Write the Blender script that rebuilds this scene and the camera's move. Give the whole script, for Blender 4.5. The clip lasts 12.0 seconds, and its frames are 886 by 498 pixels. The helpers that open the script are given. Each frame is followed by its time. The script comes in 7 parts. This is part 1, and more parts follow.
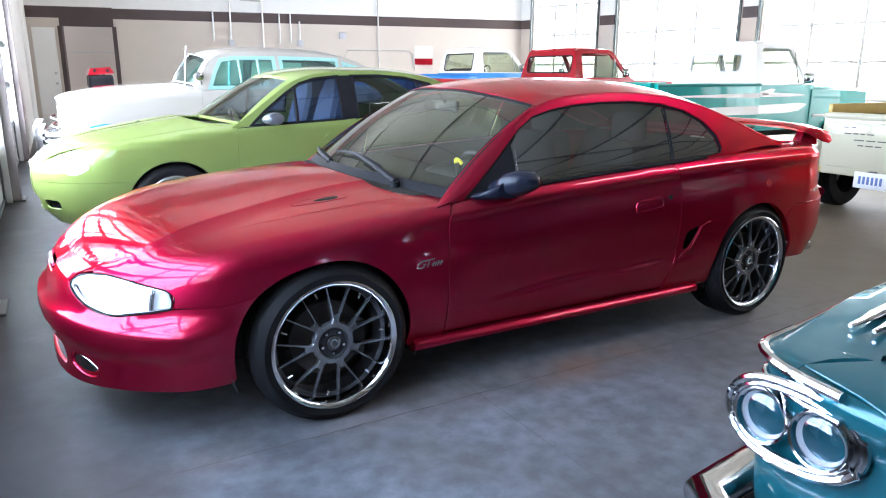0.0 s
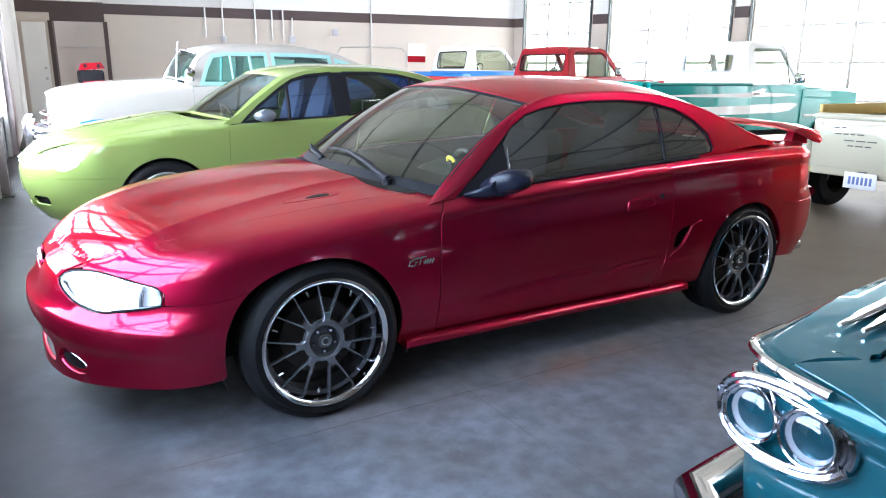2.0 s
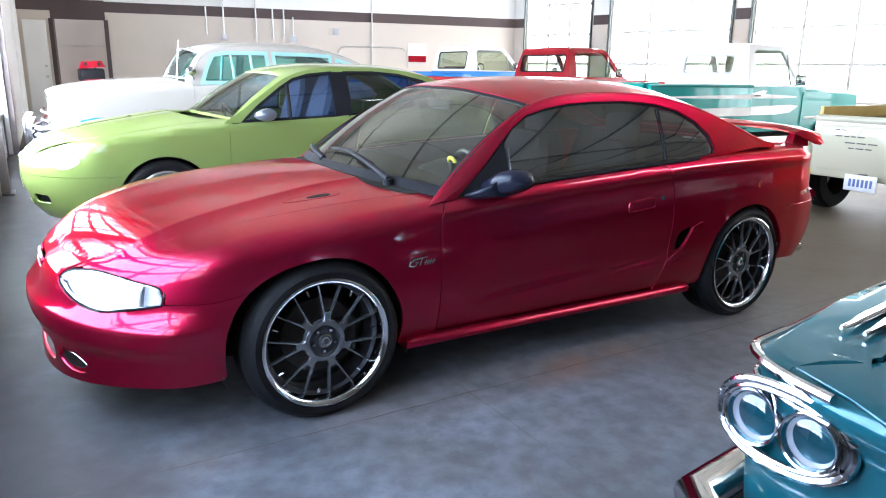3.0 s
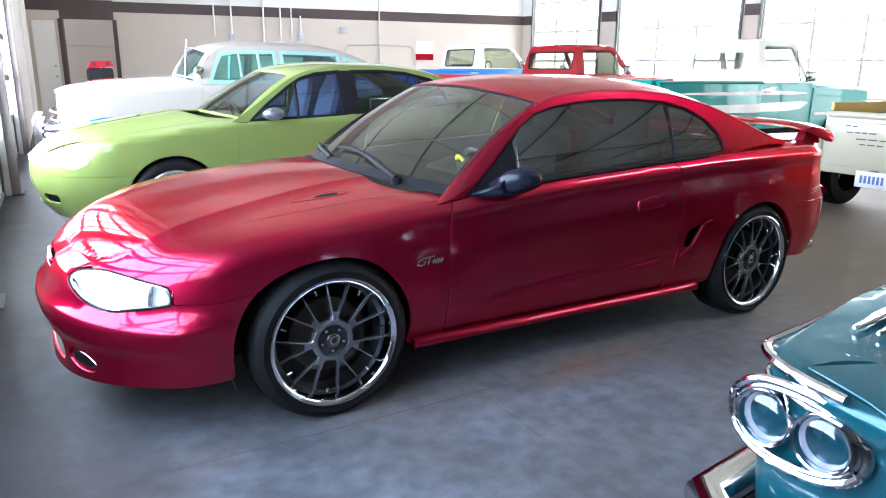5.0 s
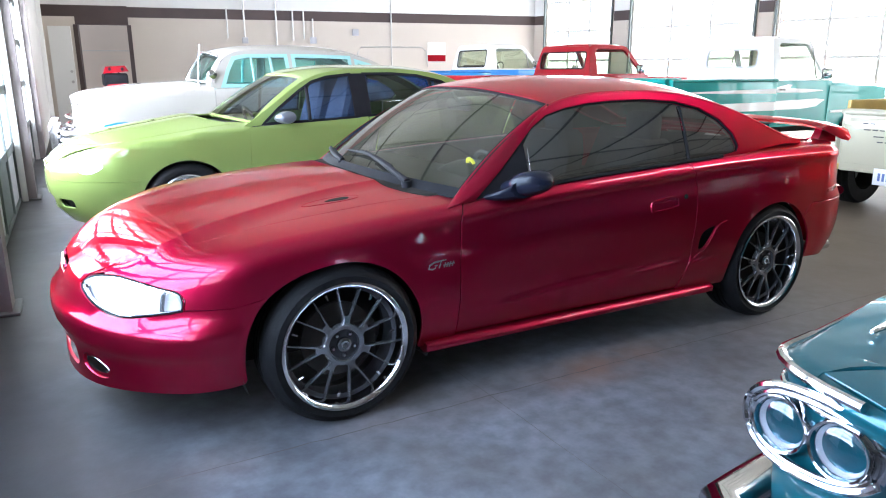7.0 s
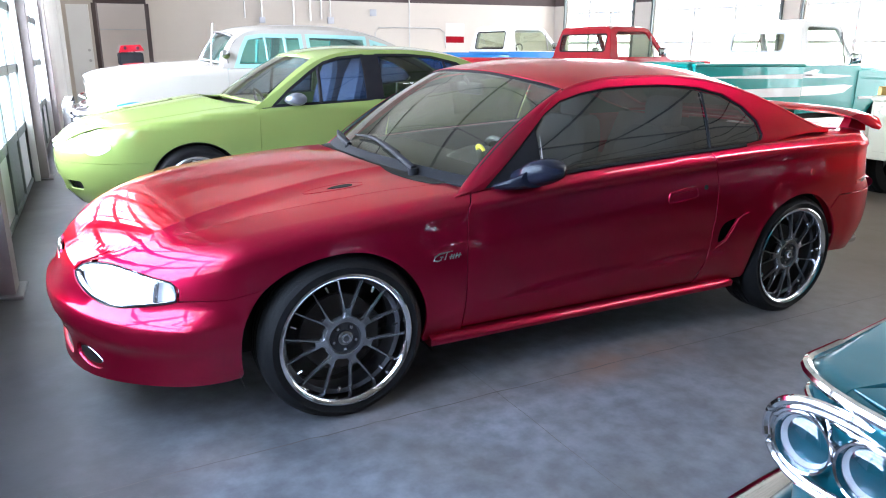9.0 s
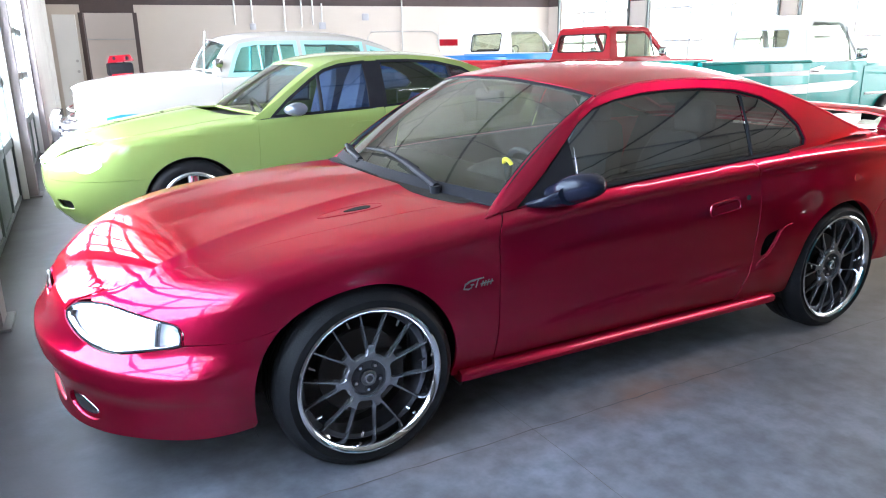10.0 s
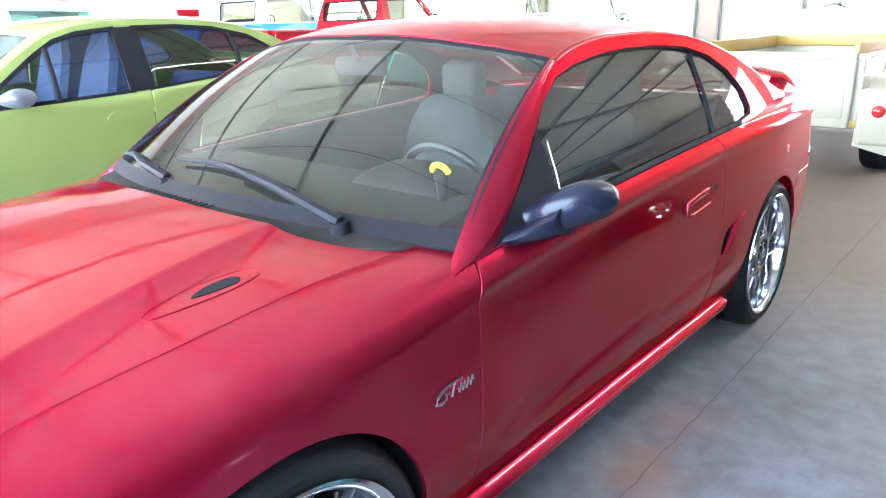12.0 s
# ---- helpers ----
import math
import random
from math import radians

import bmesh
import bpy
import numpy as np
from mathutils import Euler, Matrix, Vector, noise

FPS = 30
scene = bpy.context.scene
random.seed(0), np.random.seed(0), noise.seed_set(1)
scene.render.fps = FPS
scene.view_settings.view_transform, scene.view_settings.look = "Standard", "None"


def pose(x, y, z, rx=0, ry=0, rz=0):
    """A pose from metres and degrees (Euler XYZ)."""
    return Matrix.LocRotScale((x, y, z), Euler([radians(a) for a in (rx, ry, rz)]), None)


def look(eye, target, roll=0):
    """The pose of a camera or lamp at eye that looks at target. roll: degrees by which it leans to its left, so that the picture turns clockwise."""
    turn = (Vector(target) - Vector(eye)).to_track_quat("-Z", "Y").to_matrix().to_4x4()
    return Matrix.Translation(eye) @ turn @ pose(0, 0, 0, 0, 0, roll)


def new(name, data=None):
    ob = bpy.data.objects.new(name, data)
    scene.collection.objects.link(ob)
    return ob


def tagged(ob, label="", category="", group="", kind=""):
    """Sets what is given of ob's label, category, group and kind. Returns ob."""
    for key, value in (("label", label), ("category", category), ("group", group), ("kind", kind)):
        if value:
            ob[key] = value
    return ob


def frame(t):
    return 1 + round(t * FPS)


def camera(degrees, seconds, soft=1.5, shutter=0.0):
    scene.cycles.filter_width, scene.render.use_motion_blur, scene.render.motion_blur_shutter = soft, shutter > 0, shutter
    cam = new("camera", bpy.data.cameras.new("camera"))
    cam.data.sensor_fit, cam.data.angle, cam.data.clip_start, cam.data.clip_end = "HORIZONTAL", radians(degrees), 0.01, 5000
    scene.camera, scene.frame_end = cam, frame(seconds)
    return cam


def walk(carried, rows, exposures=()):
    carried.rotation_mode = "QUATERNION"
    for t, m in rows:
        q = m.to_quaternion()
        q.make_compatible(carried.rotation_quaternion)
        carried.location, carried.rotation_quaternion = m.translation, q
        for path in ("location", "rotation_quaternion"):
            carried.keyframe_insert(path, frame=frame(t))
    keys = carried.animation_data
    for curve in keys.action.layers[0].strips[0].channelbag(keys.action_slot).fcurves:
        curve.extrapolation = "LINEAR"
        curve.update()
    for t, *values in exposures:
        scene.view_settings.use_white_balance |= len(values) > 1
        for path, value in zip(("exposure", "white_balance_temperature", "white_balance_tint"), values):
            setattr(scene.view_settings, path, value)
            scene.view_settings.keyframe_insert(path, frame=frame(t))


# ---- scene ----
cam = camera(64.8, 12.0, soft=1.1)
PATH = [
    (0, (-0.957, -3.342, 1.369), (0.029, -1.671, 0.885), 0.2),
    (0.5, (-0.957, -3.34, 1.369), (0.03, -1.67, 0.881), 0.2),
    (1, (-0.957, -3.339, 1.371), (0.029, -1.67, 0.879), 0.2),
    (1.5, (-0.957, -3.339, 1.367), (0.039, -1.676, 0.878), 0.3),
    (2, (-0.954, -3.34, 1.368), (0.051, -1.681, 0.878), 0.6),
    (2.5, (-0.954, -3.341, 1.368), (0.053, -1.684, 0.88), 0.9),
    (3, (-0.957, -3.335, 1.37), (0.049, -1.677, 0.88), 0.9),
    (5, (-0.953, -3.326, 1.372), (0.033, -1.658, 0.876), 0.6),
    (5.5, (-0.949, -3.324, 1.373), (0.027, -1.649, 0.88), 0.5),
    (6, (-0.946, -3.325, 1.375), (0.021, -1.644, 0.885), 0.3),
    (6.5, (-0.945, -3.327, 1.378), (0.015, -1.641, 0.89), 0.1),
    (8.5, (-0.866, -3.258, 1.384), (0.055, -1.564, 0.852), 0.2),
    (9, (-0.839, -3.232, 1.383), (0.065, -1.532, 0.841), 0.4),
    (9.5, (-0.821, -3.129, 1.382), (0.064, -1.424, 0.824), -0.2),
    (10, (-0.824, -2.928, 1.397), (0.096, -1.235, 0.862), -0.8),
    (10.5, (-0.784, -2.642, 1.373), (0.195, -0.986, 0.825), -0.4),
    (11, (-0.691, -2.328, 1.383), (0.342, -0.706, 0.83), -0.3),
    (11.5, (-0.637, -1.998, 1.363), (0.595, -0.525, 0.803), -0.6),
    (12, (-0.558, -1.73, 1.329), (0.873, -0.475, 0.714), -1.6),
]
walk(cam, [(t, look(eye, target, roll)) for t, eye, target, roll in PATH],
     exposures=[(0, 0.1, 5950, 13.5), (6.5, 0.12, 5950, 13.5), (8.5, 0.16, 5950, 13.5), (9.5, 0.27, 5950, 13.5), (10.5, 0.42, 5950, 13.5), (11.0, 0.49, 5950, 13.5), (11.5, 0.79, 5950, 13.5), (12, 1.07, 5950, 13.5)])

# ---------------------------------------------------------------- light
world = bpy.data.worlds.new("world")
scene.world = world
world.use_nodes = True
wn = world.node_tree.nodes
sky = wn.new("ShaderNodeTexSky")
sky.sky_type, sky.sun_disc = "NISHITA", False
sky.sun_elevation, sky.sun_rotation = radians(55), radians(200)
wn["Background"].inputs["Strength"].default_value = 0.12
world.node_tree.links.new(sky.outputs[0], wn["Background"].inputs[0])
sun_data = bpy.data.lights.new("sun", "SUN")
sun_data.energy, sun_data.angle, sun_data.color = 2.5, radians(0.53), (1.0, 0.95, 0.88)
sun = new("sun", sun_data)
sun.matrix_world = look((4, -30, 43), (4, 0, 0))


def window_light(name, centre, target, width, height, watts, colour):
    data = bpy.data.lights.new(name, "AREA")
    data.shape, data.size, data.size_y, data.energy, data.color = "RECTANGLE", width, height, watts, colour
    ob = new(name, data)
    ob.matrix_world = look(centre, target)
    return ob


# ---------------------------------------------------------------- materials
def tree(name):
    m = bpy.data.materials.new(name)
    m.use_nodes = True
    return m, m.node_tree.nodes, m.node_tree.links, m.node_tree.nodes["Principled BSDF"]


def rgba(c):
    return (c[0], c[1], c[2], 1.0)


def surface(name, colour, rough=0.5, metal=0.0, second=None, scale=6.0, fine=90.0, bump=0.05, mix=0.5, coat=0.0, spread=0.12, dist=0.004, spec=0.5):
    """Two-scale procedural surface: large stains between two colours, fine grain in roughness and relief."""
    m, n, l, b = tree(name)
    co = n.new("ShaderNodeTexCoord")
    big = n.new("ShaderNodeTexNoise")
    big.inputs["Scale"].default_value, big.inputs["Detail"].default_value = scale, 6.0
    small = n.new("ShaderNodeTexNoise")
    small.inputs["Scale"].default_value, small.inputs["Detail"].default_value = fine, 4.0
    l.new(co.outputs["Object"], big.inputs["Vector"])
    l.new(co.outputs["Object"], small.inputs["Vector"])
    ramp = n.new("ShaderNodeValToRGB")
    ramp.color_ramp.elements[0].position, ramp.color_ramp.elements[1].position = 0.5 - mix / 2, 0.5 + mix / 2
    second = second or tuple(c * 0.8 for c in colour)
    ramp.color_ramp.elements[0].color, ramp.color_ramp.elements[1].color = rgba(second), rgba(colour)
    l.new(big.outputs[0], ramp.inputs[0])
    l.new(ramp.outputs[0], b.inputs["Base Color"])
    rr = n.new("ShaderNodeMapRange")
    rr.inputs[3].default_value, rr.inputs[4].default_value = max(0.0, rough - spread), min(1.0, rough + spread)
    l.new(small.outputs[0], rr.inputs[0])
    l.new(rr.outputs[0], b.inputs["Roughness"])
    if bump:
        bp = n.new("ShaderNodeBump")
        bp.inputs["Strength"].default_value, bp.inputs["Distance"].default_value = bump, dist
        l.new(small.outputs[0], bp.inputs["Height"])
        l.new(bp.outputs[0], b.inputs["Normal"])
    b.inputs["Metallic"].default_value = metal
    b.inputs["Specular IOR Level"].default_value = spec
    b.inputs["Coat Weight"].default_value = coat
    b.inputs["Coat Roughness"].default_value = 0.04
    return m


def paint(name, colour, metal=0.35, rough=0.32, coat=1.0, flake=0.12, spec=0.2):
    """Clear-coated car paint with a fine metallic flake and a thin uneven film of dust."""
    m, n, l, b = tree(name)
    co = n.new("ShaderNodeTexCoord")
    fl = n.new("ShaderNodeTexVoronoi")
    fl.inputs["Scale"].default_value = 900.0
    l.new(co.outputs["Object"], fl.inputs["Vector"])
    hs = n.new("ShaderNodeHueSaturation")
    hs.inputs["Color"].default_value = rgba(colour)
    mr = n.new("ShaderNodeMapRange")
    mr.inputs[3].default_value, mr.inputs[4].default_value = 1.0 - flake, 1.0 + flake
    l.new(fl.outputs["Color"], mr.inputs[0])
    l.new(mr.outputs[0], hs.inputs["Value"])
    dust = n.new("ShaderNodeTexNoise")
    dust.inputs["Scale"].default_value, dust.inputs["Detail"].default_value = 3.0, 8.0
    l.new(co.outputs["Object"], dust.inputs["Vector"])
    dr = n.new("ShaderNodeMapRange")
    dr.inputs[1].default_value, dr.inputs[2].default_value = 0.35, 0.8
    dr.inputs[3].default_value, dr.inputs[4].default_value = 0.0, 0.012
    l.new(dust.outputs[0], dr.inputs[0])
    mx = n.new("ShaderNodeMix")
    mx.data_type = "RGBA"
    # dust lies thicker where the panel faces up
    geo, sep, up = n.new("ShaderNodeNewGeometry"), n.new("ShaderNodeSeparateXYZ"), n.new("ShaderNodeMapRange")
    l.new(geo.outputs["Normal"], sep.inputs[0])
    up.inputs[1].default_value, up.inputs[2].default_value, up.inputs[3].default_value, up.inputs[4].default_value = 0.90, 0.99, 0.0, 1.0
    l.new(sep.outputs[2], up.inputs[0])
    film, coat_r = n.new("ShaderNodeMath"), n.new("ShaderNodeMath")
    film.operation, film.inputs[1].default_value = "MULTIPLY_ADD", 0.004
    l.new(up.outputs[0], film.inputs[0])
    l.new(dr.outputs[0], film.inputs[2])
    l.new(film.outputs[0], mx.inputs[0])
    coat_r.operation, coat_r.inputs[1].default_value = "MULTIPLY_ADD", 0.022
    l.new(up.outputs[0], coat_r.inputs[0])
    l.new(hs.outputs[0], mx.inputs[6])
    mx.inputs[7].default_value = (0.45, 0.40, 0.36, 1)
    l.new(mx.outputs[2], b.inputs["Base Color"])
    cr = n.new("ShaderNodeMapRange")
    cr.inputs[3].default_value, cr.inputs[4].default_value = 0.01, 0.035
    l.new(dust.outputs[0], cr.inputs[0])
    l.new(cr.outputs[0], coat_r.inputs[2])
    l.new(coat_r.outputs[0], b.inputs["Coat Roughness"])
    b.inputs["Metallic"].default_value, b.inputs["Roughness"].default_value = metal, rough
    b.inputs["Coat Weight"].default_value = coat
    b.inputs["Specular IOR Level"].default_value = spec
    b.inputs["Specular Tint"].default_value = rgba(tuple(0.1 + 0.9 * c / max(colour) for c in colour))
    return m


def glass(name, tint, alpha, face=0.08):
    """Thin window glass: a tinted see-through layer under a mirror-like surface."""
    m, n, l, b = tree(name)
    n.remove(b)
    tr = n.new("ShaderNodeBsdfTransparent")
    tr.inputs[0].default_value = rgba(tuple(c * alpha for c in tint))
    gl = n.new("ShaderNodeBsdfGlossy")
    gl.inputs["Roughness"].default_value = 0.02
    lw = n.new("ShaderNodeLayerWeight")
    lw.inputs[0].default_value = 0.5
    pw = n.new("ShaderNodeMath")
    pw.operation, pw.inputs[1].default_value = "POWER", 4.0
    l.new(lw.outputs["Facing"], pw.inputs[0])
    mr = n.new("ShaderNodeMapRange")
    mr.inputs[3].default_value, mr.inputs[4].default_value = face, 1.0
    l.new(pw.outputs[0], mr.inputs[0])
    mix = n.new("ShaderNodeMixShader")
    l.new(mr.outputs[0], mix.inputs[0])
    l.new(tr.outputs[0], mix.inputs[1])
    l.new(gl.outputs[0], mix.inputs[2])
    l.new(mix.outputs[0], n["Material Output"].inputs[0])
    return m


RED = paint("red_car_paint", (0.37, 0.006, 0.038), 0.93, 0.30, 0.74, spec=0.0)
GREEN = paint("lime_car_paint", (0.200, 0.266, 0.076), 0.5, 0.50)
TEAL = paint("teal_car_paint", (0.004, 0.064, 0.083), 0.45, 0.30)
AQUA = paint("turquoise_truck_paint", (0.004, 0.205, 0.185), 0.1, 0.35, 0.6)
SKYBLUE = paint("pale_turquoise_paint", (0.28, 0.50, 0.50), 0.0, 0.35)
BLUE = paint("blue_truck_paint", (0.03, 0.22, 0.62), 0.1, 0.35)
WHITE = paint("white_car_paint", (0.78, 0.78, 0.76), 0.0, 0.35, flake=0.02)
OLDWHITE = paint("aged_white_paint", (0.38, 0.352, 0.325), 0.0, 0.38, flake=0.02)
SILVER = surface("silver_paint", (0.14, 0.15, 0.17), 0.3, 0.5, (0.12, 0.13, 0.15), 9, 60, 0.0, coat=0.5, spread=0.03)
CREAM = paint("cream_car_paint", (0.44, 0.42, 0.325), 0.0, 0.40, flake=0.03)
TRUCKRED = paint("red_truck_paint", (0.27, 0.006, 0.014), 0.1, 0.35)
CHROME = surface("chrome", (0.76, 0.76, 0.79), 0.08, 1.0, (0.66, 0.66, 0.69), 5, 60, 0.0, spread=0.04)
ALLOY = surface("machined_alloy", (0.72, 0.72, 0.74), 0.2, 1.0, (0.55, 0.55, 0.57), 20, 200, 0.02, spread=0.06)
GUN = surface("gunmetal_paint", (0.24, 0.245, 0.26), 0.22, 0.85, (0.20, 0.20, 0.21), 15, 40, 0.0, coat=0.4, spread=0.04)
HUBDARK = surface("dark_hub_paint", (0.05, 0.05, 0.055), 0.35, 0.5, (0.035, 0.035, 0.04), 15, 40, 0.0, spread=0.05)
RUBBER = surface("tyre_rubber", (0.0055, 0.0055, 0.0065), 0.55, 0.0, (0.009, 0.0088, 0.0085), 8, 160, 0.25, spread=0.1, spec=0.12)
TRIM = surface("black_plastic", (0.007, 0.007, 0.009), 0.62, 0.0, (0.010, 0.010, 0.012), 12, 300, 0.1, spec=0.13)
COWL = surface("grey_cowl_plastic", (0.016, 0.0145, 0.013), 0.8, 0.0, (0.026, 0.0235, 0.0205), 12, 300, 0.2, spec=0.06)
MIRRORCAP = surface("satin_black_paint", (0.006, 0.007, 0.014), 0.26, 0.0, (0.0062, 0.0072, 0.0145), 12, 40, 0.0, spread=0.004, spec=0.38)
DARK = surface("dark_underbody", (0.012, 0.012, 0.012), 0.8, 0.0, (0.02, 0.018, 0.016), 6, 60, 0.3)
CLOTH = surface("grey_seat_cloth", (0.040, 0.051, 0.061), 0.85, 0.0, (0.031, 0.039, 0.047), 9, 250, 0.3, spec=0.2)
DASH = surface("charcoal_dashboard", (0.009, 0.009, 0.010), 0.65, 0.0, (0.007, 0.007, 0.008), 9, 300, 0.2, spec=0.2)
YELLOW = surface("yellow_plastic", (0.75, 0.60, 0.02), 0.4, 0.0, (0.65, 0.5, 0.02), 9, 100, 0.05)
SILVERTXT = surface("silver_emblem", (0.42, 0.42, 0.44), 0.3, 1.0, (0.36, 0.36, 0.38), 9, 100, 0.0)
REDLENS = surface("red_lens", (0.50, 0.03, 0.03), 0.10, 0.0, (0.42, 0.03, 0.03), 30, 200, 0.1, coat=1.0)
LAMPWHITE = surface("lamp_reflector", (0.85, 0.86, 0.88), 0.18, 0.35, (0.8, 0.8, 0.82), 12, 60, 0.1)
TAN = surface("painted_block", (0.60, 0.53, 0.46), 0.75, 0.0, (0.53, 0.47, 0.41), 0.7, 40, 0.3, mix=0.7)
WALLWHITE = surface("white_wall_paint", (0.80, 0.79, 0.76), 0.7, 0.0, (0.72, 0.71, 0.69), 0.8, 40, 0.2)
BROWN = surface("brown_band_paint", (0.055, 0.035, 0.035), 0.6, 0.0, (0.075, 0.05, 0.045), 1.5, 50, 0.2)
DARKEND = surface("dark_unseen_wall", (0.10, 0.09, 0.085), 0.8, 0.0, (0.075, 0.07, 0.065), 0.7, 40, 0.3)
POSTGREY = surface("post_paint", (0.13, 0.105, 0.10), 0.55, 0.0, (0.19, 0.16, 0.15), 2.0, 60, 0.2)
DOORGREY = surface("grey_door_frame", (0.14, 0.16, 0.155), 0.45, 0.3, (0.10, 0.12, 0.115), 2.5, 60, 0.15)
PALEGREY = surface("pale_grey_paint", (0.50, 0.50, 0.53), 0.5, 0.0, (0.40, 0.40, 0.43), 1.2, 50, 0.15)
CEILING = surface("ceiling_sheet", (0.46, 0.44, 0.38), 0.8, 0.0, (0.38, 0.365, 0.315), 0.6, 30, 0.2)
STEEL = surface("dark_roof_steel", (0.085, 0.078, 0.075), 0.55, 0.2, (0.11, 0.10, 0.095), 3, 60, 0.2)
OUTSIDE = surface("pale_outside_paving", (0.45, 0.43, 0.40), 0.9, 0.0, (0.38, 0.36, 0.33), 0.4, 20, 0.3)
PIPE = surface("galvanised_pipe", (0.55, 0.54, 0.52), 0.4, 0.6, (0.45, 0.44, 0.42), 4, 60, 0.1)
PAPER = surface("white_paper", (0.8, 0.8, 0.78), 0.8, 0.0, (0.75, 0.75, 0.72), 9, 100, 0.05)
GOLDWOOD = surface("golden_bed_paint", (0.52, 0.36, 0.10), 0.5, 0.0, (0.45, 0.30, 0.08), 5, 80, 0.15)
INK = surface("dark_ink", (0.05, 0.05, 0.06), 0.6, 0.0, (0.06, 0.06, 0.07), 9, 100, 0.0)
PLATE = surface("number_plate_white", (0.75, 0.77, 0.82), 0.4, 0.0, (0.68, 0.70, 0.76), 9, 100, 0.05)
PLATEBLUE = surface("number_plate_blue", (0.10, 0.16, 0.40), 0.5, 0.0, (0.12, 0.18, 0.42), 9, 100, 0.0)
SMOKE = glass("smoked_window_glass", (0.84, 0.84, 0.80), 0.34, 0.25)
CLEAR = glass("windscreen_glass", (0.88, 0.97, 0.84), 0.86, 0.14)
DARKGLASS = glass("dark_tinted_glass", (0.80, 0.80, 0.78), 0.12)
BLUEGLASS = glass("blue_tinted_glass", (0.52, 0.71, 1.0), 0.48)
AQUAGLASS = glass("green_tinted_glass", (0.58, 0.95, 0.92), 0.88)
LENS = glass("clear_lamp_lens", (1.0, 1.0, 1.0), 0.96)
LAMPGLASS = glass("ribbed_lamp_glass", (0.94, 0.96, 1.0), 0.9, 0.14)


def pane_material():
    """Dusty ribbed door glazing: part clear, part scattering, with a weak gloss."""
    m, n, l, b = tree("door_pane")
    n.remove(b)
    tr, tl, gl = n.new("ShaderNodeBsdfTransparent"), n.new("ShaderNodeBsdfTranslucent"), n.new("ShaderNodeBsdfGlossy")
    tr.inputs[0].default_value, tl.inputs[0].default_value = (0.92, 0.94, 0.95, 1), (0.85, 0.86, 0.86, 1)
    gl.inputs["Roughness"].default_value = 0.12
    co, nz = n.new("ShaderNodeTexCoord"), n.new("ShaderNodeTexNoise")
    nz.inputs["Scale"].default_value, nz.inputs["Detail"].default_value = 3.0, 6.0
    l.new(co.outputs["Object"], nz.inputs["Vector"])
    mr = n.new("ShaderNodeMapRange")
    mr.inputs[3].default_value, mr.inputs[4].default_value = 0.22, 0.48
    l.new(nz.outputs[0], mr.inputs[0])
    a, c = n.new("ShaderNodeMixShader"), n.new("ShaderNodeMixShader")
    l.new(mr.outputs[0], a.inputs[0])
    l.new(tr.outputs[0], a.inputs[1])
    l.new(tl.outputs[0], a.inputs[2])
    c.inputs[0].default_value = 0.05
    l.new(a.outputs[0], c.inputs[1])
    l.new(gl.outputs[0], c.inputs[2])
    l.new(c.outputs[0], n["Material Output"].inputs[0])
    return m


PANE = pane_material()


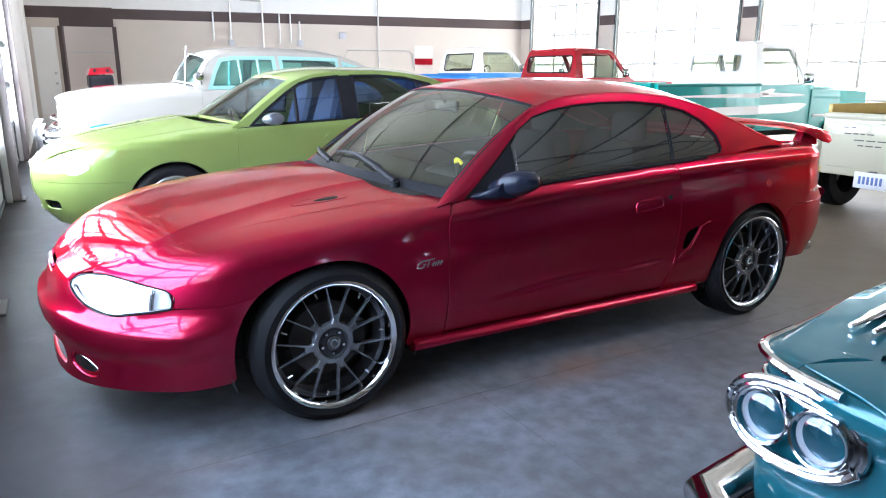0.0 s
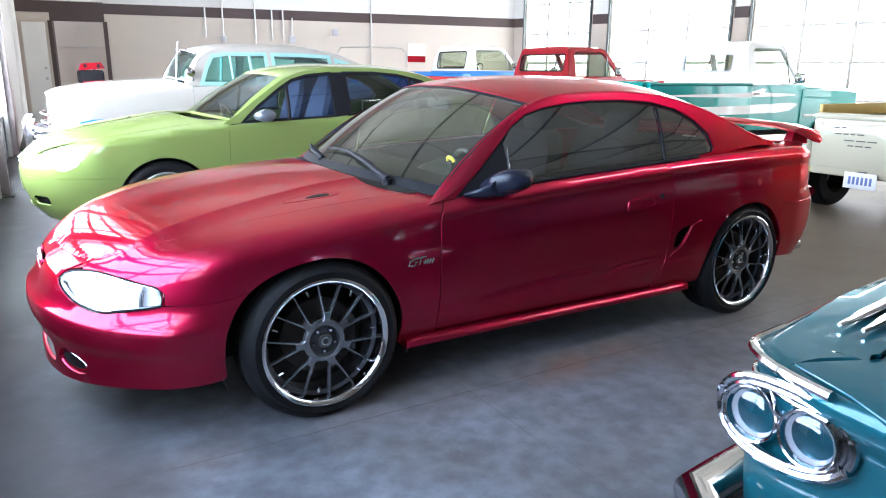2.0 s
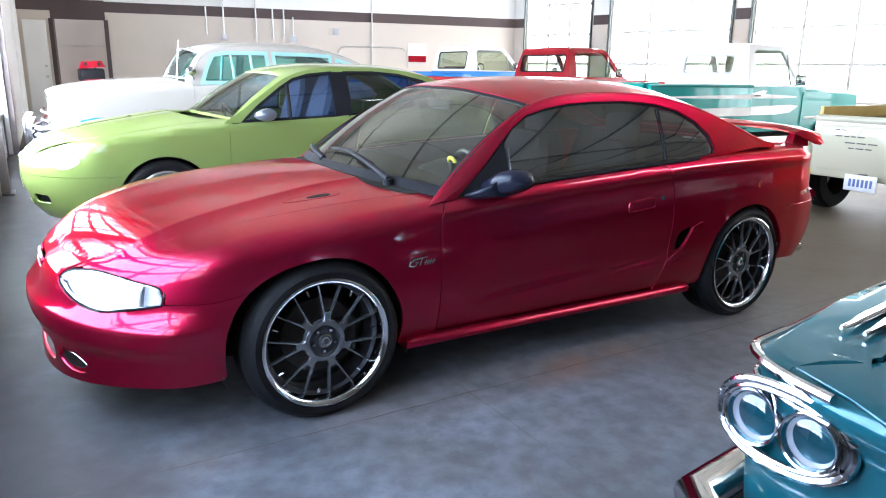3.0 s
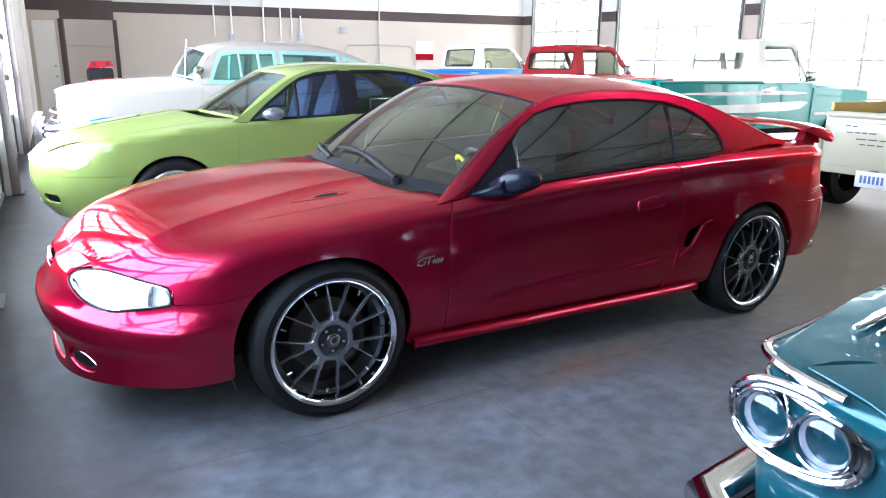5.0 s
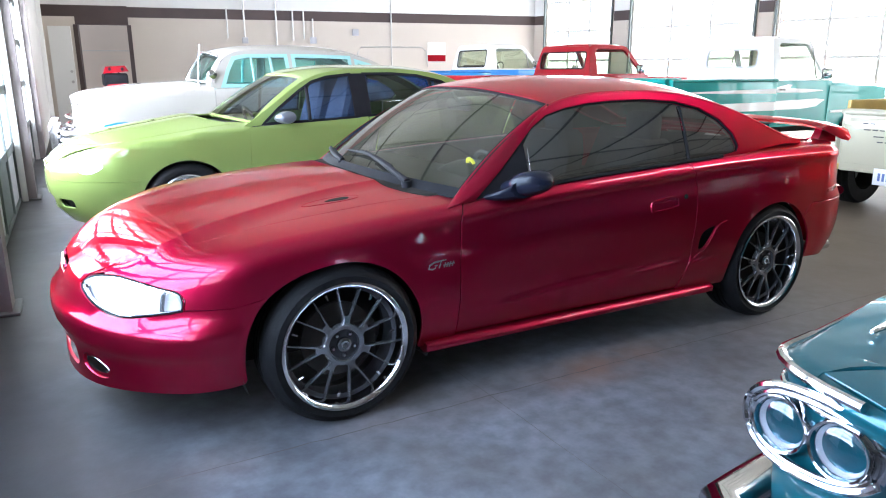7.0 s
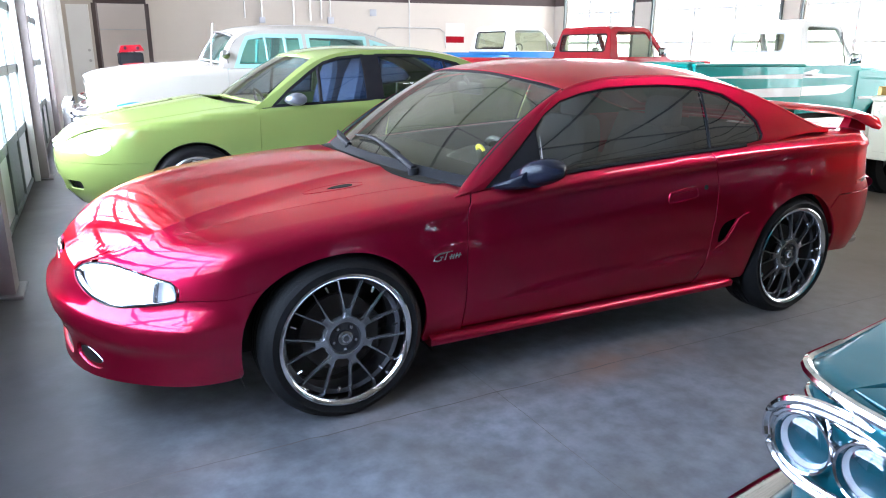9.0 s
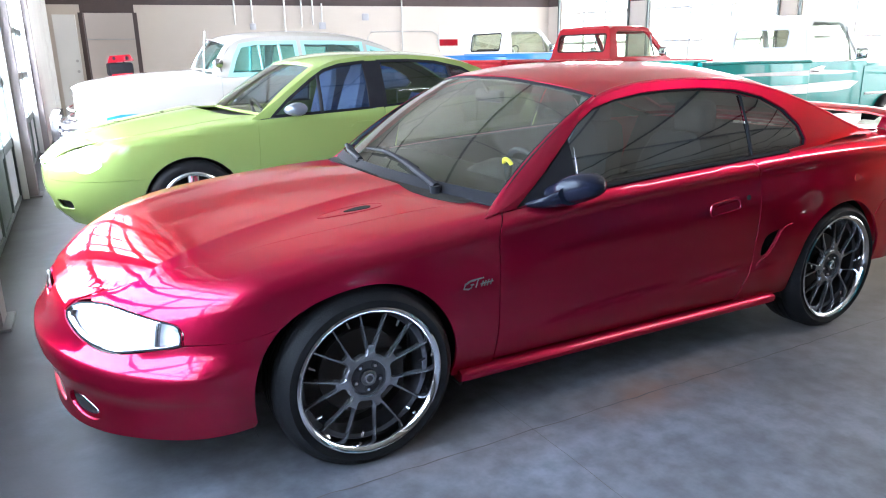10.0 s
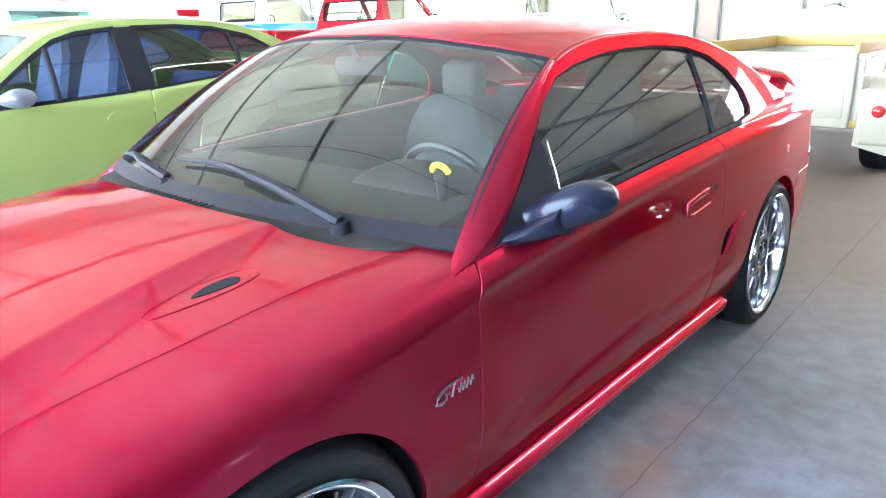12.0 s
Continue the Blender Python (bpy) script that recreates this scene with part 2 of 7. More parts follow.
def floor_material():
    """Worn sealed concrete: cloudy grey, darker traffic stains, fine speckle, patchy sheen."""
    m, n, l, b = tree("sealed_concrete")
    co = n.new("ShaderNodeTexCoord")
    out = []
    for scale, detail in ((0.45, 6), (2.2, 8), (60, 4), (11.0, 6)):
        t = n.new("ShaderNodeTexNoise")
        t.inputs["Scale"].default_value, t.inputs["Detail"].default_value = scale, detail
        l.new(co.outputs["Object"], t.inputs["Vector"])
        out.append(t)
    ramp = n.new("ShaderNodeValToRGB")
    ramp.color_ramp.elements[0].position, ramp.color_ramp.elements[1].position = 0.38, 0.64
    ramp.color_ramp.elements[0].color, ramp.color_ramp.elements[1].color = (0.070, 0.073, 0.083, 1), (0.188, 0.196, 0.222, 1)
    add = n.new("ShaderNodeMath")
    add.operation = "ADD"
    half = n.new("ShaderNodeMath")
    half.operation, half.inputs[1].default_value = "MULTIPLY", 0.5
    l.new(out[0].outputs[0], add.inputs[0])
    l.new(out[1].outputs[0], add.inputs[1])
    l.new(add.outputs[0], half.inputs[0])
    l.new(half.outputs[0], ramp.inputs[0])
    spk = n.new("ShaderNodeMix")
    spk.data_type, spk.blend_type = "RGBA", "MULTIPLY"
    spk.inputs[0].default_value = 0.25
    l.new(ramp.outputs[0], spk.inputs[6])
    l.new(out[2].outputs[0], spk.inputs[7])
    blot, blotr = n.new("ShaderNodeMix"), n.new("ShaderNodeMapRange")
    blotr.inputs[1].default_value, blotr.inputs[2].default_value = 0.35, 0.65
    blotr.inputs[3].default_value, blotr.inputs[4].default_value = 0.66, 1.18
    l.new(out[3].outputs[0], blotr.inputs[0])
    blot.data_type, blot.blend_type = "RGBA", "MULTIPLY"
    blot.inputs[0].default_value = 0.8
    l.new(spk.outputs[2], blot.inputs[6])
    l.new(blotr.outputs[0], blot.inputs[7])
    spk = blot
    # rust washed along the saw cut
    sep = n.new("ShaderNodeSeparateXYZ")
    l.new(co.outputs["Object"], sep.inputs[0])
    wob, dist, band, cover, amount, rust = (n.new("ShaderNodeMath") for _ in range(5)), None, n.new("ShaderNodeMapRange"), n.new("ShaderNodeMapRange"), n.new("ShaderNodeMath"), n.new("ShaderNodeMix")
    shift, dist = list(wob)[:2]
    shift.operation, shift.inputs[1].default_value = "ADD", 0.97
    l.new(sep.outputs[1], shift.inputs[0])
    dist.operation = "ABSOLUTE"
    l.new(shift.outputs[0], dist.inputs[0])
    band.inputs[1].default_value, band.inputs[2].default_value = 0.0, 0.22
    band.inputs[3].default_value, band.inputs[4].default_value = 1.0, 0.0
    l.new(dist.outputs[0], band.inputs[0])
    cover.inputs[1].default_value, cover.inputs[2].default_value = 0.40, 0.58
    l.new(out[1].outputs[0], cover.inputs[0])
    amount.operation = "MULTIPLY"
    # one rusty spill beside the coupe, thin traces along the rest of the cut
    spill, spillr, both = n.new("ShaderNodeVectorMath"), n.new("ShaderNodeMapRange"), n.new("ShaderNodeMath")
    spill.operation, spill.inputs[1].default_value = "DISTANCE", (1.35, -0.95, 0.0)
    l.new(co.outputs["Object"], spill.inputs[0])
    spillr.inputs[1].default_value, spillr.inputs[2].default_value = 0.12, 0.60
    spillr.inputs[3].default_value, spillr.inputs[4].default_value = 1.0, 0.22
    l.new(spill.outputs["Value"], spillr.inputs[0])
    both.operation = "MULTIPLY"
    l.new(band.outputs[0], both.inputs[0])
    l.new(spillr.outputs[0], both.inputs[1])
    l.new(both.outputs[0], amount.inputs[0])
    l.new(cover.outputs[0], amount.inputs[1])
    rust.data_type = "RGBA"
    l.new(amount.outputs[0], rust.inputs[0])
    l.new(spk.outputs[2], rust.inputs[6])
    rust.inputs[7].default_value = (0.175, 0.092, 0.060, 1)
    # brown dirt trodden into broad patches
    dirt, dirtr, dirt_warm_mix = n.new("ShaderNodeTexNoise"), n.new("ShaderNodeMapRange"), n.new("ShaderNodeMix")
    dirt.inputs["Scale"].default_value, dirt.inputs["Detail"].default_value, dirt.inputs["Roughness"].default_value = 0.75, 7, 0.6
    l.new(co.outputs["Object"], dirt.inputs["Vector"])
    dirtr.inputs[1].default_value, dirtr.inputs[2].default_value = 0.46, 0.66
    dirtr.inputs[4].default_value = 0.28
    l.new(dirt.outputs[0], dirtr.inputs[0])
    dirt_warm_mix.data_type = "RGBA"
    # warm east light put into the colour: browner into the aisle before the trucks
    aisle, dirt_warmth = n.new("ShaderNodeMapRange"), n.new("ShaderNodeMath")
    aisle.inputs[1].default_value, aisle.inputs[2].default_value = 1.4, 3.6
    aisle.inputs[3].default_value, aisle.inputs[4].default_value = 0.0, 0.85
    l.new(sep.outputs[0], aisle.inputs[0])
    dirt_warmth.operation = "MAXIMUM"
    l.new(aisle.outputs[0], dirt_warmth.inputs[0])
    l.new(dirtr.outputs[0], dirt_warmth.inputs[1])
    l.new(dirt_warmth.outputs[0], dirt_warm_mix.inputs[0])
    l.new(rust.outputs[2], dirt_warm_mix.inputs[6])
    dirt_warm_mix.inputs[7].default_value = (0.125, 0.094, 0.056, 1)
    # dark brown shade painted along the foot of the roll-up doors, ragged edge
    rag, reach, door_shade = n.new("ShaderNodeMath"), n.new("ShaderNodeMapRange"), n.new("ShaderNodeMix")
    rag.operation, rag.inputs[1].default_value = "MULTIPLY_ADD", 0.9
    l.new(out[1].outputs[0], rag.inputs[0])
    l.new(sep.outputs[0], rag.inputs[2])
    reach.inputs[1].default_value, reach.inputs[2].default_value = -0.55, 0.08
    reach.inputs[3].default_value, reach.inputs[4].default_value = 0.9, 0.0
    l.new(rag.outputs[0], reach.inputs[0])
    door_shade.data_type = "RGBA"
    l.new(reach.outputs[0], door_shade.inputs[0])
    l.new(dirt_warm_mix.outputs[2], door_shade.inputs[6])
    door_shade.inputs[7].default_value = (0.030, 0.026, 0.024, 1)
    l.new(door_shade.outputs[2], b.inputs["Base Color"])
    rr = n.new("ShaderNodeMapRange")
    rr.inputs[3].default_value, rr.inputs[4].default_value = 0.46, 0.78
    l.new(out[1].outputs[0], rr.inputs[0])
    l.new(rr.outputs[0], b.inputs["Roughness"])
    bp = n.new("ShaderNodeBump")
    bp.inputs["Strength"].default_value, bp.inputs["Distance"].default_value = 0.15, 0.003
    l.new(out[2].outputs[0], bp.inputs["Height"])
    l.new(bp.outputs[0], b.inputs["Normal"])
    return m


CONCRETE = floor_material()
JOINT = surface("floor_joint_dirt", (0.085, 0.080, 0.080), 0.9, 0.0, (0.11, 0.088, 0.075), 3, 80, 0.3)


def glow(name, colour, strength):
    m, n, l, b = tree(name)
    n.remove(b)
    em = n.new("ShaderNodeEmission")
    em.inputs[0].default_value, em.inputs[1].default_value = rgba(colour), strength
    l.new(em.outputs[0], n["Material Output"].inputs[0])
    return m


HAZE = glow("hazy_daylight", (0.97, 0.98, 1.0), 3.5)
TUBEGLOW = glow("fluorescent_diffuser", (1.0, 0.96, 0.88), 26.0)


# ---------------------------------------------------------------- mesh tools
def link_mesh(name, verts, faces, mat, parent=None, label="", smooth=False, normals=None):
    me = bpy.data.meshes.new(name)
    me.from_pydata([tuple(v) for v in verts], [], faces)
    me.materials.append(mat)
    if smooth:
        me.shade_smooth()
        if normals is not None:
            me.normals_split_custom_set_from_vertices([tuple(v) for v in normals])
    ob = new(name, me)
    if parent is not None:
        ob.parent = parent
    if label:
        ob["label"] = label
    return ob


def part(name, bm, mat, parent=None, label="", smooth=True, sharp=40):
    me = bpy.data.meshes.new(name)
    bmesh.ops.recalc_face_normals(bm, faces=bm.faces)
    if smooth:
        for f in bm.faces:
            f.smooth = True
        for e in bm.edges:
            if len(e.link_faces) == 2 and e.calc_face_angle(0) > radians(sharp):
                e.smooth = False
    bm.to_mesh(me)
    bm.free()
    me.materials.append(mat)
    ob = new(name, me)
    if parent is not None:
        ob.parent = parent
    if label:
        ob["label"] = label
    return ob


def thing(name, label, category, m=None, group=""):
    ob = new(name)
    ob.empty_display_size = 0.1
    if m is not None:
        ob.matrix_world = m
    return tagged(ob, label, category, group)


def add_box(bm, lo, hi, bevel=0.0, seg=2, m=None):
    c = [(a + b) / 2 for a, b in zip(lo, hi)]
    s = [b - a for a, b in zip(lo, hi)]
    got = bmesh.ops.create_cube(bm, size=1.0, matrix=Matrix.LocRotScale(c, None, s))["verts"]
    if bevel:
        es = list({e for v in got for e in v.link_edges})
        r = bmesh.ops.bevel(bm, geom=es, offset=bevel, segments=seg, affect="EDGES", profile=0.5)
        got = list({v for f in r["faces"] for v in f.verts} | {v for v in got if v.is_valid})
    if m is not None:
        bmesh.ops.transform(bm, matrix=m, verts=got)
    return bm


def box(lo, hi, bevel=0.0, seg=2, m=None):
    return add_box(bmesh.new(), lo, hi, bevel, seg, m)


def add_tube(bm, pts, r, seg=8, closed=False, flat=1.0):
    """A round bar along a line of points; r is one radius or one for each point."""
    pts = [Vector(p) for p in pts]
    k = len(pts)
    rs = r if isinstance(r, (list, tuple)) else [r] * k
    rings = []
    for i, p in enumerate(pts):
        a = pts[(i - 1) % k] if closed or i else pts[i]
        b = pts[(i + 1) % k] if closed or i < k - 1 else pts[i]
        d = (b - a).normalized()
        up = Vector((0, 0, 1)) if abs(d.z) < 0.9 else Vector((1, 0, 0))
        s = d.cross(up).normalized()
        u = s.cross(d)
        rings.append([bm.verts.new(p + rs[i] * (math.cos(t) * s + flat * math.sin(t) * u)) for t in (2 * math.pi * j / seg for j in range(seg))])
    for i in range(k if closed else k - 1):
        a, b = rings[i], rings[(i + 1) % k]
        for j in range(seg):
            bm.faces.new((a[j], a[(j + 1) % seg], b[(j + 1) % seg], b[j]))
    if not closed:
        bm.faces.new(rings[0][::-1])
        bm.faces.new(rings[-1])
    return bm


def tube(pts, r, seg=8, closed=False, flat=1.0):
    return add_tube(bmesh.new(), pts, r, seg, closed, flat)


def add_lathe(bm, prof, seg=48, centre=(0, 0, 0)):
    """Turns a profile of (radius, y) round the y axis."""
    rings = []
    for r, y in prof:
        rings.append([bm.verts.new((centre[0] + r * math.cos(t), centre[1] + y, centre[2] + r * math.sin(t))) for t in (2 * math.pi * j / seg for j in range(seg))])
    for a, b in zip(rings, rings[1:]):
        for j in range(seg):
            bm.faces.new((a[j], a[(j + 1) % seg], b[(j + 1) % seg], b[j]))
    return bm


def lathe(prof, seg=48, centre=(0, 0, 0), caps=False):
    bm = add_lathe(bmesh.new(), prof, seg, centre)
    if caps:
        bmesh.ops.holes_fill(bm, edges=[e for e in bm.edges if e.is_boundary])
    return bm


def loft(rings, close=True):
    """Skins equal rings of points, closing the first and the last."""
    bm = bmesh.new()
    rs = [[bm.verts.new(p) for p in r] for r in rings]
    n = len(rs[0])
    for a, b in zip(rs, rs[1:]):
        for j in range(n):
            bm.faces.new((a[j], a[(j + 1) % n], b[(j + 1) % n], b[j]))
    if close:
        bm.faces.new(rs[0][::-1])
        bm.faces.new(rs[-1])
    return bm


def spl(*kn, soft=0.07):
    """A soft curve past (x, value) knots: a monotone cubic, smoothed over about `soft` metres, tabulated."""
    xs = np.array([k[0] for k in kn], float)
    ys = np.array([k[1] for k in kn], float)
    h = np.diff(xs)
    d = np.diff(ys) / h
    m = np.zeros(len(xs))
    m[0], m[-1] = d[0], d[-1]
    for i in range(1, len(xs) - 1):
        if d[i - 1] * d[i] > 0:
            w1, w2 = 2 * h[i] + h[i - 1], h[i] + 2 * h[i - 1]
            m[i] = (w1 + w2) / (w1 / d[i - 1] + w2 / d[i])
    step = soft / 12
    gx = np.arange(xs[0] - 4 * soft, xs[-1] + 4 * soft, step)
    i = np.clip(np.searchsorted(xs, gx) - 1, 0, len(h) - 1)
    t = (gx - xs[i]) / h[i]
    gy = ys[i] * (1 + 2 * t) * (1 - t) ** 2 + m[i] * h[i] * t * (1 - t) ** 2 + ys[i + 1] * t * t * (3 - 2 * t) + m[i + 1] * h[i] * t * t * (t - 1)
    gy = np.where(gx < xs[0], ys[0] + m[0] * (gx - xs[0]), np.where(gx > xs[-1], ys[-1] + m[-1] * (gx - xs[-1]), gy))
    ker = np.exp(-0.5 * (np.arange(-36, 37) / 12) ** 2)
    sm = np.convolve(gy, ker / ker.sum(), "same")
    lo, hi, n0, val = xs[0], xs[-1], gx[0], sm.tolist()

    def at(x):
        x = min(max(x, lo), hi)
        k = (x - n0) / step
        j = int(k)
        k -= j
        return val[j] * (1 - k) + val[j + 1] * k
    return at


def curve(pts, n=6):
    """An open smooth line through 2D points, n steps for each span."""
    out = []
    k = len(pts)
    for i in range(k - 1):
        p0, p1, p2, p3 = pts[max(i - 1, 0)], pts[i], pts[i + 1], pts[min(i + 2, k - 1)]
        for j in range(n):
            t = j / n
            out.append(tuple(0.5 * (2 * b + (c - a) * t + (2 * a - 5 * b + 4 * c - d) * t * t + (3 * b - a - 3 * c + d) * t ** 3) for a, b, c, d in zip(p0, p1, p2, p3)))
    out.append(tuple(pts[-1]))
    return out


def loop(pts, n=6):
    """A closed smooth line through 2D points."""
    k = len(pts)
    out = []
    for i in range(k):
        p0, p1, p2, p3 = (pts[(i + j) % k] for j in (-1, 0, 1, 2))
        for j in range(n):
            t = j / n
            out.append(tuple(0.5 * (2 * b + (c - a) * t + (2 * a - 5 * b + 4 * c - d) * t * t + (3 * b - a - 3 * c + d) * t ** 3) for a, b, c, d in zip(p0, p1, p2, p3)))
    return out


def arc(cx, cy, r, a0, a1, n=18):
    return [(cx + r * math.cos(radians(a0 + (a1 - a0) * i / n)), cy + r * math.sin(radians(a0 + (a1 - a0) * i / n))) for i in range(n + 1)]


def rounded(x0, y0, x1, y1, r, n=5):
    out = []
    for cx, cy, a in ((x1 - r, y1 - r, 0), (x0 + r, y1 - r, 90), (x0 + r, y0 + r, 180), (x1 - r, y0 + r, 270)):
        out += arc(cx, cy, r, a, a + 90, n)
    return out


def area2(poly):
    return sum(a[0] * b[1] - b[0] * a[1] for a, b in zip(poly, poly[1:] + poly[:1])) / 2


def dense(poly, step):
    out = []
    for a, b in zip(poly, poly[1:] + poly[:1]):
        d = math.hypot(b[0] - a[0], b[1] - a[1])
        if d < 1e-5:
            continue
        k = max(1, math.ceil(d / step))
        out += [(a[0] + (b[0] - a[0]) * i / k, a[1] + (b[1] - a[1]) * i / k) for i in range(k)]
    return out


def inset(poly, g):
    """Draws a loop in by g (out where g is negative)."""
    s = 1 if area2(poly) > 0 else -1
    out = []
    n = len(poly)
    for i in range(n):
        a, b, c = poly[i - 1], poly[i], poly[(i + 1) % n]
        e, f = Vector((b[0] - a[0], b[1] - a[1])).normalized(), Vector((c[0] - b[0], c[1] - b[1])).normalized()
        nn = Vector((-e.y - f.y, e.x + f.x))
        k = nn.length
        nn = nn / k if k > 1e-6 else Vector((-e.y, e.x))
        q = s * g / max(0.5, k / 2)
        out.append((b[0] + nn.x * q, b[1] + nn.y * q))
    return out


def inside(poly, x, y):
    hit = False
    for (ax, ay), (bx, by) in zip(poly, poly[1:] + poly[:1]):
        if (ay > y) != (by > y) and x < (bx - ax) * (y - ay) / (by - ay) + ax:
            hit = not hit
    return hit


def fill(outline, step, holes=()):
    """Triangles inside an outline of 2D points and outside its holes."""
    from mathutils.geometry import delaunay_2d_cdt
    loops = [dense(list(p), step) for p in (outline, *holes)]
    pts, edges = [], []
    for lp in loops:
        k = len(pts)
        pts += lp
        edges += [(k + i, k + (i + 1) % len(lp)) for i in range(len(lp))]
    xs, ys = [p[0] for p in loops[0]], [p[1] for p in loops[0]]
    rim = np.array(pts)
    j, y = 0, min(ys) + step * 0.5
    while y < max(ys):
        x = min(xs) + step * (0.5 if j % 2 else 0.0)
        while x < max(xs):
            if inside(loops[0], x, y) and not any(inside(h, x, y) for h in loops[1:]) and np.min((rim[:, 0] - x) ** 2 + (rim[:, 1] - y) ** 2) > (0.45 * step) ** 2:
                pts.append((x, y))
            x += step
        j, y = j + 1, y + step * 0.87
    v, _, f, *_ = delaunay_2d_cdt([Vector(p) for p in pts], edges, [], 0, 1e-6)
    tris = []
    for t in f:
        cx, cy = sum(v[i].x for i in t) / 3, sum(v[i].y for i in t) / 3
        if inside(loops[0], cx, cy) and not any(inside(h, cx, cy) for h in loops[1:]):
            a, b, c = (v[i] for i in t[:3])
            if abs((b - a).cross(c - a)) > 1e-10:
                tris.append(tuple(t) if (b - a).cross(c - a) > 0 else tuple(t[::-1]))
    return [(p.x, p.y) for p in v], tris


def panel(name, outline, f, mat, parent=None, label="", gap=0.002, step=0.05, thick=0.014, holes=(), lift=0.0, flip=1, base=None):
    """A sheet with thickness, cut to an outline and laid on the surface f(u, v); flip -1 lays it on the mirrored side.
    base(u): a line along which the rows of its mesh run."""
    if base:
        outline = [(u, v - base(u)) for u, v in dense(list(outline), step)]
        holes = [[(u, v - base(u)) for u, v in dense(list(h), step)] for h in holes]
        given = f
        f = lambda u, v: given(u, v + base(u))
    if gap:
        outline = inset(dense(list(outline), step), gap)
        holes = [inset(dense(list(h), step), -gap) for h in holes]
    p2, tris = fill(outline, step, holes)
    e = 0.004
    verts, norms = [], []
    for u, v in p2:
        p = Vector(f(u, v))
        n = (Vector(f(u + e, v)) - Vector(f(u - e, v))).cross(Vector(f(u, v + e)) - Vector(f(u, v - e)))
        n = n.normalized() if n.length > 1e-12 else Vector((0, 0, 1))
        verts.append(p + n * lift)
        norms.append(n)
    count = {}
    for t in tris:
        for a, b in ((t[0], t[1]), (t[1], t[2]), (t[2], t[0])):
            count[(a, b)] = 1
    faces = list(tris)
    if thick:
        for a, b in [k for k in count if (k[1], k[0]) not in count]:
            k = len(verts)
            out = (verts[b] - verts[a]).cross(norms[a])
            out = out.normalized() if out.length > 1e-12 else norms[a]
            verts += [verts[a], verts[b], verts[b] - norms[b] * thick, verts[a] - norms[a] * thick]
            norms += [(out + norms[a]).normalized(), (out + norms[b]).normalized(), out, out]
            faces.append((k, k + 3, k + 2, k + 1))
    if flip < 0:
        verts = [Vector((p.x, -p.y, p.z)) for p in verts]
        norms = [Vector((n.x, -n.y, n.z)) for n in norms]
        faces = [t[::-1] for t in faces]
    return link_mesh(name, verts, faces, mat, parent, label, True, norms)


class Shell:
    """The sheet metal of a car below the windows, nose towards -x. side(p, q): p runs along the flank and round the corners to
    the middle of nose and tail, q is the height and, past the shoulder, the way in over the top. top(x, y): bonnet and boot."""

    def __init__(self, width, crease, middle, nose, tail, xa, xb, tuck, shoulder=0.06, power=2.2, round_=0.91, ka=1.22, kb=1.2, extra=None):
        self.width, self.crease, self.middle, self.nose, self.tail = width, crease, middle, nose, tail
        self.xa, self.xb, self.tuck, self.shoulder, self.power, self.round_, self.ka, self.kb, self.extra = xa, xb, tuck, shoulder, power, round_, ka, kb, extra

    def ring(self, p, z):
        s = 1.0
        if p < self.xa - 2 * self.ka:
            p, s = 2 * (self.xa - self.ka) - p, -1.0
        elif p > self.xb + 2 * self.kb:
            p, s = 2 * (self.xb + self.kb) - p, -1.0
        if p < self.xa:
            a = (self.xa - p) / self.ka * math.pi / 2
            x = self.xa - (self.xa - self.nose(z)) * math.sin(a)
            c = math.cos(a)
            return x, self.width(self.xa) * math.copysign(abs(c) ** self.round_, c), c, -math.sin(a)
        if p > self.xb:
            a = (p - self.xb) / self.kb * math.pi / 2
            x = self.xb + (self.tail(z) - self.xb) * math.sin(a)
            c = math.cos(a)
            return x, self.width(self.xb) * math.copysign(abs(c) ** self.round_, c), c, math.sin(a)
        return p, s * self.width(p), s, 0.0

    def top(self, x, y):
        s = self.crease(x) + self.shoulder
        w = self.width(min(max(x, self.xa), self.xb))
        if x < self.xa:
            w *= max(0.0, 1 - ((self.xa - x) / (self.xa - self.nose(s))) ** 2) ** (self.round_ / 2)
        elif x > self.xb:
            w *= max(0.0, 1 - ((x - self.xb) / (self.tail(s) - self.xb)) ** 2) ** (self.round_ / 2)
        w = max(w - 0.045, 0.05)
        z = s + (self.middle(x) - s) * (1 - min(abs(y) / w, 1.15) ** self.power)
        return (x, y, z + (self.extra(x, abs(y)) if self.extra else 0.0))

    def flank(self, p, z):
        x, y, cy, sx = self.ring(p, z)
        d = self.tuck(z - self.crease(x), z, x)
        return x - sx * d * 0.6, -(y - cy * d), z

    def side(self, p, q):
        x = self.ring(p, q)[0]
        s = self.crease(x) + self.shoulder
        if q <= s:
            return self.flank(p, q)
        bx, by, bz = self.flank(p, s)
        _, _, cy, sx = self.ring(p, s)
        d = q - s
        tx, ty = bx - sx * d, by + cy * d
        e = bz - self.top(bx, by)[2]
        return tx, ty, self.top(tx, ty)[2] + e * math.exp(-d / 0.06)


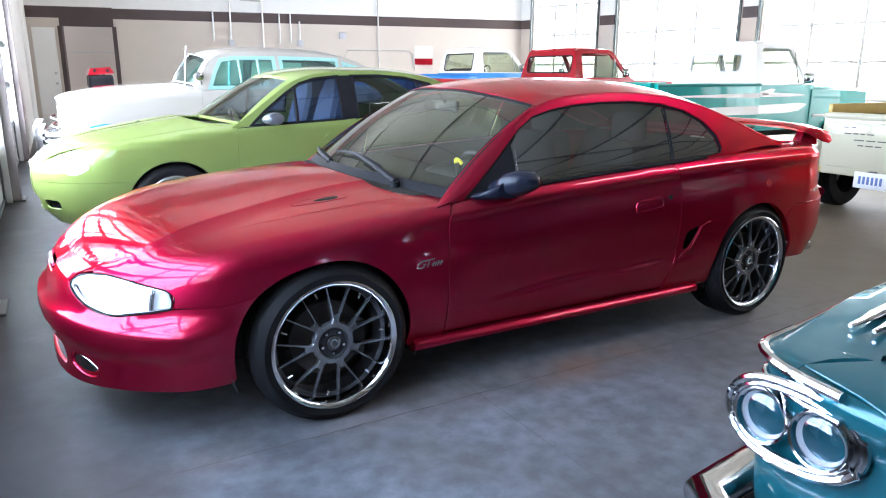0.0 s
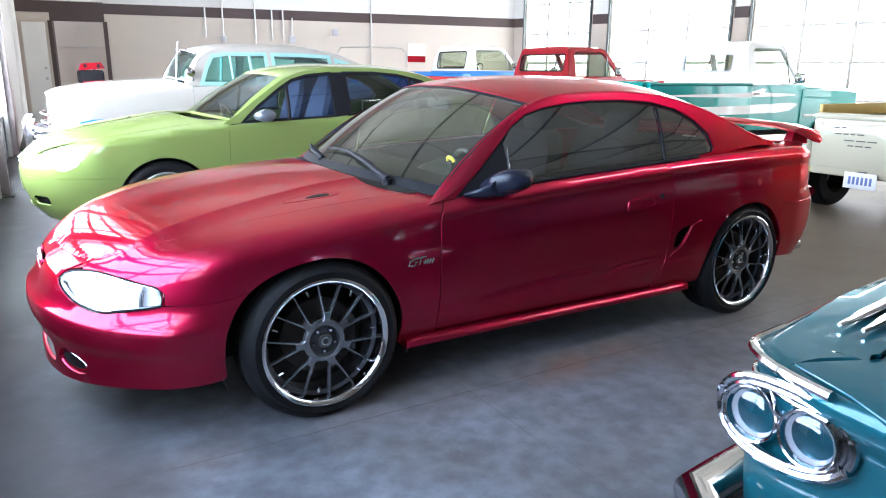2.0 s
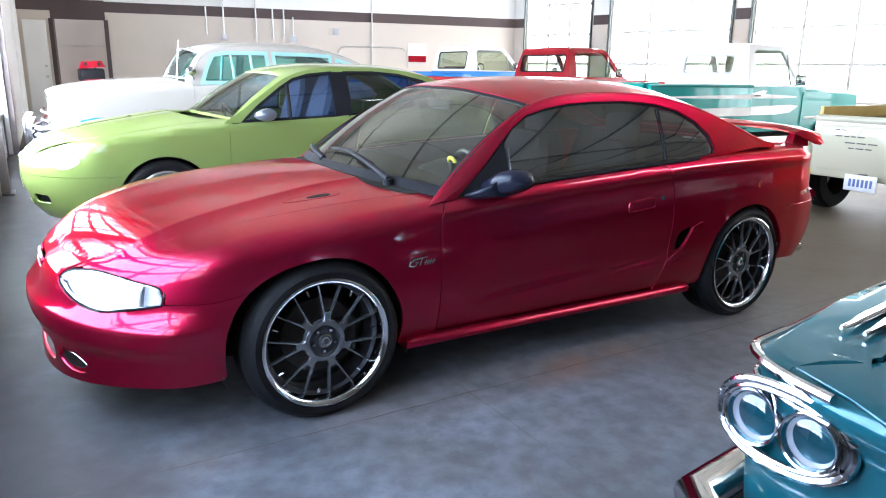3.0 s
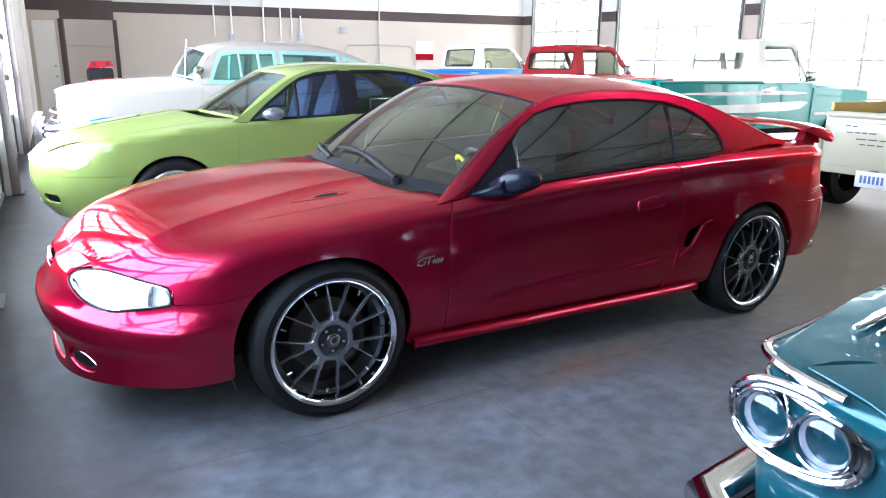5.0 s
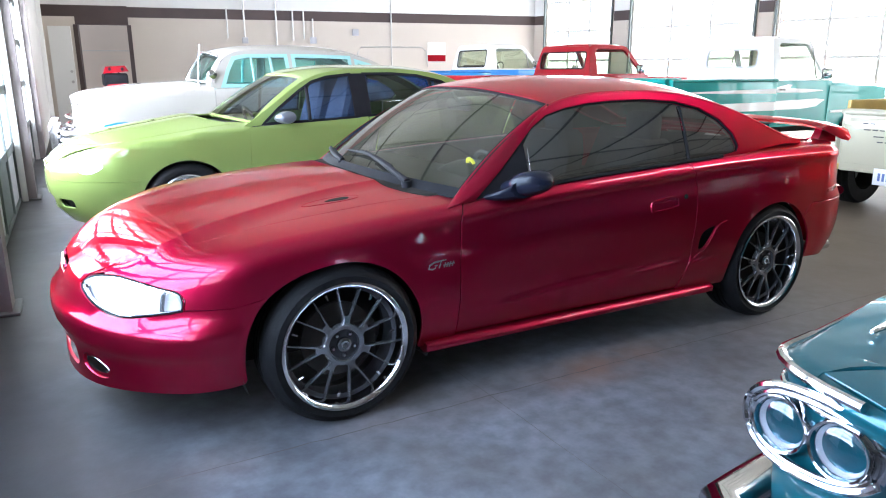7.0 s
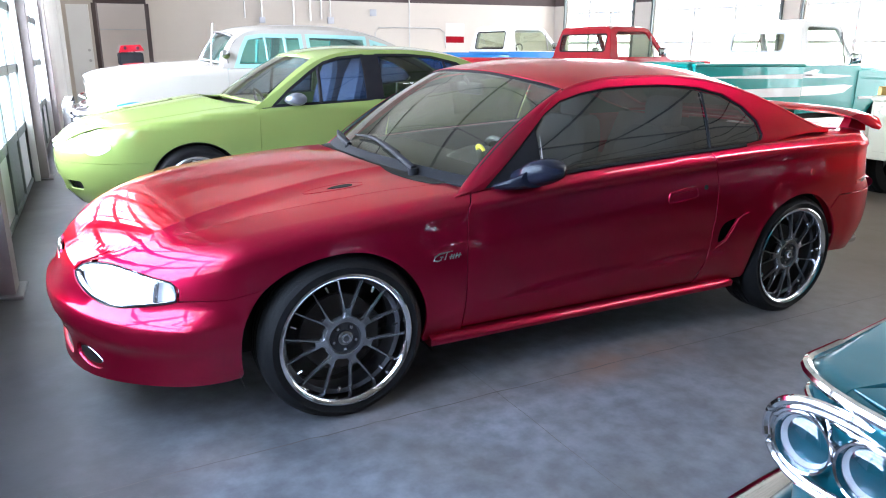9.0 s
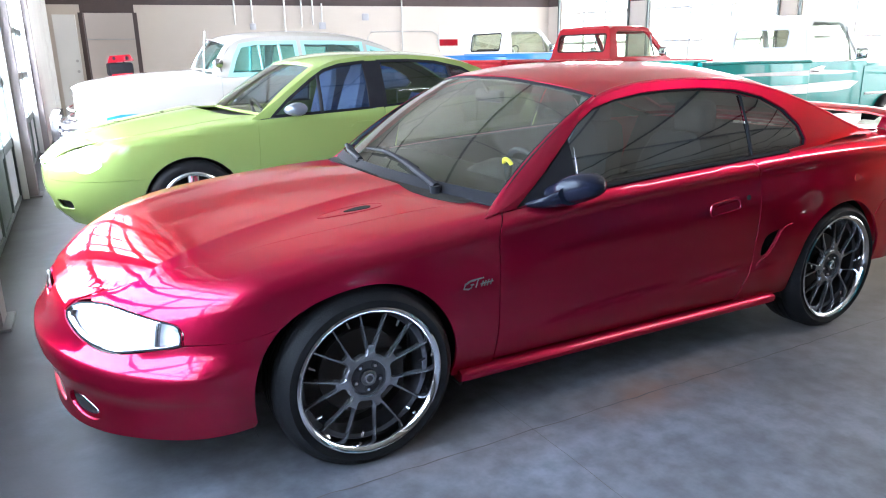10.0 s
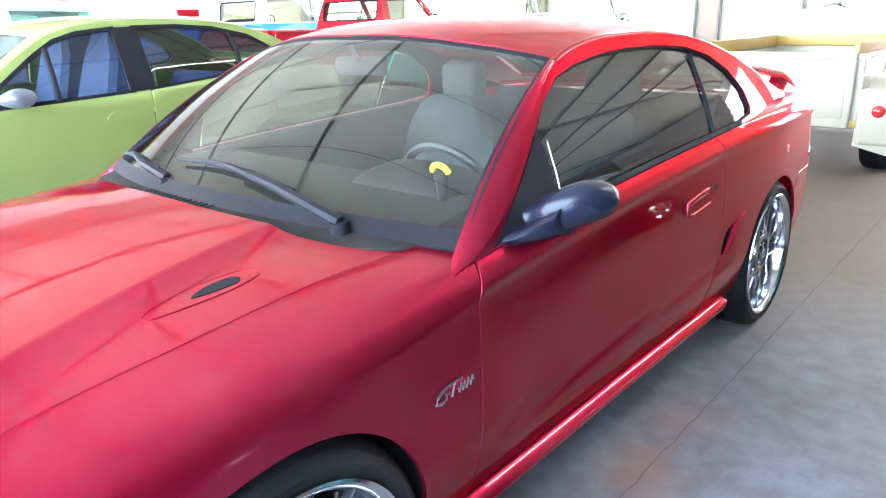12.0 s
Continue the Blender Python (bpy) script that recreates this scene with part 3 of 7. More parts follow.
def wheel(name, parent, x, y, z, r, rim, width, style, side=-1, turn=0.0):
    """A wheel as a part: tyre with tread grooves, rim, spokes, hub and nuts. side -1: its face looks to -y."""
    w = part(name, lathe([(rim * 0.95, 0.0), (rim * 0.93, width * 0.5), (rim * 0.95, width)], 48), DARK, parent)
    h = width
    prof = [(rim - 0.004, 0.004), (rim + 0.012, -0.004), (rim + (r - rim) * 0.45, -0.012), (r - 0.028, -0.004), (r - 0.012, 0.012), (r - 0.004, 0.03)]
    for k in range(4):
        a = 0.045 + (h - 0.09) * k / 4
        b = (h - 0.09) / 4
        prof += [(r, a), (r, a + b * 0.72), (r - 0.007, a + b * 0.76), (r - 0.007, a + b * 0.96)]
    prof += [(r - 0.004, h - 0.03), (r - 0.012, h - 0.012), (r - 0.028, h + 0.004), (rim, h)]
    part("tyre", lathe(prof, 72), RUBBER, w)
    if style == "mesh":
        part("rim_lip", lathe([(rim - 0.001, 0.004), (rim + 0.009, -0.004), (rim + 0.007, -0.011), (rim + 0.001, -0.014), (rim - 0.003, -0.012), (rim - 0.012, -0.005), (rim - 0.015, 0.002), (rim - 0.017, 0.012), (rim - 0.022, 0.046)], 96), CHROME, w, "wide polished alloy rim lip")
        part("rim_barrel", lathe([(rim - 0.022, 0.047), (rim - 0.034, 0.055), (rim - 0.034, 0.12), (rim - 0.026, 0.16)], 72), HUBDARK, w, "dark inner rim barrel")
        part("brake_disc", lathe([(0.05, 0.10), (0.155, 0.10), (0.155, 0.12), (0.05, 0.12)], 40), surface_iron, w)
        bm = bmesh.new()
        add_box(bm, (0.06, 0.075, -0.09), (0.16, 0.14, 0.06), 0.012)
        part("caliper", bm, DARK, w)
        # seven forked spokes: a broad root that splits into two slender arms
        r1, fork = rim - 0.017, 0.106
        for k in range(7):
            a0 = turn + 2 * math.pi * k / 7
            rad, tan = Vector((math.cos(a0), 0, math.sin(a0))), Vector((-math.sin(a0), 0, math.cos(a0)))
            bm = bmesh.new()
            hoop = []
            for rr, hw, dep in ((0.080, 0.0260, 0.026), (0.088, 0.0190, 0.027), (0.097, 0.0165, 0.029), (fork, 0.0165, 0.031), (fork + 0.012, 0.0175, 0.033)):
                q = rad * rr + Vector((0, dep, 0))
                hoop.append([q - tan * hw, q - tan * hw * 0.7 - Vector((0, 0.006, 0)), q + tan * hw * 0.7 - Vector((0, 0.006, 0)), q + tan * hw, q + tan * hw + Vector((0, 0.014, 0)), q - tan * hw + Vector((0, 0.014, 0))])
            runs = [hoop]
            for off in (-0.220, 0.220):
                a1 = a0 + off
                root = rad * (fork - 0.004) + tan * math.copysign(0.0105, off) + Vector((0, 0.032, 0))
                tip = Vector((r1 * math.cos(a1), 0.044, r1 * math.sin(a1)))
                hoop = []
                d = (tip - root).normalized()
                sd = Vector((-d.z, 0, d.x))
                for u, hw in ((0.0, 0.0068), (0.12, 0.0055), (0.4, 0.0042), (0.75, 0.0040), (0.93, 0.0046), (1.0, 0.0062)):
                    q = root.lerp(tip, u)
                    hoop.append([q - sd * hw, q - sd * hw * 0.6 - Vector((0, 0.006, 0)), q + sd * hw * 0.6 - Vector((0, 0.006, 0)), q + sd * hw, q + sd * hw + Vector((0, 0.014, 0)), q - sd * hw + Vector((0, 0.014, 0))])
                runs.append(hoop)
            for hoop in runs:
                rs = [[bm.verts.new(p) for p in r_] for r_ in hoop]
                for a, b in zip(rs, rs[1:]):
                    for j in range(6):
                        bm.faces.new((a[j], a[(j + 1) % 6], b[(j + 1) % 6], b[j]))
                bm.faces.new(rs[0][::-1])
                bm.faces.new(rs[-1])
            part("spoke", bm, GUN, w)
            for a1 in (a0 + math.pi / 7,):
                c = (math.cos(a1) * (rim - 0.036), 0.034, math.sin(a1) * (rim - 0.036))
                part("rim_stud", tube([c, (c[0] * 0.91, 0.026, c[2] * 0.91)], [0.0052, 0.0038], 8), CHROME, w)
        part("hub", lathe([(0.0, 0.034), (0.034, 0.034), (0.038, 0.036), (0.060, 0.036), (0.064, 0.026), (0.066, 0.060), (0.0, 0.075)], 48), HUBDARK, w)
        part("hub_ring", lathe([(0.064, 0.040), (0.065, 0.022), (0.070, 0.019), (0.083, 0.021), (0.088, 0.027), (0.088, 0.050)], 56), GUN, w, "gunmetal ring joining the spokes")
        part("hub_cap", lathe([(0.0, 0.016), (0.022, 0.017), (0.029, 0.022), (0.031, 0.036)], 32), surface_cap, w)
        part("emblem_ring", lathe([(0.012, 0.014), (0.016, 0.012), (0.018, 0.018)], 24), SILVERTXT, w)
        for k in range(5):
            a = turn + 0.4 + 2 * math.pi * k / 5
            part("nut_seat", lathe([(0.0125, 0.0365), (0.0125, 0.0345), (0.0105, 0.0345), (0.0105, 0.040)], 14, (0.047 * math.cos(a), 0, 0.047 * math.sin(a))), RUBBER, w)
            part("wheel_nut", lathe([(0.0, 0.026), (0.006, 0.027), (0.0075, 0.030), (0.0075, 0.04)], 6, (0.047 * math.cos(a), 0, 0.047 * math.sin(a))), CHROME, w)
    elif style == "star":
        part("rim_lip", lathe([(rim + 0.008, -0.004), (rim - 0.004, -0.010), (rim - 0.020, 0.0), (rim - 0.024, 0.05), (rim - 0.03, 0.10)], 56), ALLOY, w)
        for k in range(5):
            a = turn + 2 * math.pi * k / 5
            rings = []
            for t in (0.0, 0.5, 1.0):
                rr, hw = 0.05 + (rim - 0.075) * t, 0.044 - 0.006 * t
                c, s = Vector((math.cos(a), 0, math.sin(a))), Vector((-math.sin(a), 0, math.cos(a)))
                q = c * rr + Vector((0, 0.012 + 0.008 * t, 0))
                rings.append([q - s * hw, q - s * hw * 0.6 - Vector((0, 0.012, 0)), q + s * hw * 0.6 - Vector((0, 0.012, 0)), q + s * hw, q + s * hw + Vector((0, 0.03, 0)), q - s * hw + Vector((0, 0.03, 0))])
            part("spoke", loft(rings), ALLOY, w)
        part("hub", lathe([(0.0, 0.0), (0.03, 0.0), (0.06, 0.006), (0.07, 0.05)], 32), ALLOY, w)
    else:
        part("steel_disc", lathe([(rim + 0.004, -0.002), (rim - 0.02, 0.004), (rim - 0.03, 0.04), (rim * 0.62, 0.03), (rim * 0.55, 0.01), (rim * 0.5, 0.02)], 48), style, w)
        part("hub_cap", lathe([(0.0, -0.012), (rim * 0.3, -0.008), (rim * 0.45, 0.006), (rim * 0.52, 0.022)], 40), CHROME, w)
    w.matrix_local = Matrix.Translation((x, y, z)) @ (Matrix.Rotation(math.pi, 4, "Z") if side > 0 else Matrix.Identity(4))
    return w


surface_iron = surface("cast_iron", (0.035, 0.033, 0.031), 0.5, 0.6, (0.045, 0.032, 0.026), 12, 120, 0.1)
surface_cap = surface("smoked_chrome_cap", (0.30, 0.30, 0.31), 0.2, 1.0, (0.22, 0.22, 0.23), 12, 120, 0.0)


# ---------------------------------------------------------------- the building
ROOF = 5.0
BAND0, BAND1 = 2.74, 3.0


def structure(ob, label, category):
    return tagged(ob, label, category, kind="structure")


def along(p0, p1, s, off=0.0):
    """The point s metres from p0 towards p1, moved off metres to the left of that way."""
    d = Vector((p1[0] - p0[0], p1[1] - p0[1])).normalized()
    return Vector((p0[0], p0[1])) + d * s + Vector((-d.y, d.x)) * off


def run_box(p0, p1, s0, s1, z0, z1, o0, o1, bevel=0.0):
    """A block along the line p0 to p1 between s0 and s1, from o0 to o1 metres off it."""
    d = Vector((p1[0] - p0[0], p1[1] - p0[1], 0)).normalized()
    m = Matrix(((d.x, -d.y, 0, p0[0]), (d.y, d.x, 0, p0[1]), (0, 0, 1, 0), (0, 0, 0, 1)))
    return box((s0, min(o0, o1), z0), (s1, max(o0, o1), z1), bevel, 2, m)


def poly_slab(name, pts, z0, z1, mat):
    bm = bmesh.new()
    a = [bm.verts.new((x, y, z0)) for x, y in pts]
    b = [bm.verts.new((x, y, z1)) for x, y in pts]
    bm.faces.new(a[::-1])
    bm.faces.new(b)
    for i in range(len(pts)):
        j = (i + 1) % len(pts)
        bm.faces.new((a[i], a[j], b[j], b[i]))
    return part(name, bm, mat, smooth=False)


LEFT0, LEFT1 = (-1.63, -12.0), (-0.73, 17.8)
CORNER_L, CORNER_R = (-0.73, 17.8), (12.6, 14.9)
RIGHT0, RIGHT1 = (12.6, 14.9), (20.03, -12.0)

structure(poly_slab("ground", [(-600, -600), (600, -600), (600, 600), (-600, 600)], -0.3, -0.03, OUTSIDE), "pale paving outside the building", "ground")
structure(poly_slab("floor", [(-1.95, -12.3), (20.4, -12.3), (13.0, 15.3), (-0.9, 18.2)], -0.25, 0.0, CONCRETE), "worn grey sealed concrete garage floor with faint stains", "floor")
structure(poly_slab("ceiling", [(-1.95, -12.3), (20.4, -12.3), (13.0, 15.3), (-0.9, 18.2)], ROOF, ROOF + 0.2, CEILING), "plain insulated garage ceiling between dark steel beams", "ceiling")

# roof steel: deep beams across, lighter purlins along the building
for y in (-9.9, -5.6, -1.3, 3.0, 7.3, 11.6):
    bm = bmesh.new()
    add_box(bm, (-1.4, y - 0.014, ROOF - 0.09), (18.5, y + 0.014, ROOF - 0.08))
    add_box(bm, (-1.4, y - 0.006, ROOF - 0.08), (18.5, y + 0.006, ROOF - 0.02))
    add_box(bm, (-1.4, y - 0.02, ROOF - 0.02), (18.5, y + 0.02, ROOF - 0.002))
    structure(part("roof_beam", bm, STEEL, smooth=False), "dark painted steel roof beam", "beam")
for k in range(9):
    x = 0.2 + 1.5 * k
    structure(part("purlin", box((x - 0.008, -11.9, ROOF - 0.05), (x + 0.008, 14.6, ROOF - 0.003), 0.002), STEEL, smooth=False), "dark steel roof purlin", "beam")


def plain_wall(name, p0, p1, s0, s1, label, base=None, high=None):
    w = structure(part(name, run_box(p0, p1, s0, s1, -0.02, BAND0, 0.0, 0.22), base or TAN, smooth=False), label, "wall")
    part("brown_band", run_box(p0, p1, s0, s1, BAND0, BAND1, -0.012, 0.22), BROWN, w, "dark brown painted band", smooth=False)
    part("upper_wall", run_box(p0, p1, s0, s1, BAND1, ROOF, 0.0, 0.22), high or WALLWHITE, w, smooth=False)
    return w


def sectional_door(name, p0, p1, s0, s1, off, solid, label, top=4.2, rows=7, cols=4, mat=None, wide=0.045):
    """A roll-up door: rails and stiles with glass panes, closed panels in the sections below `solid` and above 3 m."""
    d = structure(new(name), label, "garage door")
    mat = mat or DOORGREY
    h = top / rows
    w = (s1 - s0) / cols
    for r in range(rows + 1):
        z = h * r
        part("rail", run_box(p0, p1, s0, s1, max(0.0, z - wide), min(top, z + wide), off - 0.02, off + 0.03, 0.005), mat, d, smooth=False)
    for c in range(cols + 1):
        s = s0 + w * c
        a, b = max(s0, s - 0.035), min(s1, s + 0.035)
        part("stile", run_box(p0, p1, a, b, 0.03, top - 0.02, off - 0.025, off + 0.025, 0.005), mat, d, smooth=False)
    for r in range(rows):
        for c in range(cols):
            a, b, z0, z1 = s0 + w * c + 0.037, s0 + w * (c + 1) - 0.037, h * r + 0.047, h * (r + 1) - 0.047
            if z1 < solid:
                # every other low panel is pale, standing in for a daylit pane
                g = part("door_panel", run_box(p0, p1, a, b, z0, z1, off - 0.005, off + 0.012, 0.004), PALEGREY if c % 2 and solid < 5 else DOORGREY, d, smooth=False)
            else:
                g = part("pane", run_box(p0, p1, a, b, z0, z1, off, off + 0.006), PANE, d, smooth=False)
                g.visible_shadow = False
    return d


# the wall with roll-up doors before the noses of the parked cars
POSTS = [13.41 - 4.27 * 2 + 4.27 * k for k in range(6)]
structure(part("wall_west", run_box(LEFT0, LEFT1, -0.3, 30.0, 4.25, ROOF, 0.02, 0.24), WALLWHITE, smooth=False), "white painted wall above the roll-up doors", "wall")
edges = [0.0] + [p for p in POSTS] + [27.0]
for k, s in enumerate(POSTS[:5]):
    bm = run_box(LEFT0, LEFT1, s - 0.11, s + 0.11, 0.0, 4.25, 0.0, 0.02)
    p = structure(part("steel_post", bm, POSTGREY, smooth=False), "dark brown steel door post bolted to the floor", "post")
    for o in (-0.10, 0.088):
        part("flange", run_box(LEFT0, LEFT1, s + o, s + o + 0.012, 0.0, 4.25, 0.02, 0.26), POSTGREY, p, smooth=False)
    part("back_flange", run_box(LEFT0, LEFT1, s - 0.13, s + 0.13, 0.0, 4.25, 0.26, 0.28), POSTGREY, p, smooth=False)
    part("base_plate", run_box(LEFT0, LEFT1, s - 0.16, s + 0.16, 0.001, 0.018, -0.04, 0.19, 0.004), STEEL, p, smooth=False)
    for o in (-0.19, 0.16):
        part("door_track", run_box(LEFT0, LEFT1, s + o, s + o + 0.03, 0.0, 4.1, 0.08, 0.14, 0.006), PIPE, p, smooth=False)
for k, (a, b) in enumerate(zip(edges[:6], edges[1:6])):
    # first two bays are unseen and closed to keep daylight off the coupe's flank
    sectional_door("door_%d" % (k + 1), LEFT0, LEFT1, a + 0.13, b - 0.13, 0.17, 0.7 if k > 1 else 9.0, "grey framed roll-up door, clear panes over panels standing in for lit panes" if k > 1 else "unseen grey roll-up door kept closed to block daylight")
    if k < 2:
        continue
    c = along(LEFT0, LEFT1, (a + b) / 2, 0.75)
    t = along(LEFT0, LEFT1, (a + b) / 2, -2.0)
    window_light("daylight", (c.x, c.y, 1.75), (t.x, t.y, 0.75), b - a - 0.1, 2.3, (0, 0, 150.0, 215.0, 390.0)[k] * (b - a) * 3.7 / 4, (0.60, 0.78, 1.0) if k < 3 else (0.88, 0.94, 1.0))
structure(part("wall_west_end", run_box(LEFT0, LEFT1, 22.08, 30.2, 0.0, 4.25, 0.02, 0.24), WALLWHITE, smooth=False), "white wall at the end of the roll-up doors", "wall")

for nm, p0, p1, off in (("backdrop_west", LEFT0, LEFT1, 14.0), ("backdrop_east", RIGHT0, RIGHT1, 14.0)):
    structure(part(nm, run_box(p0, p1, -30, 60, -0.02, 22.0, off, off + 0.1), HAZE, smooth=False), "bright hazy daylight beyond the garage doors", "backdrop")

# the far wall with its doorway
D0, D1, DH = 0.82, 2.08, 2.55
plain_wall("wall_north", CORNER_L, CORNER_R, D1, 13.62, "beige painted block wall with a brown band and white upper part")
w = structure(part("wall_north_left", run_box(CORNER_L, CORNER_R, -0.2, D0, -0.02, BAND0, 0.0, 0.22), TAN, smooth=False), "beige painted wall beside the doorway", "wall")
part("brown_band", run_box(CORNER_L, CORNER_R, -0.2, D1, BAND0, BAND1 + 0.02, -0.012, 0.22), BROWN, w, smooth=False)
part("header", run_box(CORNER_L, CORNER_R, D0, D1, DH, BAND0, -0.008, 0.22), BROWN, w, smooth=False)
part("upper_wall", run_box(CORNER_L, CORNER_R, -0.2, D1, BAND1 + 0.02, ROOF, 0.0, 0.22), WALLWHITE, w, smooth=False)
for nm, a, b in (("door_jamb", D0 - 0.05, D0 + 0.05), ("door_jamb", D1 - 0.04, D1 + 0.06)):
    part(nm, run_box(CORNER_L, CORNER_R, a, b, 0.0, DH, -0.02, 0.24), BROWN, w, smooth=False)
back = structure(part("wall_passage", run_box(CORNER_L, CORNER_R, -0.5, 3.5, 0.0, DH + 0.3, 1.3, 1.45), TAN, smooth=False), "beige wall seen through the doorway", "wall")
part("wall_joint", run_box(CORNER_L, CORNER_R, -0.5, 3.5, 1.92, 1.95, 1.285, 1.30), PIPE, back, smooth=False)
steel_door = structure(part("door_steel", run_box(CORNER_L, CORNER_R, 0.18, 0.70, 0.01, 2.5, -0.05, -0.005, 0.004), WALLWHITE, smooth=False), "pale grey painted steel door with knob and lock", "door")
for z in (1.12, 1.38):
    k = along(CORNER_L, CORNER_R, 0.62, -0.07)
    part("door_knob", tube([(k.x, k.y + 0.04, z), (k.x, k.y - 0.02, z)], 0.035, 10), PIPE, steel_door)
c = along(CORNER_L, CORNER_R, 0.06, -0.30)
col = thing("duct_column", "pale grey round sheet-metal column in the corner", "column", Matrix.Translation((c.x - 0.1, c.y - 0.4, 0)))
part("shaft", tube([(0, 0, 0), (0, 0, 1.3), (0, 0, 2.6), (0, 0, 4.9)], 0.17, 24), WALLWHITE, col)
part("foot_ring", tube([(0, 0, 0.0), (0, 0, 0.25)], 0.20, 24), STEEL, col)

# the wall with bright roll-up doors behind the trucks
RS = [(0.45, 2.65), (3.38, 6.65), (7.26, 10.55), (11.2, 14.5), (15.15, 18.45), (19.1, 22.4)]
last = 0.0
for k, (a, b) in enumerate(RS):
    pier = structure(part("wall_east_pier", run_box(RIGHT0, RIGHT1, last + 0.13 if k else -0.1, a - 0.13, 0.0, BAND0, 0.0, 0.2), TAN, smooth=False), "beige pier between roll-up doors with brown band", "wall")
    part("brown_band", run_box(RIGHT0, RIGHT1, last + 0.13 if k else -0.1, a - 0.13, BAND0, BAND1, -0.012, 0.2), BROWN, pier, smooth=False)
    part("upper_wall", run_box(RIGHT0, RIGHT1, last + 0.13 if k else -0.1, a - 0.13, BAND1, ROOF, 0.0, 0.2), WALLWHITE, pier, smooth=False)
    for s in (last + 0.0, a - 0.13) if k else (a - 0.13,):
        part("jamb", run_box(RIGHT0, RIGHT1, s, s + 0.13, 0.0, 4.4, 0.03, 0.2), TAN, pier, smooth=False)
        part("door_track", run_box(RIGHT0, RIGHT1, s + 0.04, s + 0.09, 0.0, 4.2, -0.05, 0.029, 0.006), DOORGREY, pier, smooth=False)
    sectional_door("door_%d" % (k + 11), RIGHT0, RIGHT1, a, b, 0.12, 0.5, "white lit roll-up door with glass panes in a pale grid", rows=5, cols=3, mat=WALLWHITE, wide=0.03)
    c, t = along(RIGHT0, RIGHT1, (a + b) / 2, 0.8), along(RIGHT0, RIGHT1, (a + b) / 2, -2.0)
    window_light("daylight", (c.x, c.y, 2.2), (t.x, t.y, 1.7), b - a + 0.6, 4.2, (240.0 if k < 4 else 80.0) * (b - a) * 4.2 / 4, (1.0, 0.96, 0.89))
    last = b
structure(part("wall_east_end", run_box(RIGHT0, RIGHT1, 22.4, 28.2, 0.0, ROOF, 0.0, 0.2), TAN, smooth=False), "beige painted wall beyond the last roll-up door", "wall")
structure(part("wall_east_head", run_box(RIGHT0, RIGHT1, 0.3, 22.4, 4.25, ROOF, 0.022, 0.2), WALLWHITE, smooth=False), "white wall above the roll-up doors", "wall")
# unseen end wall, coloured dark so paint and glass reflect little light
plain_wall("wall_south", (20.1, -12.0), (-1.7, -12.0), -0.2, 22.2, "unseen end wall with brown band closing the hall, coloured dark against reflections", DARKEND, DARKEND)

# pipes, boxes and a notice on the far wall
def wall_pipe(pts, r, label):
    q = []
    for s, z in pts:
        c = along(CORNER_L, CORNER_R, s, -0.03)
        q.append((c.x, c.y, z))
    tagged(part("conduit", tube(q, r, 8), PIPE), label, "conduit")


for s, z0, z1 in ((4.55, 2.25, 3.02), (5.0, 2.25, 3.4), (5.85, 2.0, 4.8), (6.3, 2.2, 3.0), (6.6, 2.25, 3.0), (6.85, 2.25, 2.8)):
    wall_pipe([(s, z0), (s, (z0 + z1) / 2), (s, z1)], 0.022, "thin galvanised conduit fixed to the beige wall")
wall_pipe([(5.05, 4.8), (5.05, 3.7), (5.12, 3.45), (5.3, 3.32), (5.8, 3.3)], 0.018, "bent galvanised conduit on the white upper wall")
wall_pipe([(8.1, 1.4), (8.1, 1.9), (8.2, 2.05), (9.0, 2.06), (10.0, 2.06), (10.15, 1.95), (10.2, 1.5)], 0.016, "thin conduit bent round a wall panel")
wall_pipe([(9.1, 0.0), (9.1, 2.4), (9.1, 4.9)], 0.02, "slim vertical conduit on the beige wall")
for s, z, a in ((6.85, 2.22, 0.09), (8.05, 2.45, 0.09), (5.0, 2.2, 0.08)):
    tagged(part("junction_box", run_box(CORNER_L, CORNER_R, s - a, s + a, z - a, z + a, -0.08, -0.001, 0.01), PALEGREY), "small pale electrical box on the wall", "electrical box")
notice = tagged(part("wall_notice", run_box(CORNER_L, CORNER_R, 10.2, 10.75, 1.85, 2.2, -0.02, -0.002), PAPER, smooth=False), "white notice board over a red panel on the wall", "notice")
part("red_panel", run_box(CORNER_L, CORNER_R, 10.2, 10.75, 1.66, 1.84, -0.02, -0.002), TRUCKRED, notice, smooth=False)

# floor joints and stains
def strip(name, x0, y0, x1, y1, w, mat, label, n=40, wob=0.006):
    a, b = Vector((x0, y0)), Vector((x1, y1))
    d = (b - a).normalized()
    o = Vector((-d.y, d.x))
    rnd = random.Random(int(abs(x0 * 31 + y0 * 17) * 10))
    vs, fs = [], []
    for i in range(n + 1):
        p = a + (b - a) * i / n
        k = rnd.uniform(-wob, wob)
        hw = w * rnd.uniform(0.6, 1.3) / 2
        for s in (-hw, hw):
            vs.append((p.x + o.x * (s + k), p.y + o.y * (s + k), 0.004))
        if i:
            fs.append((2 * i - 2, 2 * i, 2 * i + 1, 2 * i - 1))
    ob = link_mesh(name, vs, fs, mat)
    return structure(ob, label, "floor joint")


strip("floor_joint", -1.4, -0.98, 12.0, -0.98, 0.005, JOINT, "rust-stained saw-cut joint in the concrete floor", 200)
strip("floor_joint", 0.62, -9.0, 0.62, 14.0, 0.002, JOINT, "thin saw-cut joint in the concrete floor", 200, 0.003)
strip("floor_joint", 4.9, -9.0, 4.9, 14.0, 0.004, JOINT, "thin saw-cut joint in the concrete floor", 200, 0.003)
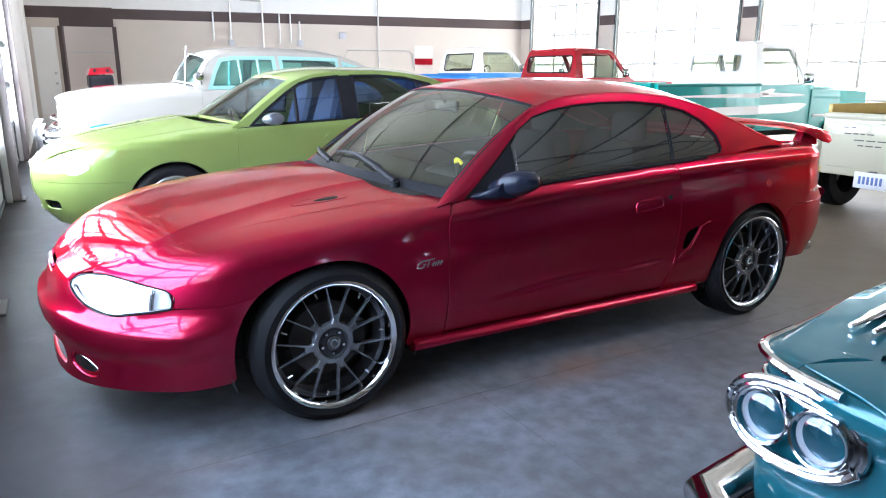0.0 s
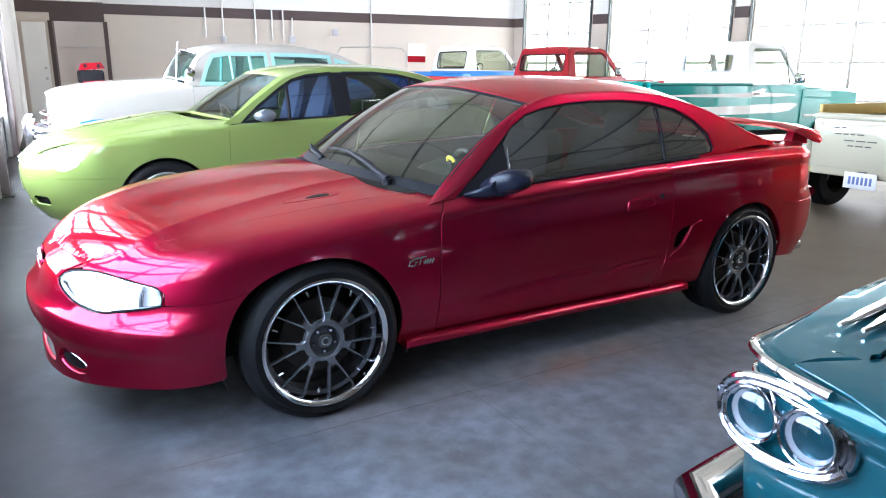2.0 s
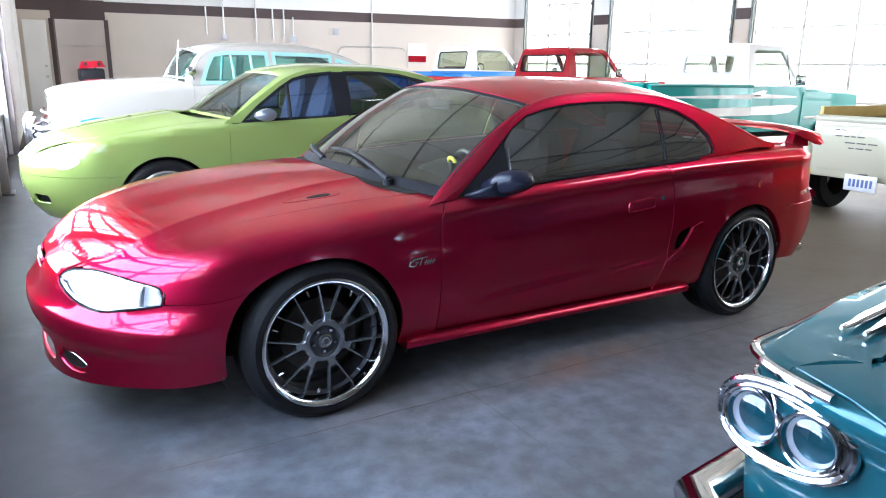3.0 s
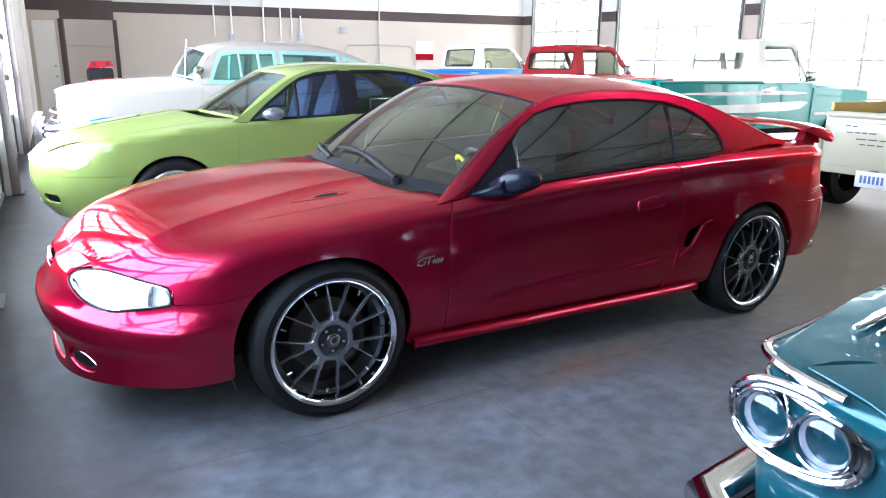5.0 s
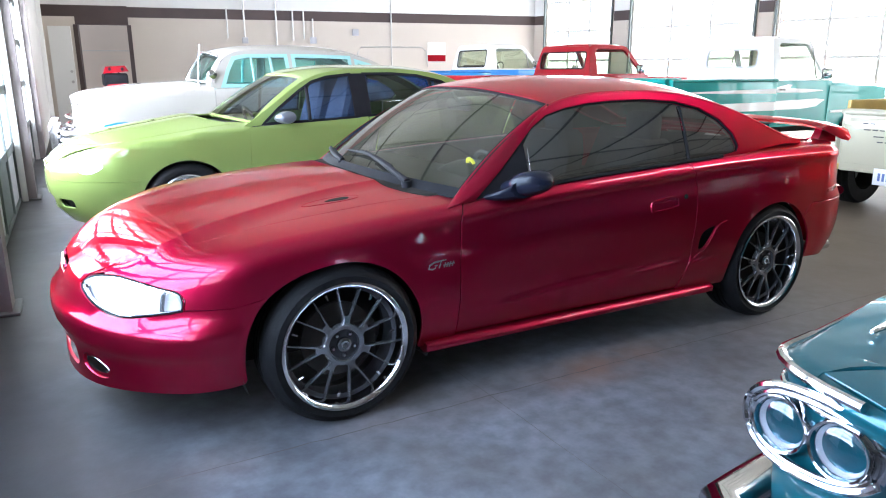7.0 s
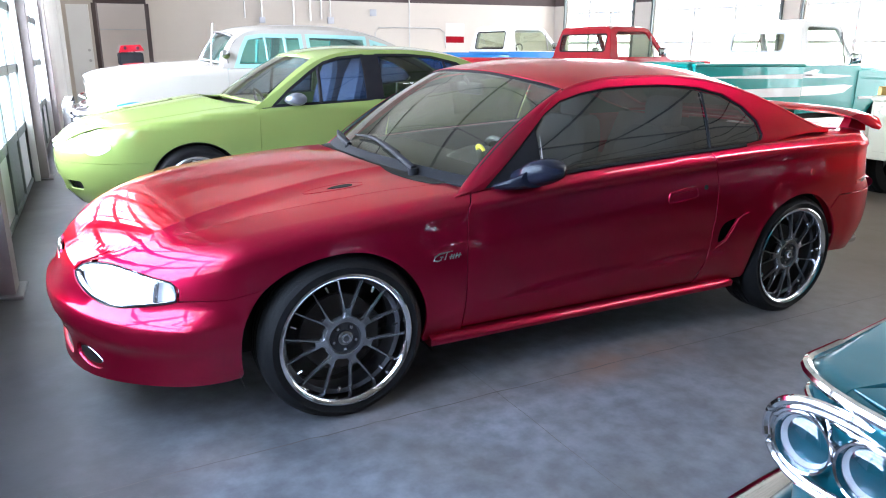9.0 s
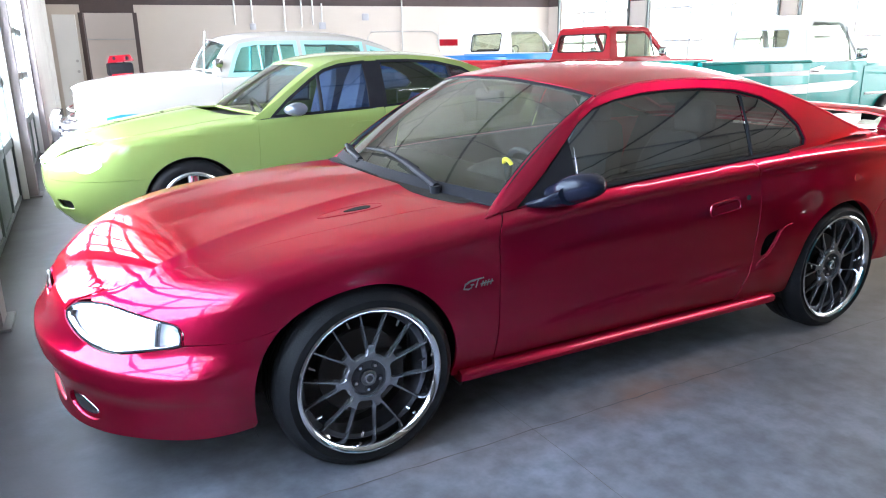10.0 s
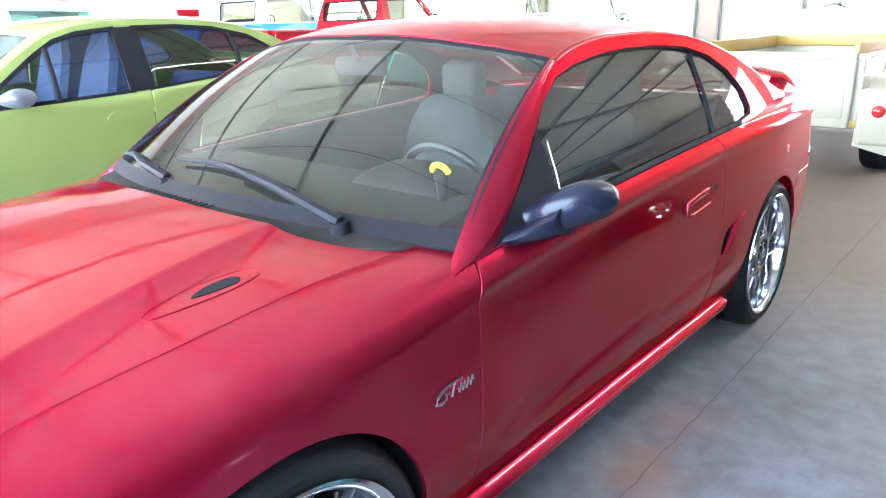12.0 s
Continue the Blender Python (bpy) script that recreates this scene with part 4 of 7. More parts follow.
strip("floor_joint", -1.4, 3.3, 12.0, 3.3, 0.004, JOINT, "thin saw-cut joint in the concrete floor", 200, 0.003)

# rows of strip lights under the roof
for y in (-2.5,):
    for k in range(5):
        x = 5.42 + 2.46 * k
        f = thing("strip_light", "long white fluorescent strip light hung below the roof", "ceiling light", Matrix.Translation((x, y, 4.55)), "strip lights")
        part("housing", loft([[(x, -0.22, 0.02), (x, -0.12, 0.08), (x, 0.12, 0.08), (x, 0.22, 0.02)] for x in (-1.2, 1.2)]), WALLWHITE, f)
        part("diffuser", loft([[(x, -0.10, 0.02), (x, -0.085, -0.02), (x, 0.085, -0.02), (x, 0.10, 0.02)] for x in (-1.17, 1.17)]), TUBEGLOW, f)
        for o in (-0.9, 0.9):
            part("hanger", tube([(o, 0, 0.08), (o, 0, 0.447)], 0.006, 6), STEEL, f)


# ---------------------------------------------------------------- the red coupe
def smooth01(t):
    t = min(max(t, 0.0), 1.0)
    return t * t * (3 - 2 * t)


def red_coupe():
    car = thing("red_coupe", "metallic dark red two-door coupe with mesh alloy wheels", "car")
    width = spl((-0.6, 0.86), (-0.3, 0.885), (0.0, 0.897), (0.45, 0.885), (1.2, 0.886), (1.9, 0.893), (2.57, 0.905), (3.0, 0.885), (3.3, 0.855))
    crease = spl((-0.95, 0.60), (-0.75, 0.635), (-0.58, 0.66), (-0.2, 0.715), (0.15, 0.75), (0.53, 0.785), (1.0, 0.83), (1.7, 0.87), (2.25, 0.895), (2.8, 0.905), (3.3, 0.90), (3.6, 0.88))
    middle = spl((-0.97, 0.60), (-0.92, 0.655), (-0.84, 0.715), (-0.7, 0.770), (-0.55, 0.806), (-0.35, 0.836), (-0.1, 0.868), (0.2, 0.895), (0.5, 0.905), (2.7, 1.0), (3.1, 0.99), (3.5, 0.965), (3.62, 0.93))
    nose = spl((0.12, -0.935), (0.17, -0.965), (0.24, -0.955), (0.32, -0.955), (0.45, -0.975), (0.54, -0.96), (0.60, -0.935), (0.66, -0.895), (0.72, -0.84), soft=0.02)
    tail = spl((0.25, 3.53), (0.40, 3.66), (0.52, 3.71), (0.62, 3.71), (0.68, 3.63), (0.72, 3.575), (0.9, 3.55), (1.0, 3.5), soft=0.02)

    def tuck(h, z, x):
        d = 0.0
        k = smooth01((x - 0.25) / 0.45)
        crown_h = min(max(h + 0.035, 0.0), 0.095)
        round_ = smooth01((x + 0.80) / 0.45)
        d += (1 - k) * round_ * (0.0985 - math.sqrt(0.0985 ** 2 - crown_h ** 2))
        if h > 0:
            d += (1 - round_) * (9.0 * h * h + 0.15 * h)
            d += k * (0.0045 * math.log(1 + math.exp((h - 0.010) / 0.006)) + 3.0 * h * h)
        else:
            d += 0.009 * smooth01(-h / 0.026) * (1 - smooth01((-h - 0.03) / 0.14)) * (0.12 + 0.88 * smooth01((x - 0.05) / 0.6))
        if z < 0.46:
            d += (0.9 * (0.46 - z) ** 2 + 0.05 * (0.46 - z)) * (0.35 + 0.65 * smooth01((x + 0.75) / 0.45))
        front = 1 - smooth01((x + 0.6) / 0.25)
        d += (0.016 * smooth01((0.395 - z) / 0.05) - 0.052 * smooth01((0.522 - z) / 0.055)) * front
        low = 0.375 + 0.035 * smooth01((x - 0.5) / 1.0)
        d += 0.010 * smooth01((z - low) / 0.025) * (1 - smooth01((z - low - 0.10) / 0.25)) * smooth01((x - 0.5) / 0.3) * (1 - smooth01((x - 1.9) / 0.25))
        return d

    def bulge(x, y):
        crest = 0.57 - 0.17 * smooth01((x + 0.74) / 1.2)
        a = 0.018 * smooth01((x + 1.0) / 0.65) * (1 - smooth01((x - 1.0) / 0.5))
        return a * (1 - min(max((y * 0.5 / crest - 0.515) / 0.12, 0.0), 1.0)) ** 2

    sh = Shell(width, crease, middle, nose, tail, -0.30, 3.0, tuck, extra=bulge)
    pc, pr = -1.52, 4.2
    R = 0.347
    HZ = 0.325

    def mir(pts, c):
        return [(2 * c - p, q) for p, q in pts[::-1]]

    lamp_top = curve([(-1.20, 0.590), (-1.165, 0.622), (-1.10, 0.641), (-0.99, 0.652), (-0.861, 0.644), (-0.772, 0.632), (-0.69, 0.620), (-0.664, 0.608)], 4)
    lamp_low = curve([(-0.649, 0.580), (-0.650, 0.556), (-0.665, 0.543), (-0.783, 0.525), (-0.901, 0.510), (-1.022, 0.517), (-1.116, 0.542), (-1.185, 0.570)], 4)
    seam = curve([(0.53, 0.955), (0.30, 0.955), (0.0, 0.935), (-0.3, 0.90), (-0.6, 0.835), (-0.85, 0.745), (-1.02, 0.68)], 6)

    def arch_line(a0_, a1_, n):
        """The front arch: round over the wheel, drawn out towards the bumper."""
        out_ = []
        for i in range(n + 1):
            a_ = a0_ + (a1_ - a0_) * i / n
            r_ = R + 0.062 * smooth01((a_ - 95) / 75)
            out_.append((r_ * math.cos(radians(a_)), HZ + r_ * math.sin(radians(a_))))
        return out_

    arch_f = arch_line(139.5, -12, 30)
    nose_line = [(-1.02, 0.68), (-1.16, 0.665), (-1.35, 0.66), (-1.52, 0.66)]

    # front bumper cover round the whole nose
    left = [(-0.405, 0.255), (-0.412, 0.228)] + curve([(-0.47, 0.224), (-0.8, 0.226), (-1.2, 0.195), (-1.52, 0.185)], 5)
    a0 = arch_line(191, 139.5, 10)
    upper = [a0[-1], (-0.45, 0.552), (-0.643, 0.548)] + lamp_low[2:] + [(-1.21, 0.59), (-1.175, 0.627), (-1.10, 0.660), (-1.02, 0.70), (-1.16, 0.70), (-1.35, 0.70), (-1.52, 0.70)]
    half = a0[::-1] + left[1:]
    outline = upper + mir(upper, pc)[1:] + mir(half, pc) + half[::-1][1:]
    grille = rounded(pc - 0.11, 0.578, pc + 0.11, 0.622, 0.02)
    intake = rounded(pc - 0.27, 0.235, pc + 0.27, 0.33, 0.04)
    fogs = [[(p, q) for p, q in loop([(-1.02, 0.29), (-1.10, 0.325), (-1.18, 0.315), (-1.20, 0.265), (-1.12, 0.24), (-1.04, 0.25)], 4)]]
    fogs.append(mir(fogs[0], pc))
    bumper = panel("front_bumper", outline, sh.side, RED, car, step=0.045, holes=[grille, intake] + fogs)
    panel("grille", inset(grille, -0.02), sh.side, TRIM, bumper, step=0.05, lift=-0.03, thick=0, gap=0)
    panel("intake", inset(intake, -0.02), sh.side, TRIM, bumper, step=0.05, lift=-0.04, thick=0, gap=0)
    for fg in fogs:
        fog = panel("fog_recess", inset(fg, -0.015), sh.side, RED, bumper, "red recess for the fog lamp", step=0.03, lift=-0.018, thick=0, gap=0)
        panel("fog_lamp", inset(fg, 0.016), sh.side, CHROME, fog, "bright oval fog lamp", step=0.02, lift=-0.008, thick=0.01, gap=0)
    for s in (1, -1):
        lip = [(-1.52, 0.63), (-1.25, 0.61), (-1.16, 0.635), (-1.08, 0.655), (-0.95, 0.675), (-0.80, 0.715), (-0.82, 0.775), (-0.95, 0.735), (-1.05, 0.705), (-1.2, 0.69), (-1.52, 0.69)]
        panel("slam_panel", lip, sh.side, RED, bumper, step=0.03, lift=-0.007, thick=0, gap=0, flip=s)
    part("emblem", tube([sh.side(p, 0.600) for p in (pc + 0.08, pc, pc - 0.08)], 0.008, 8), CHROME, bumper)

    # bonnet
    seam3 = [sh.side(p, q) for p, q in seam]
    front3 = [sh.side(p, q) for p, q in nose_line]
    lefty = [(p[0], p[1]) for p in seam3] + [(p[0] + 0.004, p[1]) for p in front3[1:]]
    rear = curve([(0.305, 0.0), (0.31, -0.20), (0.33, -0.36), (0.365, -0.50), (0.40, -0.61), (0.46, -0.70), (lefty[0][0], lefty[0][1])], 6)
    outl = rear[:-1] + lefty
    full = outl + [(x, -y) for x, y in outl[::-1]][1:-1]
    def crest(x):
        return (0.57 - 0.17 * smooth01((x + 0.74) / 1.2)) / 0.5

    # the leading edge of the bonnet is drawn down onto wings and nose
    edge = [(p[0], -abs(p[1]), sh.top(p[0], p[1])[2] - p[2]) for p in (sh.side(a, b) for a, b in curve(seam[-18::3] + nose_line[1:], 5))]

    def skin(x, y):
        px, py, pz = sh.top(x, y)
        near = [(math.hypot(x - a, -abs(y) - b), c) for a, b, c in edge]
        far = min(near)[0]
        if far > 0.4:
            return px, py, pz
        pull = [(math.exp((far - d) / 0.025), c) for d, c in near]
        return px, py, pz - math.exp(-far / 0.06) * sum(w * c for w, c in pull) / sum(w for w, c in pull)

    warped = [(x, y / crest(x)) for x, y in dense(full, 0.02)]
    hoodp = panel("bonnet", warped, lambda x, v: skin(x, v * crest(x)), RED, car, step=0.02, lift=0.0003, gap=0.0)
    for s in (-1, 1):
        hole = loop([(0.045, 0.567), (0.08, 0.550), (0.135, 0.548), (0.158, 0.563), (0.14, 0.581), (0.08, 0.578)], 4)
        vent = [(x, s * y) for x, y in hole]
        drop = [(x, s * y) for x, y in loop([(-0.052, 0.566), (-0.025, 0.550), (0.06, 0.534), (0.15, 0.536), (0.198, 0.556), (0.187, 0.582), (0.11, 0.594), (0.02, 0.588), (-0.036, 0.579)], 5)]
        v = panel("bonnet_vent", drop, sh.top, RED, hoodp, step=0.02, lift=0.0012, thick=0.004, gap=0)
        part("vent_rim", tube([(x, y, sh.top(x, y)[2] + 0.0005) for x, y in drop], 0.0016, 8, True), RED, v)
        panel("vent_mouth", inset(vent, 0.002), sh.top, TRIM, v, step=0.02, lift=0.0030, thick=0.003, gap=0)

    for s in (1, -1):
        # front wing
        out = [(0.519, 0.235), (0.521, 0.5), (0.524, 0.785), (0.554, 0.840), (0.575, 0.955)] + seam + [(-1.10, 0.660)] + lamp_top[9:] + [(-0.643, 0.59), (-0.640, 0.552), (-0.45, 0.552)] + arch_f + [(0.345, 0.235)]
        wing = panel("front_wing", out, sh.side, RED, car, step=0.028, gap=0.0001, flip=s, base=crease)
        # headlamp: a deep bowl behind a clear cover
        lamp = inset(lamp_top + lamp_low, 0.004)
        bowl = panel("headlamp", lamp, sh.side, LAMPWHITE, car, "clear wraparound headlamp with bright reflector", step=0.03, lift=-0.035, thick=0, gap=0, flip=s)
        panel("lamp_bezel", lamp, sh.side, CHROME, bowl, step=0.03, lift=-0.004, thick=0.03, gap=0, holes=[inset(lamp, 0.005)], flip=s)
        panel("lamp_lens", lamp, sh.side, LENS, bowl, step=0.03, lift=0.0, thick=0, gap=0, flip=s).visible_shadow = False
        panel("lamp_seal", inset(lamp, -0.001), sh.side, TRIM, bowl, "thin black rubber lamp seal", step=0.03, lift=0.0015, thick=0.004, gap=0, holes=[inset(lamp, 0.0022)], flip=s)
        panel("lamp_divider", [(-0.752, 0.533), (-0.744, 0.533), (-0.752, 0.618), (-0.760, 0.618)], sh.side, GUN, bowl, step=0.02, lift=-0.010, thick=0.02, gap=0, flip=s)
        panel("amber_marker", loop([(-0.665, 0.565), (-0.70, 0.56), (-0.71, 0.585), (-0.69, 0.60)], 4), sh.side, PALEGREY, bowl, step=0.02, lift=-0.012, thick=0.01, gap=0, flip=s)
        c = sh.side(-0.82, 0.60)
        part("lamp_bulb", lathe([(0.0, 0.0), (0.03, 0.01), (0.045, 0.03)], 20, (c[0] + 0.03, s * (c[1] + 0.05), c[2])), CHROME, bowl)
        # door
        top = [(x, crease(x) + 0.052) for x in (0.56, 0.7, 1.0, 1.3, 1.6, 1.88)]
        door = panel("door", [(0.524, 0.27), (0.526, 0.5), (0.529, 0.785)] + top + [(1.925, 0.80), (1.935, 0.6), (1.92, 0.45), (1.86, 0.27)], sh.side, RED, car, step=0.028, gap=0.0006, thick=0.008, flip=s, base=crease)
        hd = loop([(1.607, 0.715), (1.607, 0.748), (1.63, 0.760), (1.765, 0.775), (1.79, 0.762), (1.797, 0.728), (1.775, 0.712), (1.64, 0.700)], 4)
        h = panel("door_handle", hd, sh.side, RED, door, step=0.02, lift=0.009, thick=0.014, gap=0, holes=[inset(hd, 0.011)], flip=s)
        panel("handle_flap", inset(hd, 0.016), sh.side, RED, h, step=0.02, lift=0.007, thick=0.010, gap=0, flip=s)
        panel("door_lock", arc(1.845, 0.765, 0.012, 0, 345, 12), sh.side, TRIM, door, step=0.01, lift=0.003, thick=0.004, gap=0, flip=s)
        # rear quarter with scoop
        arch_r = arc(2.573, HZ, R, 191, 40, 30)
        qt = [(1.888, crease(1.89) + 0.052), (2.1, crease(2.1) + 0.056), (2.3, crease(2.3) + 0.075), (2.5, 1.02), (2.75, 1.06), (3.0, 1.085), (3.25, 1.09), (3.42, 1.05), (3.50, 0.98), (3.56, 0.925)]
        out = [(1.865, 0.245), (1.924, 0.45), (1.939, 0.6), (1.929, 0.80)] + qt + [(3.50, 0.90), (3.44, 0.82), (3.42, 0.70), (3.40, 0.645), (3.1, 0.64), (2.9, 0.64), (2.83, 0.575)] + arch_r[::-1] + [(2.22, 0.245)]
        scoop = loop([(1.972, 0.482), (1.985, 0.545), (2.02, 0.575), (2.092, 0.590), (2.065, 0.55), (2.02, 0.488), (1.99, 0.472)], 4)
        quarter = panel("rear_quarter", out, sh.side, RED, car, step=0.028, gap=0.0006, thick=0.008, flip=s, holes=[scoop], base=crease)
        panel("side_scoop", inset(scoop, -0.01), sh.side, TRIM, quarter, step=0.02, lift=-0.03, thick=0, gap=0, flip=s)
        panel("scoop_blade", loop([(1.95, 0.425), (2.03, 0.435), (2.10, 0.50), (2.165, 0.605), (2.10, 0.592), (2.065, 0.54), (2.02, 0.478), (1.97, 0.452)], 4), sh.side, RED, quarter, step=0.02, lift=0.007, thick=0.02, gap=0, flip=s)
        panel("fuel_cap", arc(2.62, 0.785, 0.018, 0, 345, 14), sh.side, REDLENS, quarter, step=0.01, lift=0.004, thick=0.005, gap=0, flip=s)
        tl = [(3.445, 0.70), (3.46, 0.82), (3.52, 0.895), (3.60, 0.905), (3.78, 0.90), (3.80, 0.71), (3.6, 0.70)]
        tlamp = panel("tail_lamp", tl, sh.side, REDLENS, car, "red upright tail lamp", step=0.03, lift=0.002, gap=0.004, flip=s)
        for k in range(2):
            p = 3.56 + 0.08 * k
            panel("lamp_bar", [(p, 0.705), (p + 0.012, 0.705), (p + 0.012, 0.898), (p, 0.898)], sh.side, TRIM, tlamp, step=0.03, lift=0.008, thick=0.008, gap=0, flip=s)
        panel("side_marker", [(3.06, 0.685), (3.22, 0.70), (3.22, 0.72), (3.06, 0.705)], sh.side, REDLENS, quarter, step=0.03, lift=0.004, thick=0.006, gap=0, flip=s)
        # skirt below the door
        rings = []
        for x, k in ((0.37, 0.5), (0.40, 1.0), (0.7, 1.0), (1.2, 1.0), (1.7, 1.0), (2.08, 1.0), (2.13, 0.5)):
            y = -width(x) + 0.028
            rings.append([(x, y + 0.06, 0.212), (x, y + 0.014, 0.208), (x, y - 0.009 * k, 0.218), (x, y - 0.014 * k, 0.234), (x, y - 0.006, 0.246), (x, y + 0.022, 0.260), (x, y + 0.06, 0.266)])
        if s < 0:
            rings = [[(a, -b, c) for a, b, c in r] for r in rings]
        part("side_skirt", loft(rings), RED, car)
        # arch liners
        for cx in (0.0, 2.573):
            prof = arc(cx, HZ, R + (0.012 if cx else 0.060), -20, 200, 24)
            vs = [(x, -s * y, max(z, 0.17)) for y in (0.84, 0.50) for x, z in prof]
            n = len(prof)
            fs = [(i, i + 1, n + i + 1, n + i) for i in range(n - 1)] + [tuple(range(n, 2 * n))]
            link_mesh("arch_liner", vs, fs, DARK, car)

    # rear bumper
    tl_low = [(2.84, 0.57), (2.9, 0.634), (3.1, 0.634), (3.40, 0.638), (3.45, 0.69), (3.8, 0.69), (pr, 0.69)]
    a1 = arc(2.573, HZ, R, 44, -10, 10)
    bot = [a1[-1], (2.93, 0.30), (3.1, 0.29), (3.5, 0.27), (pr, 0.27)]
    hl = bot[::-1] + a1[::-1] + tl_low
    panel("rear_bumper", hl + [(2 * pr - p, q) for p, q in hl[::-1]][1:-1], sh.side, RED, car, step=0.05)
    rp = [(3.82, 0.70), (3.82, 0.905), (pr, 0.905), (2 * pr - 3.82, 0.905), (2 * pr - 3.82, 0.70)]
    panel("rear_panel", rp, sh.side, RED, car, step=0.05)
    part("bumper_step", tube([sh.side(p, 0.655) for p in (3.42, 3.6, 3.8, 4.0, 4.2, 4.4, 4.6, 4.8, 4.98)], 0.03, 10), RED, car)
    dk = [(2.86, -0.60), (3.3, -0.66), (3.47, -0.60), (3.52, -0.3), (3.53, 0.0)]
    dk = dk + [(x, -y) for x, y in dk[::-1]][1:]
    panel("boot_lid", dk, sh.top, RED, car, step=0.05, lift=0.002)
    part("exhaust", tube([(3.1, -0.62, 0.25), (3.52, -0.62, 0.26)], 0.035, 14), CHROME, car)
    # wing over the boot
    rings = []
    for y, x0, z0 in ((-0.70, 3.36, 0.985), (-0.67, 3.24, 1.035), (-0.55, 3.20, 1.062), (-0.3, 3.17, 1.075), (0.0, 3.16, 1.08), (0.3, 3.17, 1.075), (0.55, 3.20, 1.062), (0.67, 3.24, 1.035), (0.70, 3.36, 0.985)):
        x1 = 3.52
        rings.append([(x0, y, z0), (x0 + 0.07, y, z0 + 0.016), (x1 - 0.06, y, z0 + 0.0), (x1, y, z0 - 0.018), (x1 - 0.03, y, z0 - 0.034), (x0 + 0.06, y, z0 - 0.022)])
    wing = part("boot_wing", loft(rings), RED, car)
    for s in (-1, 1):
        part("wing_foot", loft([[(3.24, s * 0.60, 0.955), (3.42, s * 0.60, 0.945), (3.42, s * 0.66, 0.945), (3.24, s * 0.66, 0.955)], [(3.29, s * 0.61, 1.05), (3.42, s * 0.61, 1.045), (3.42, s * 0.65, 1.045), (3.29, s * 0.65, 1.05)]]), RED, wing)

    # cabin: side surface, roof, glass
    rail = spl((0.50, 0.83), (0.62, 0.875), (0.85, 1.045), (1.08, 1.215), (1.25, 1.262), (1.45, 1.282), (1.7, 1.285), (1.95, 1.265), (2.2, 1.21), (2.45, 1.125), (2.7, 1.03), (2.9, 0.985), soft=0.05)
    crown = spl((0.95, 1.295), (1.2, 1.338), (1.5, 1.357), (1.75, 1.357), (2.1, 1.33), (2.4, 1.245), (2.7, 1.11), (2.95, 1.0))

    def cab(x, z):
        b = crease(x) + 0.05
        t = max(0.0, (z - b) / 0.40)
        y = width(x) - 0.036 - 0.20 * t ** 1.25 - 0.05 * smooth01((x - 2.0) / 0.9)
        return (x, -y, z)

    def roof(x, y):
        yr = -cab(x, rail(x))[1]
        u = min(abs(y) / yr, 1.05)
        return (x, y, rail(x) + (crown(x) - rail(x)) * (1 - u ** 2.6))

    xs_r = [0.53, 0.58, 0.66, 0.75, 0.85, 0.95, 1.05, 1.15, 1.25, 1.4, 1.55, 1.7, 1.85, 2.0, 2.15, 2.3, 2.45, 2.6, 2.75, 2.85]
    railpts = [(x, rail(x)) for x in xs_r]
    belt = [(x, crease(x) + 0.054) for x in (0.54, 0.8, 1.1, 1.4, 1.7, 2.0, 2.3)] + [(2.5, 0.972), (2.7, 0.985), (2.85, 0.978)]
    dlo = [(0.615, 0.850)] + [(x, rail(x) - 0.014 - 0.026 * smooth01((x - 0.9) / 0.4)) for x in (0.68, 0.76, 0.87, 0.98, 1.08, 1.2, 1.35, 1.5, 1.7, 1.9)] + [(2.05, 1.195), (2.17, 1.135), (2.25, 1.06), (2.272, 0.995), (2.255, 0.968)] + [(x, crease(x) + 0.060) for x in (2.1, 1.9, 1.6, 1.3, 1.0, 0.8)]
    for s in (1, -1):
        fr = panel("side_frame", railpts + belt[::-1], cab, RED, car, gap=0, step=0.04, thick=0.03, holes=[dlo], flip=s)
        panel("pillar_lining", railpts + belt[::-1], cab, DASH, fr, gap=0, step=0.06, lift=-0.036, thick=0, holes=[inset(dlo, 0.003)], flip=s)
        rr = [Vector(cab(x, rail(x))) + Vector((0, 0.011, -0.011)) for x in [1.0 + 0.05 * i for i in range(37)]]
        part("roof_rail", tube([(q.x, s * q.y, q.z) for q in rr], [0.003, 0.009, 0.014] + [0.0165] * 33 + [0.006], 12), RED, fr)
        panel("window_seal", inset(dlo, -0.004), cab, TRIM, fr, gap=0, step=0.04, lift=-0.006, thick=0.01, holes=[inset(dlo, 0.005)], flip=s)
        part("belt_moulding", loft([[(x, s * (cab(x, z)[1] - o), z) for z, o in ((crease(x) + 0.051, 0.003), (crease(x) + 0.055, 0.006), (crease(x) + 0.064, 0.005), (crease(x) + 0.068, 0.001), (crease(x) + 0.060, -0.004))] for x in [0.93 + 0.1 * k for k in range(13)]]), TRIM, fr, "black rubber belt moulding")
        xb = 1.885
        gl = inset(dlo, 0.006)
        door_glass = [p for p in gl if 0.91 < p[0] < xb]
        lowp = [p for p in door_glass if p[1] < crease(p[0]) + 0.10]
        topp = [p for p in door_glass if p[1] >= crease(p[0]) + 0.10]
        dg = [(0.915, crease(0.915) + 0.07), (0.915, rail(0.915) - 0.036)] + topp + [(xb + 0.03, 1.215), (xb - 0.005, crease(xb) + 0.07)] + lowp
        g1 = panel("door_window", dg, cab, SMOKE, fr, gap=0, step=0.06, lift=-0.012, thick=0, flip=s)
        g1.visible_shadow = False
        qg = [p for p in gl if p[0] > xb + 0.03]
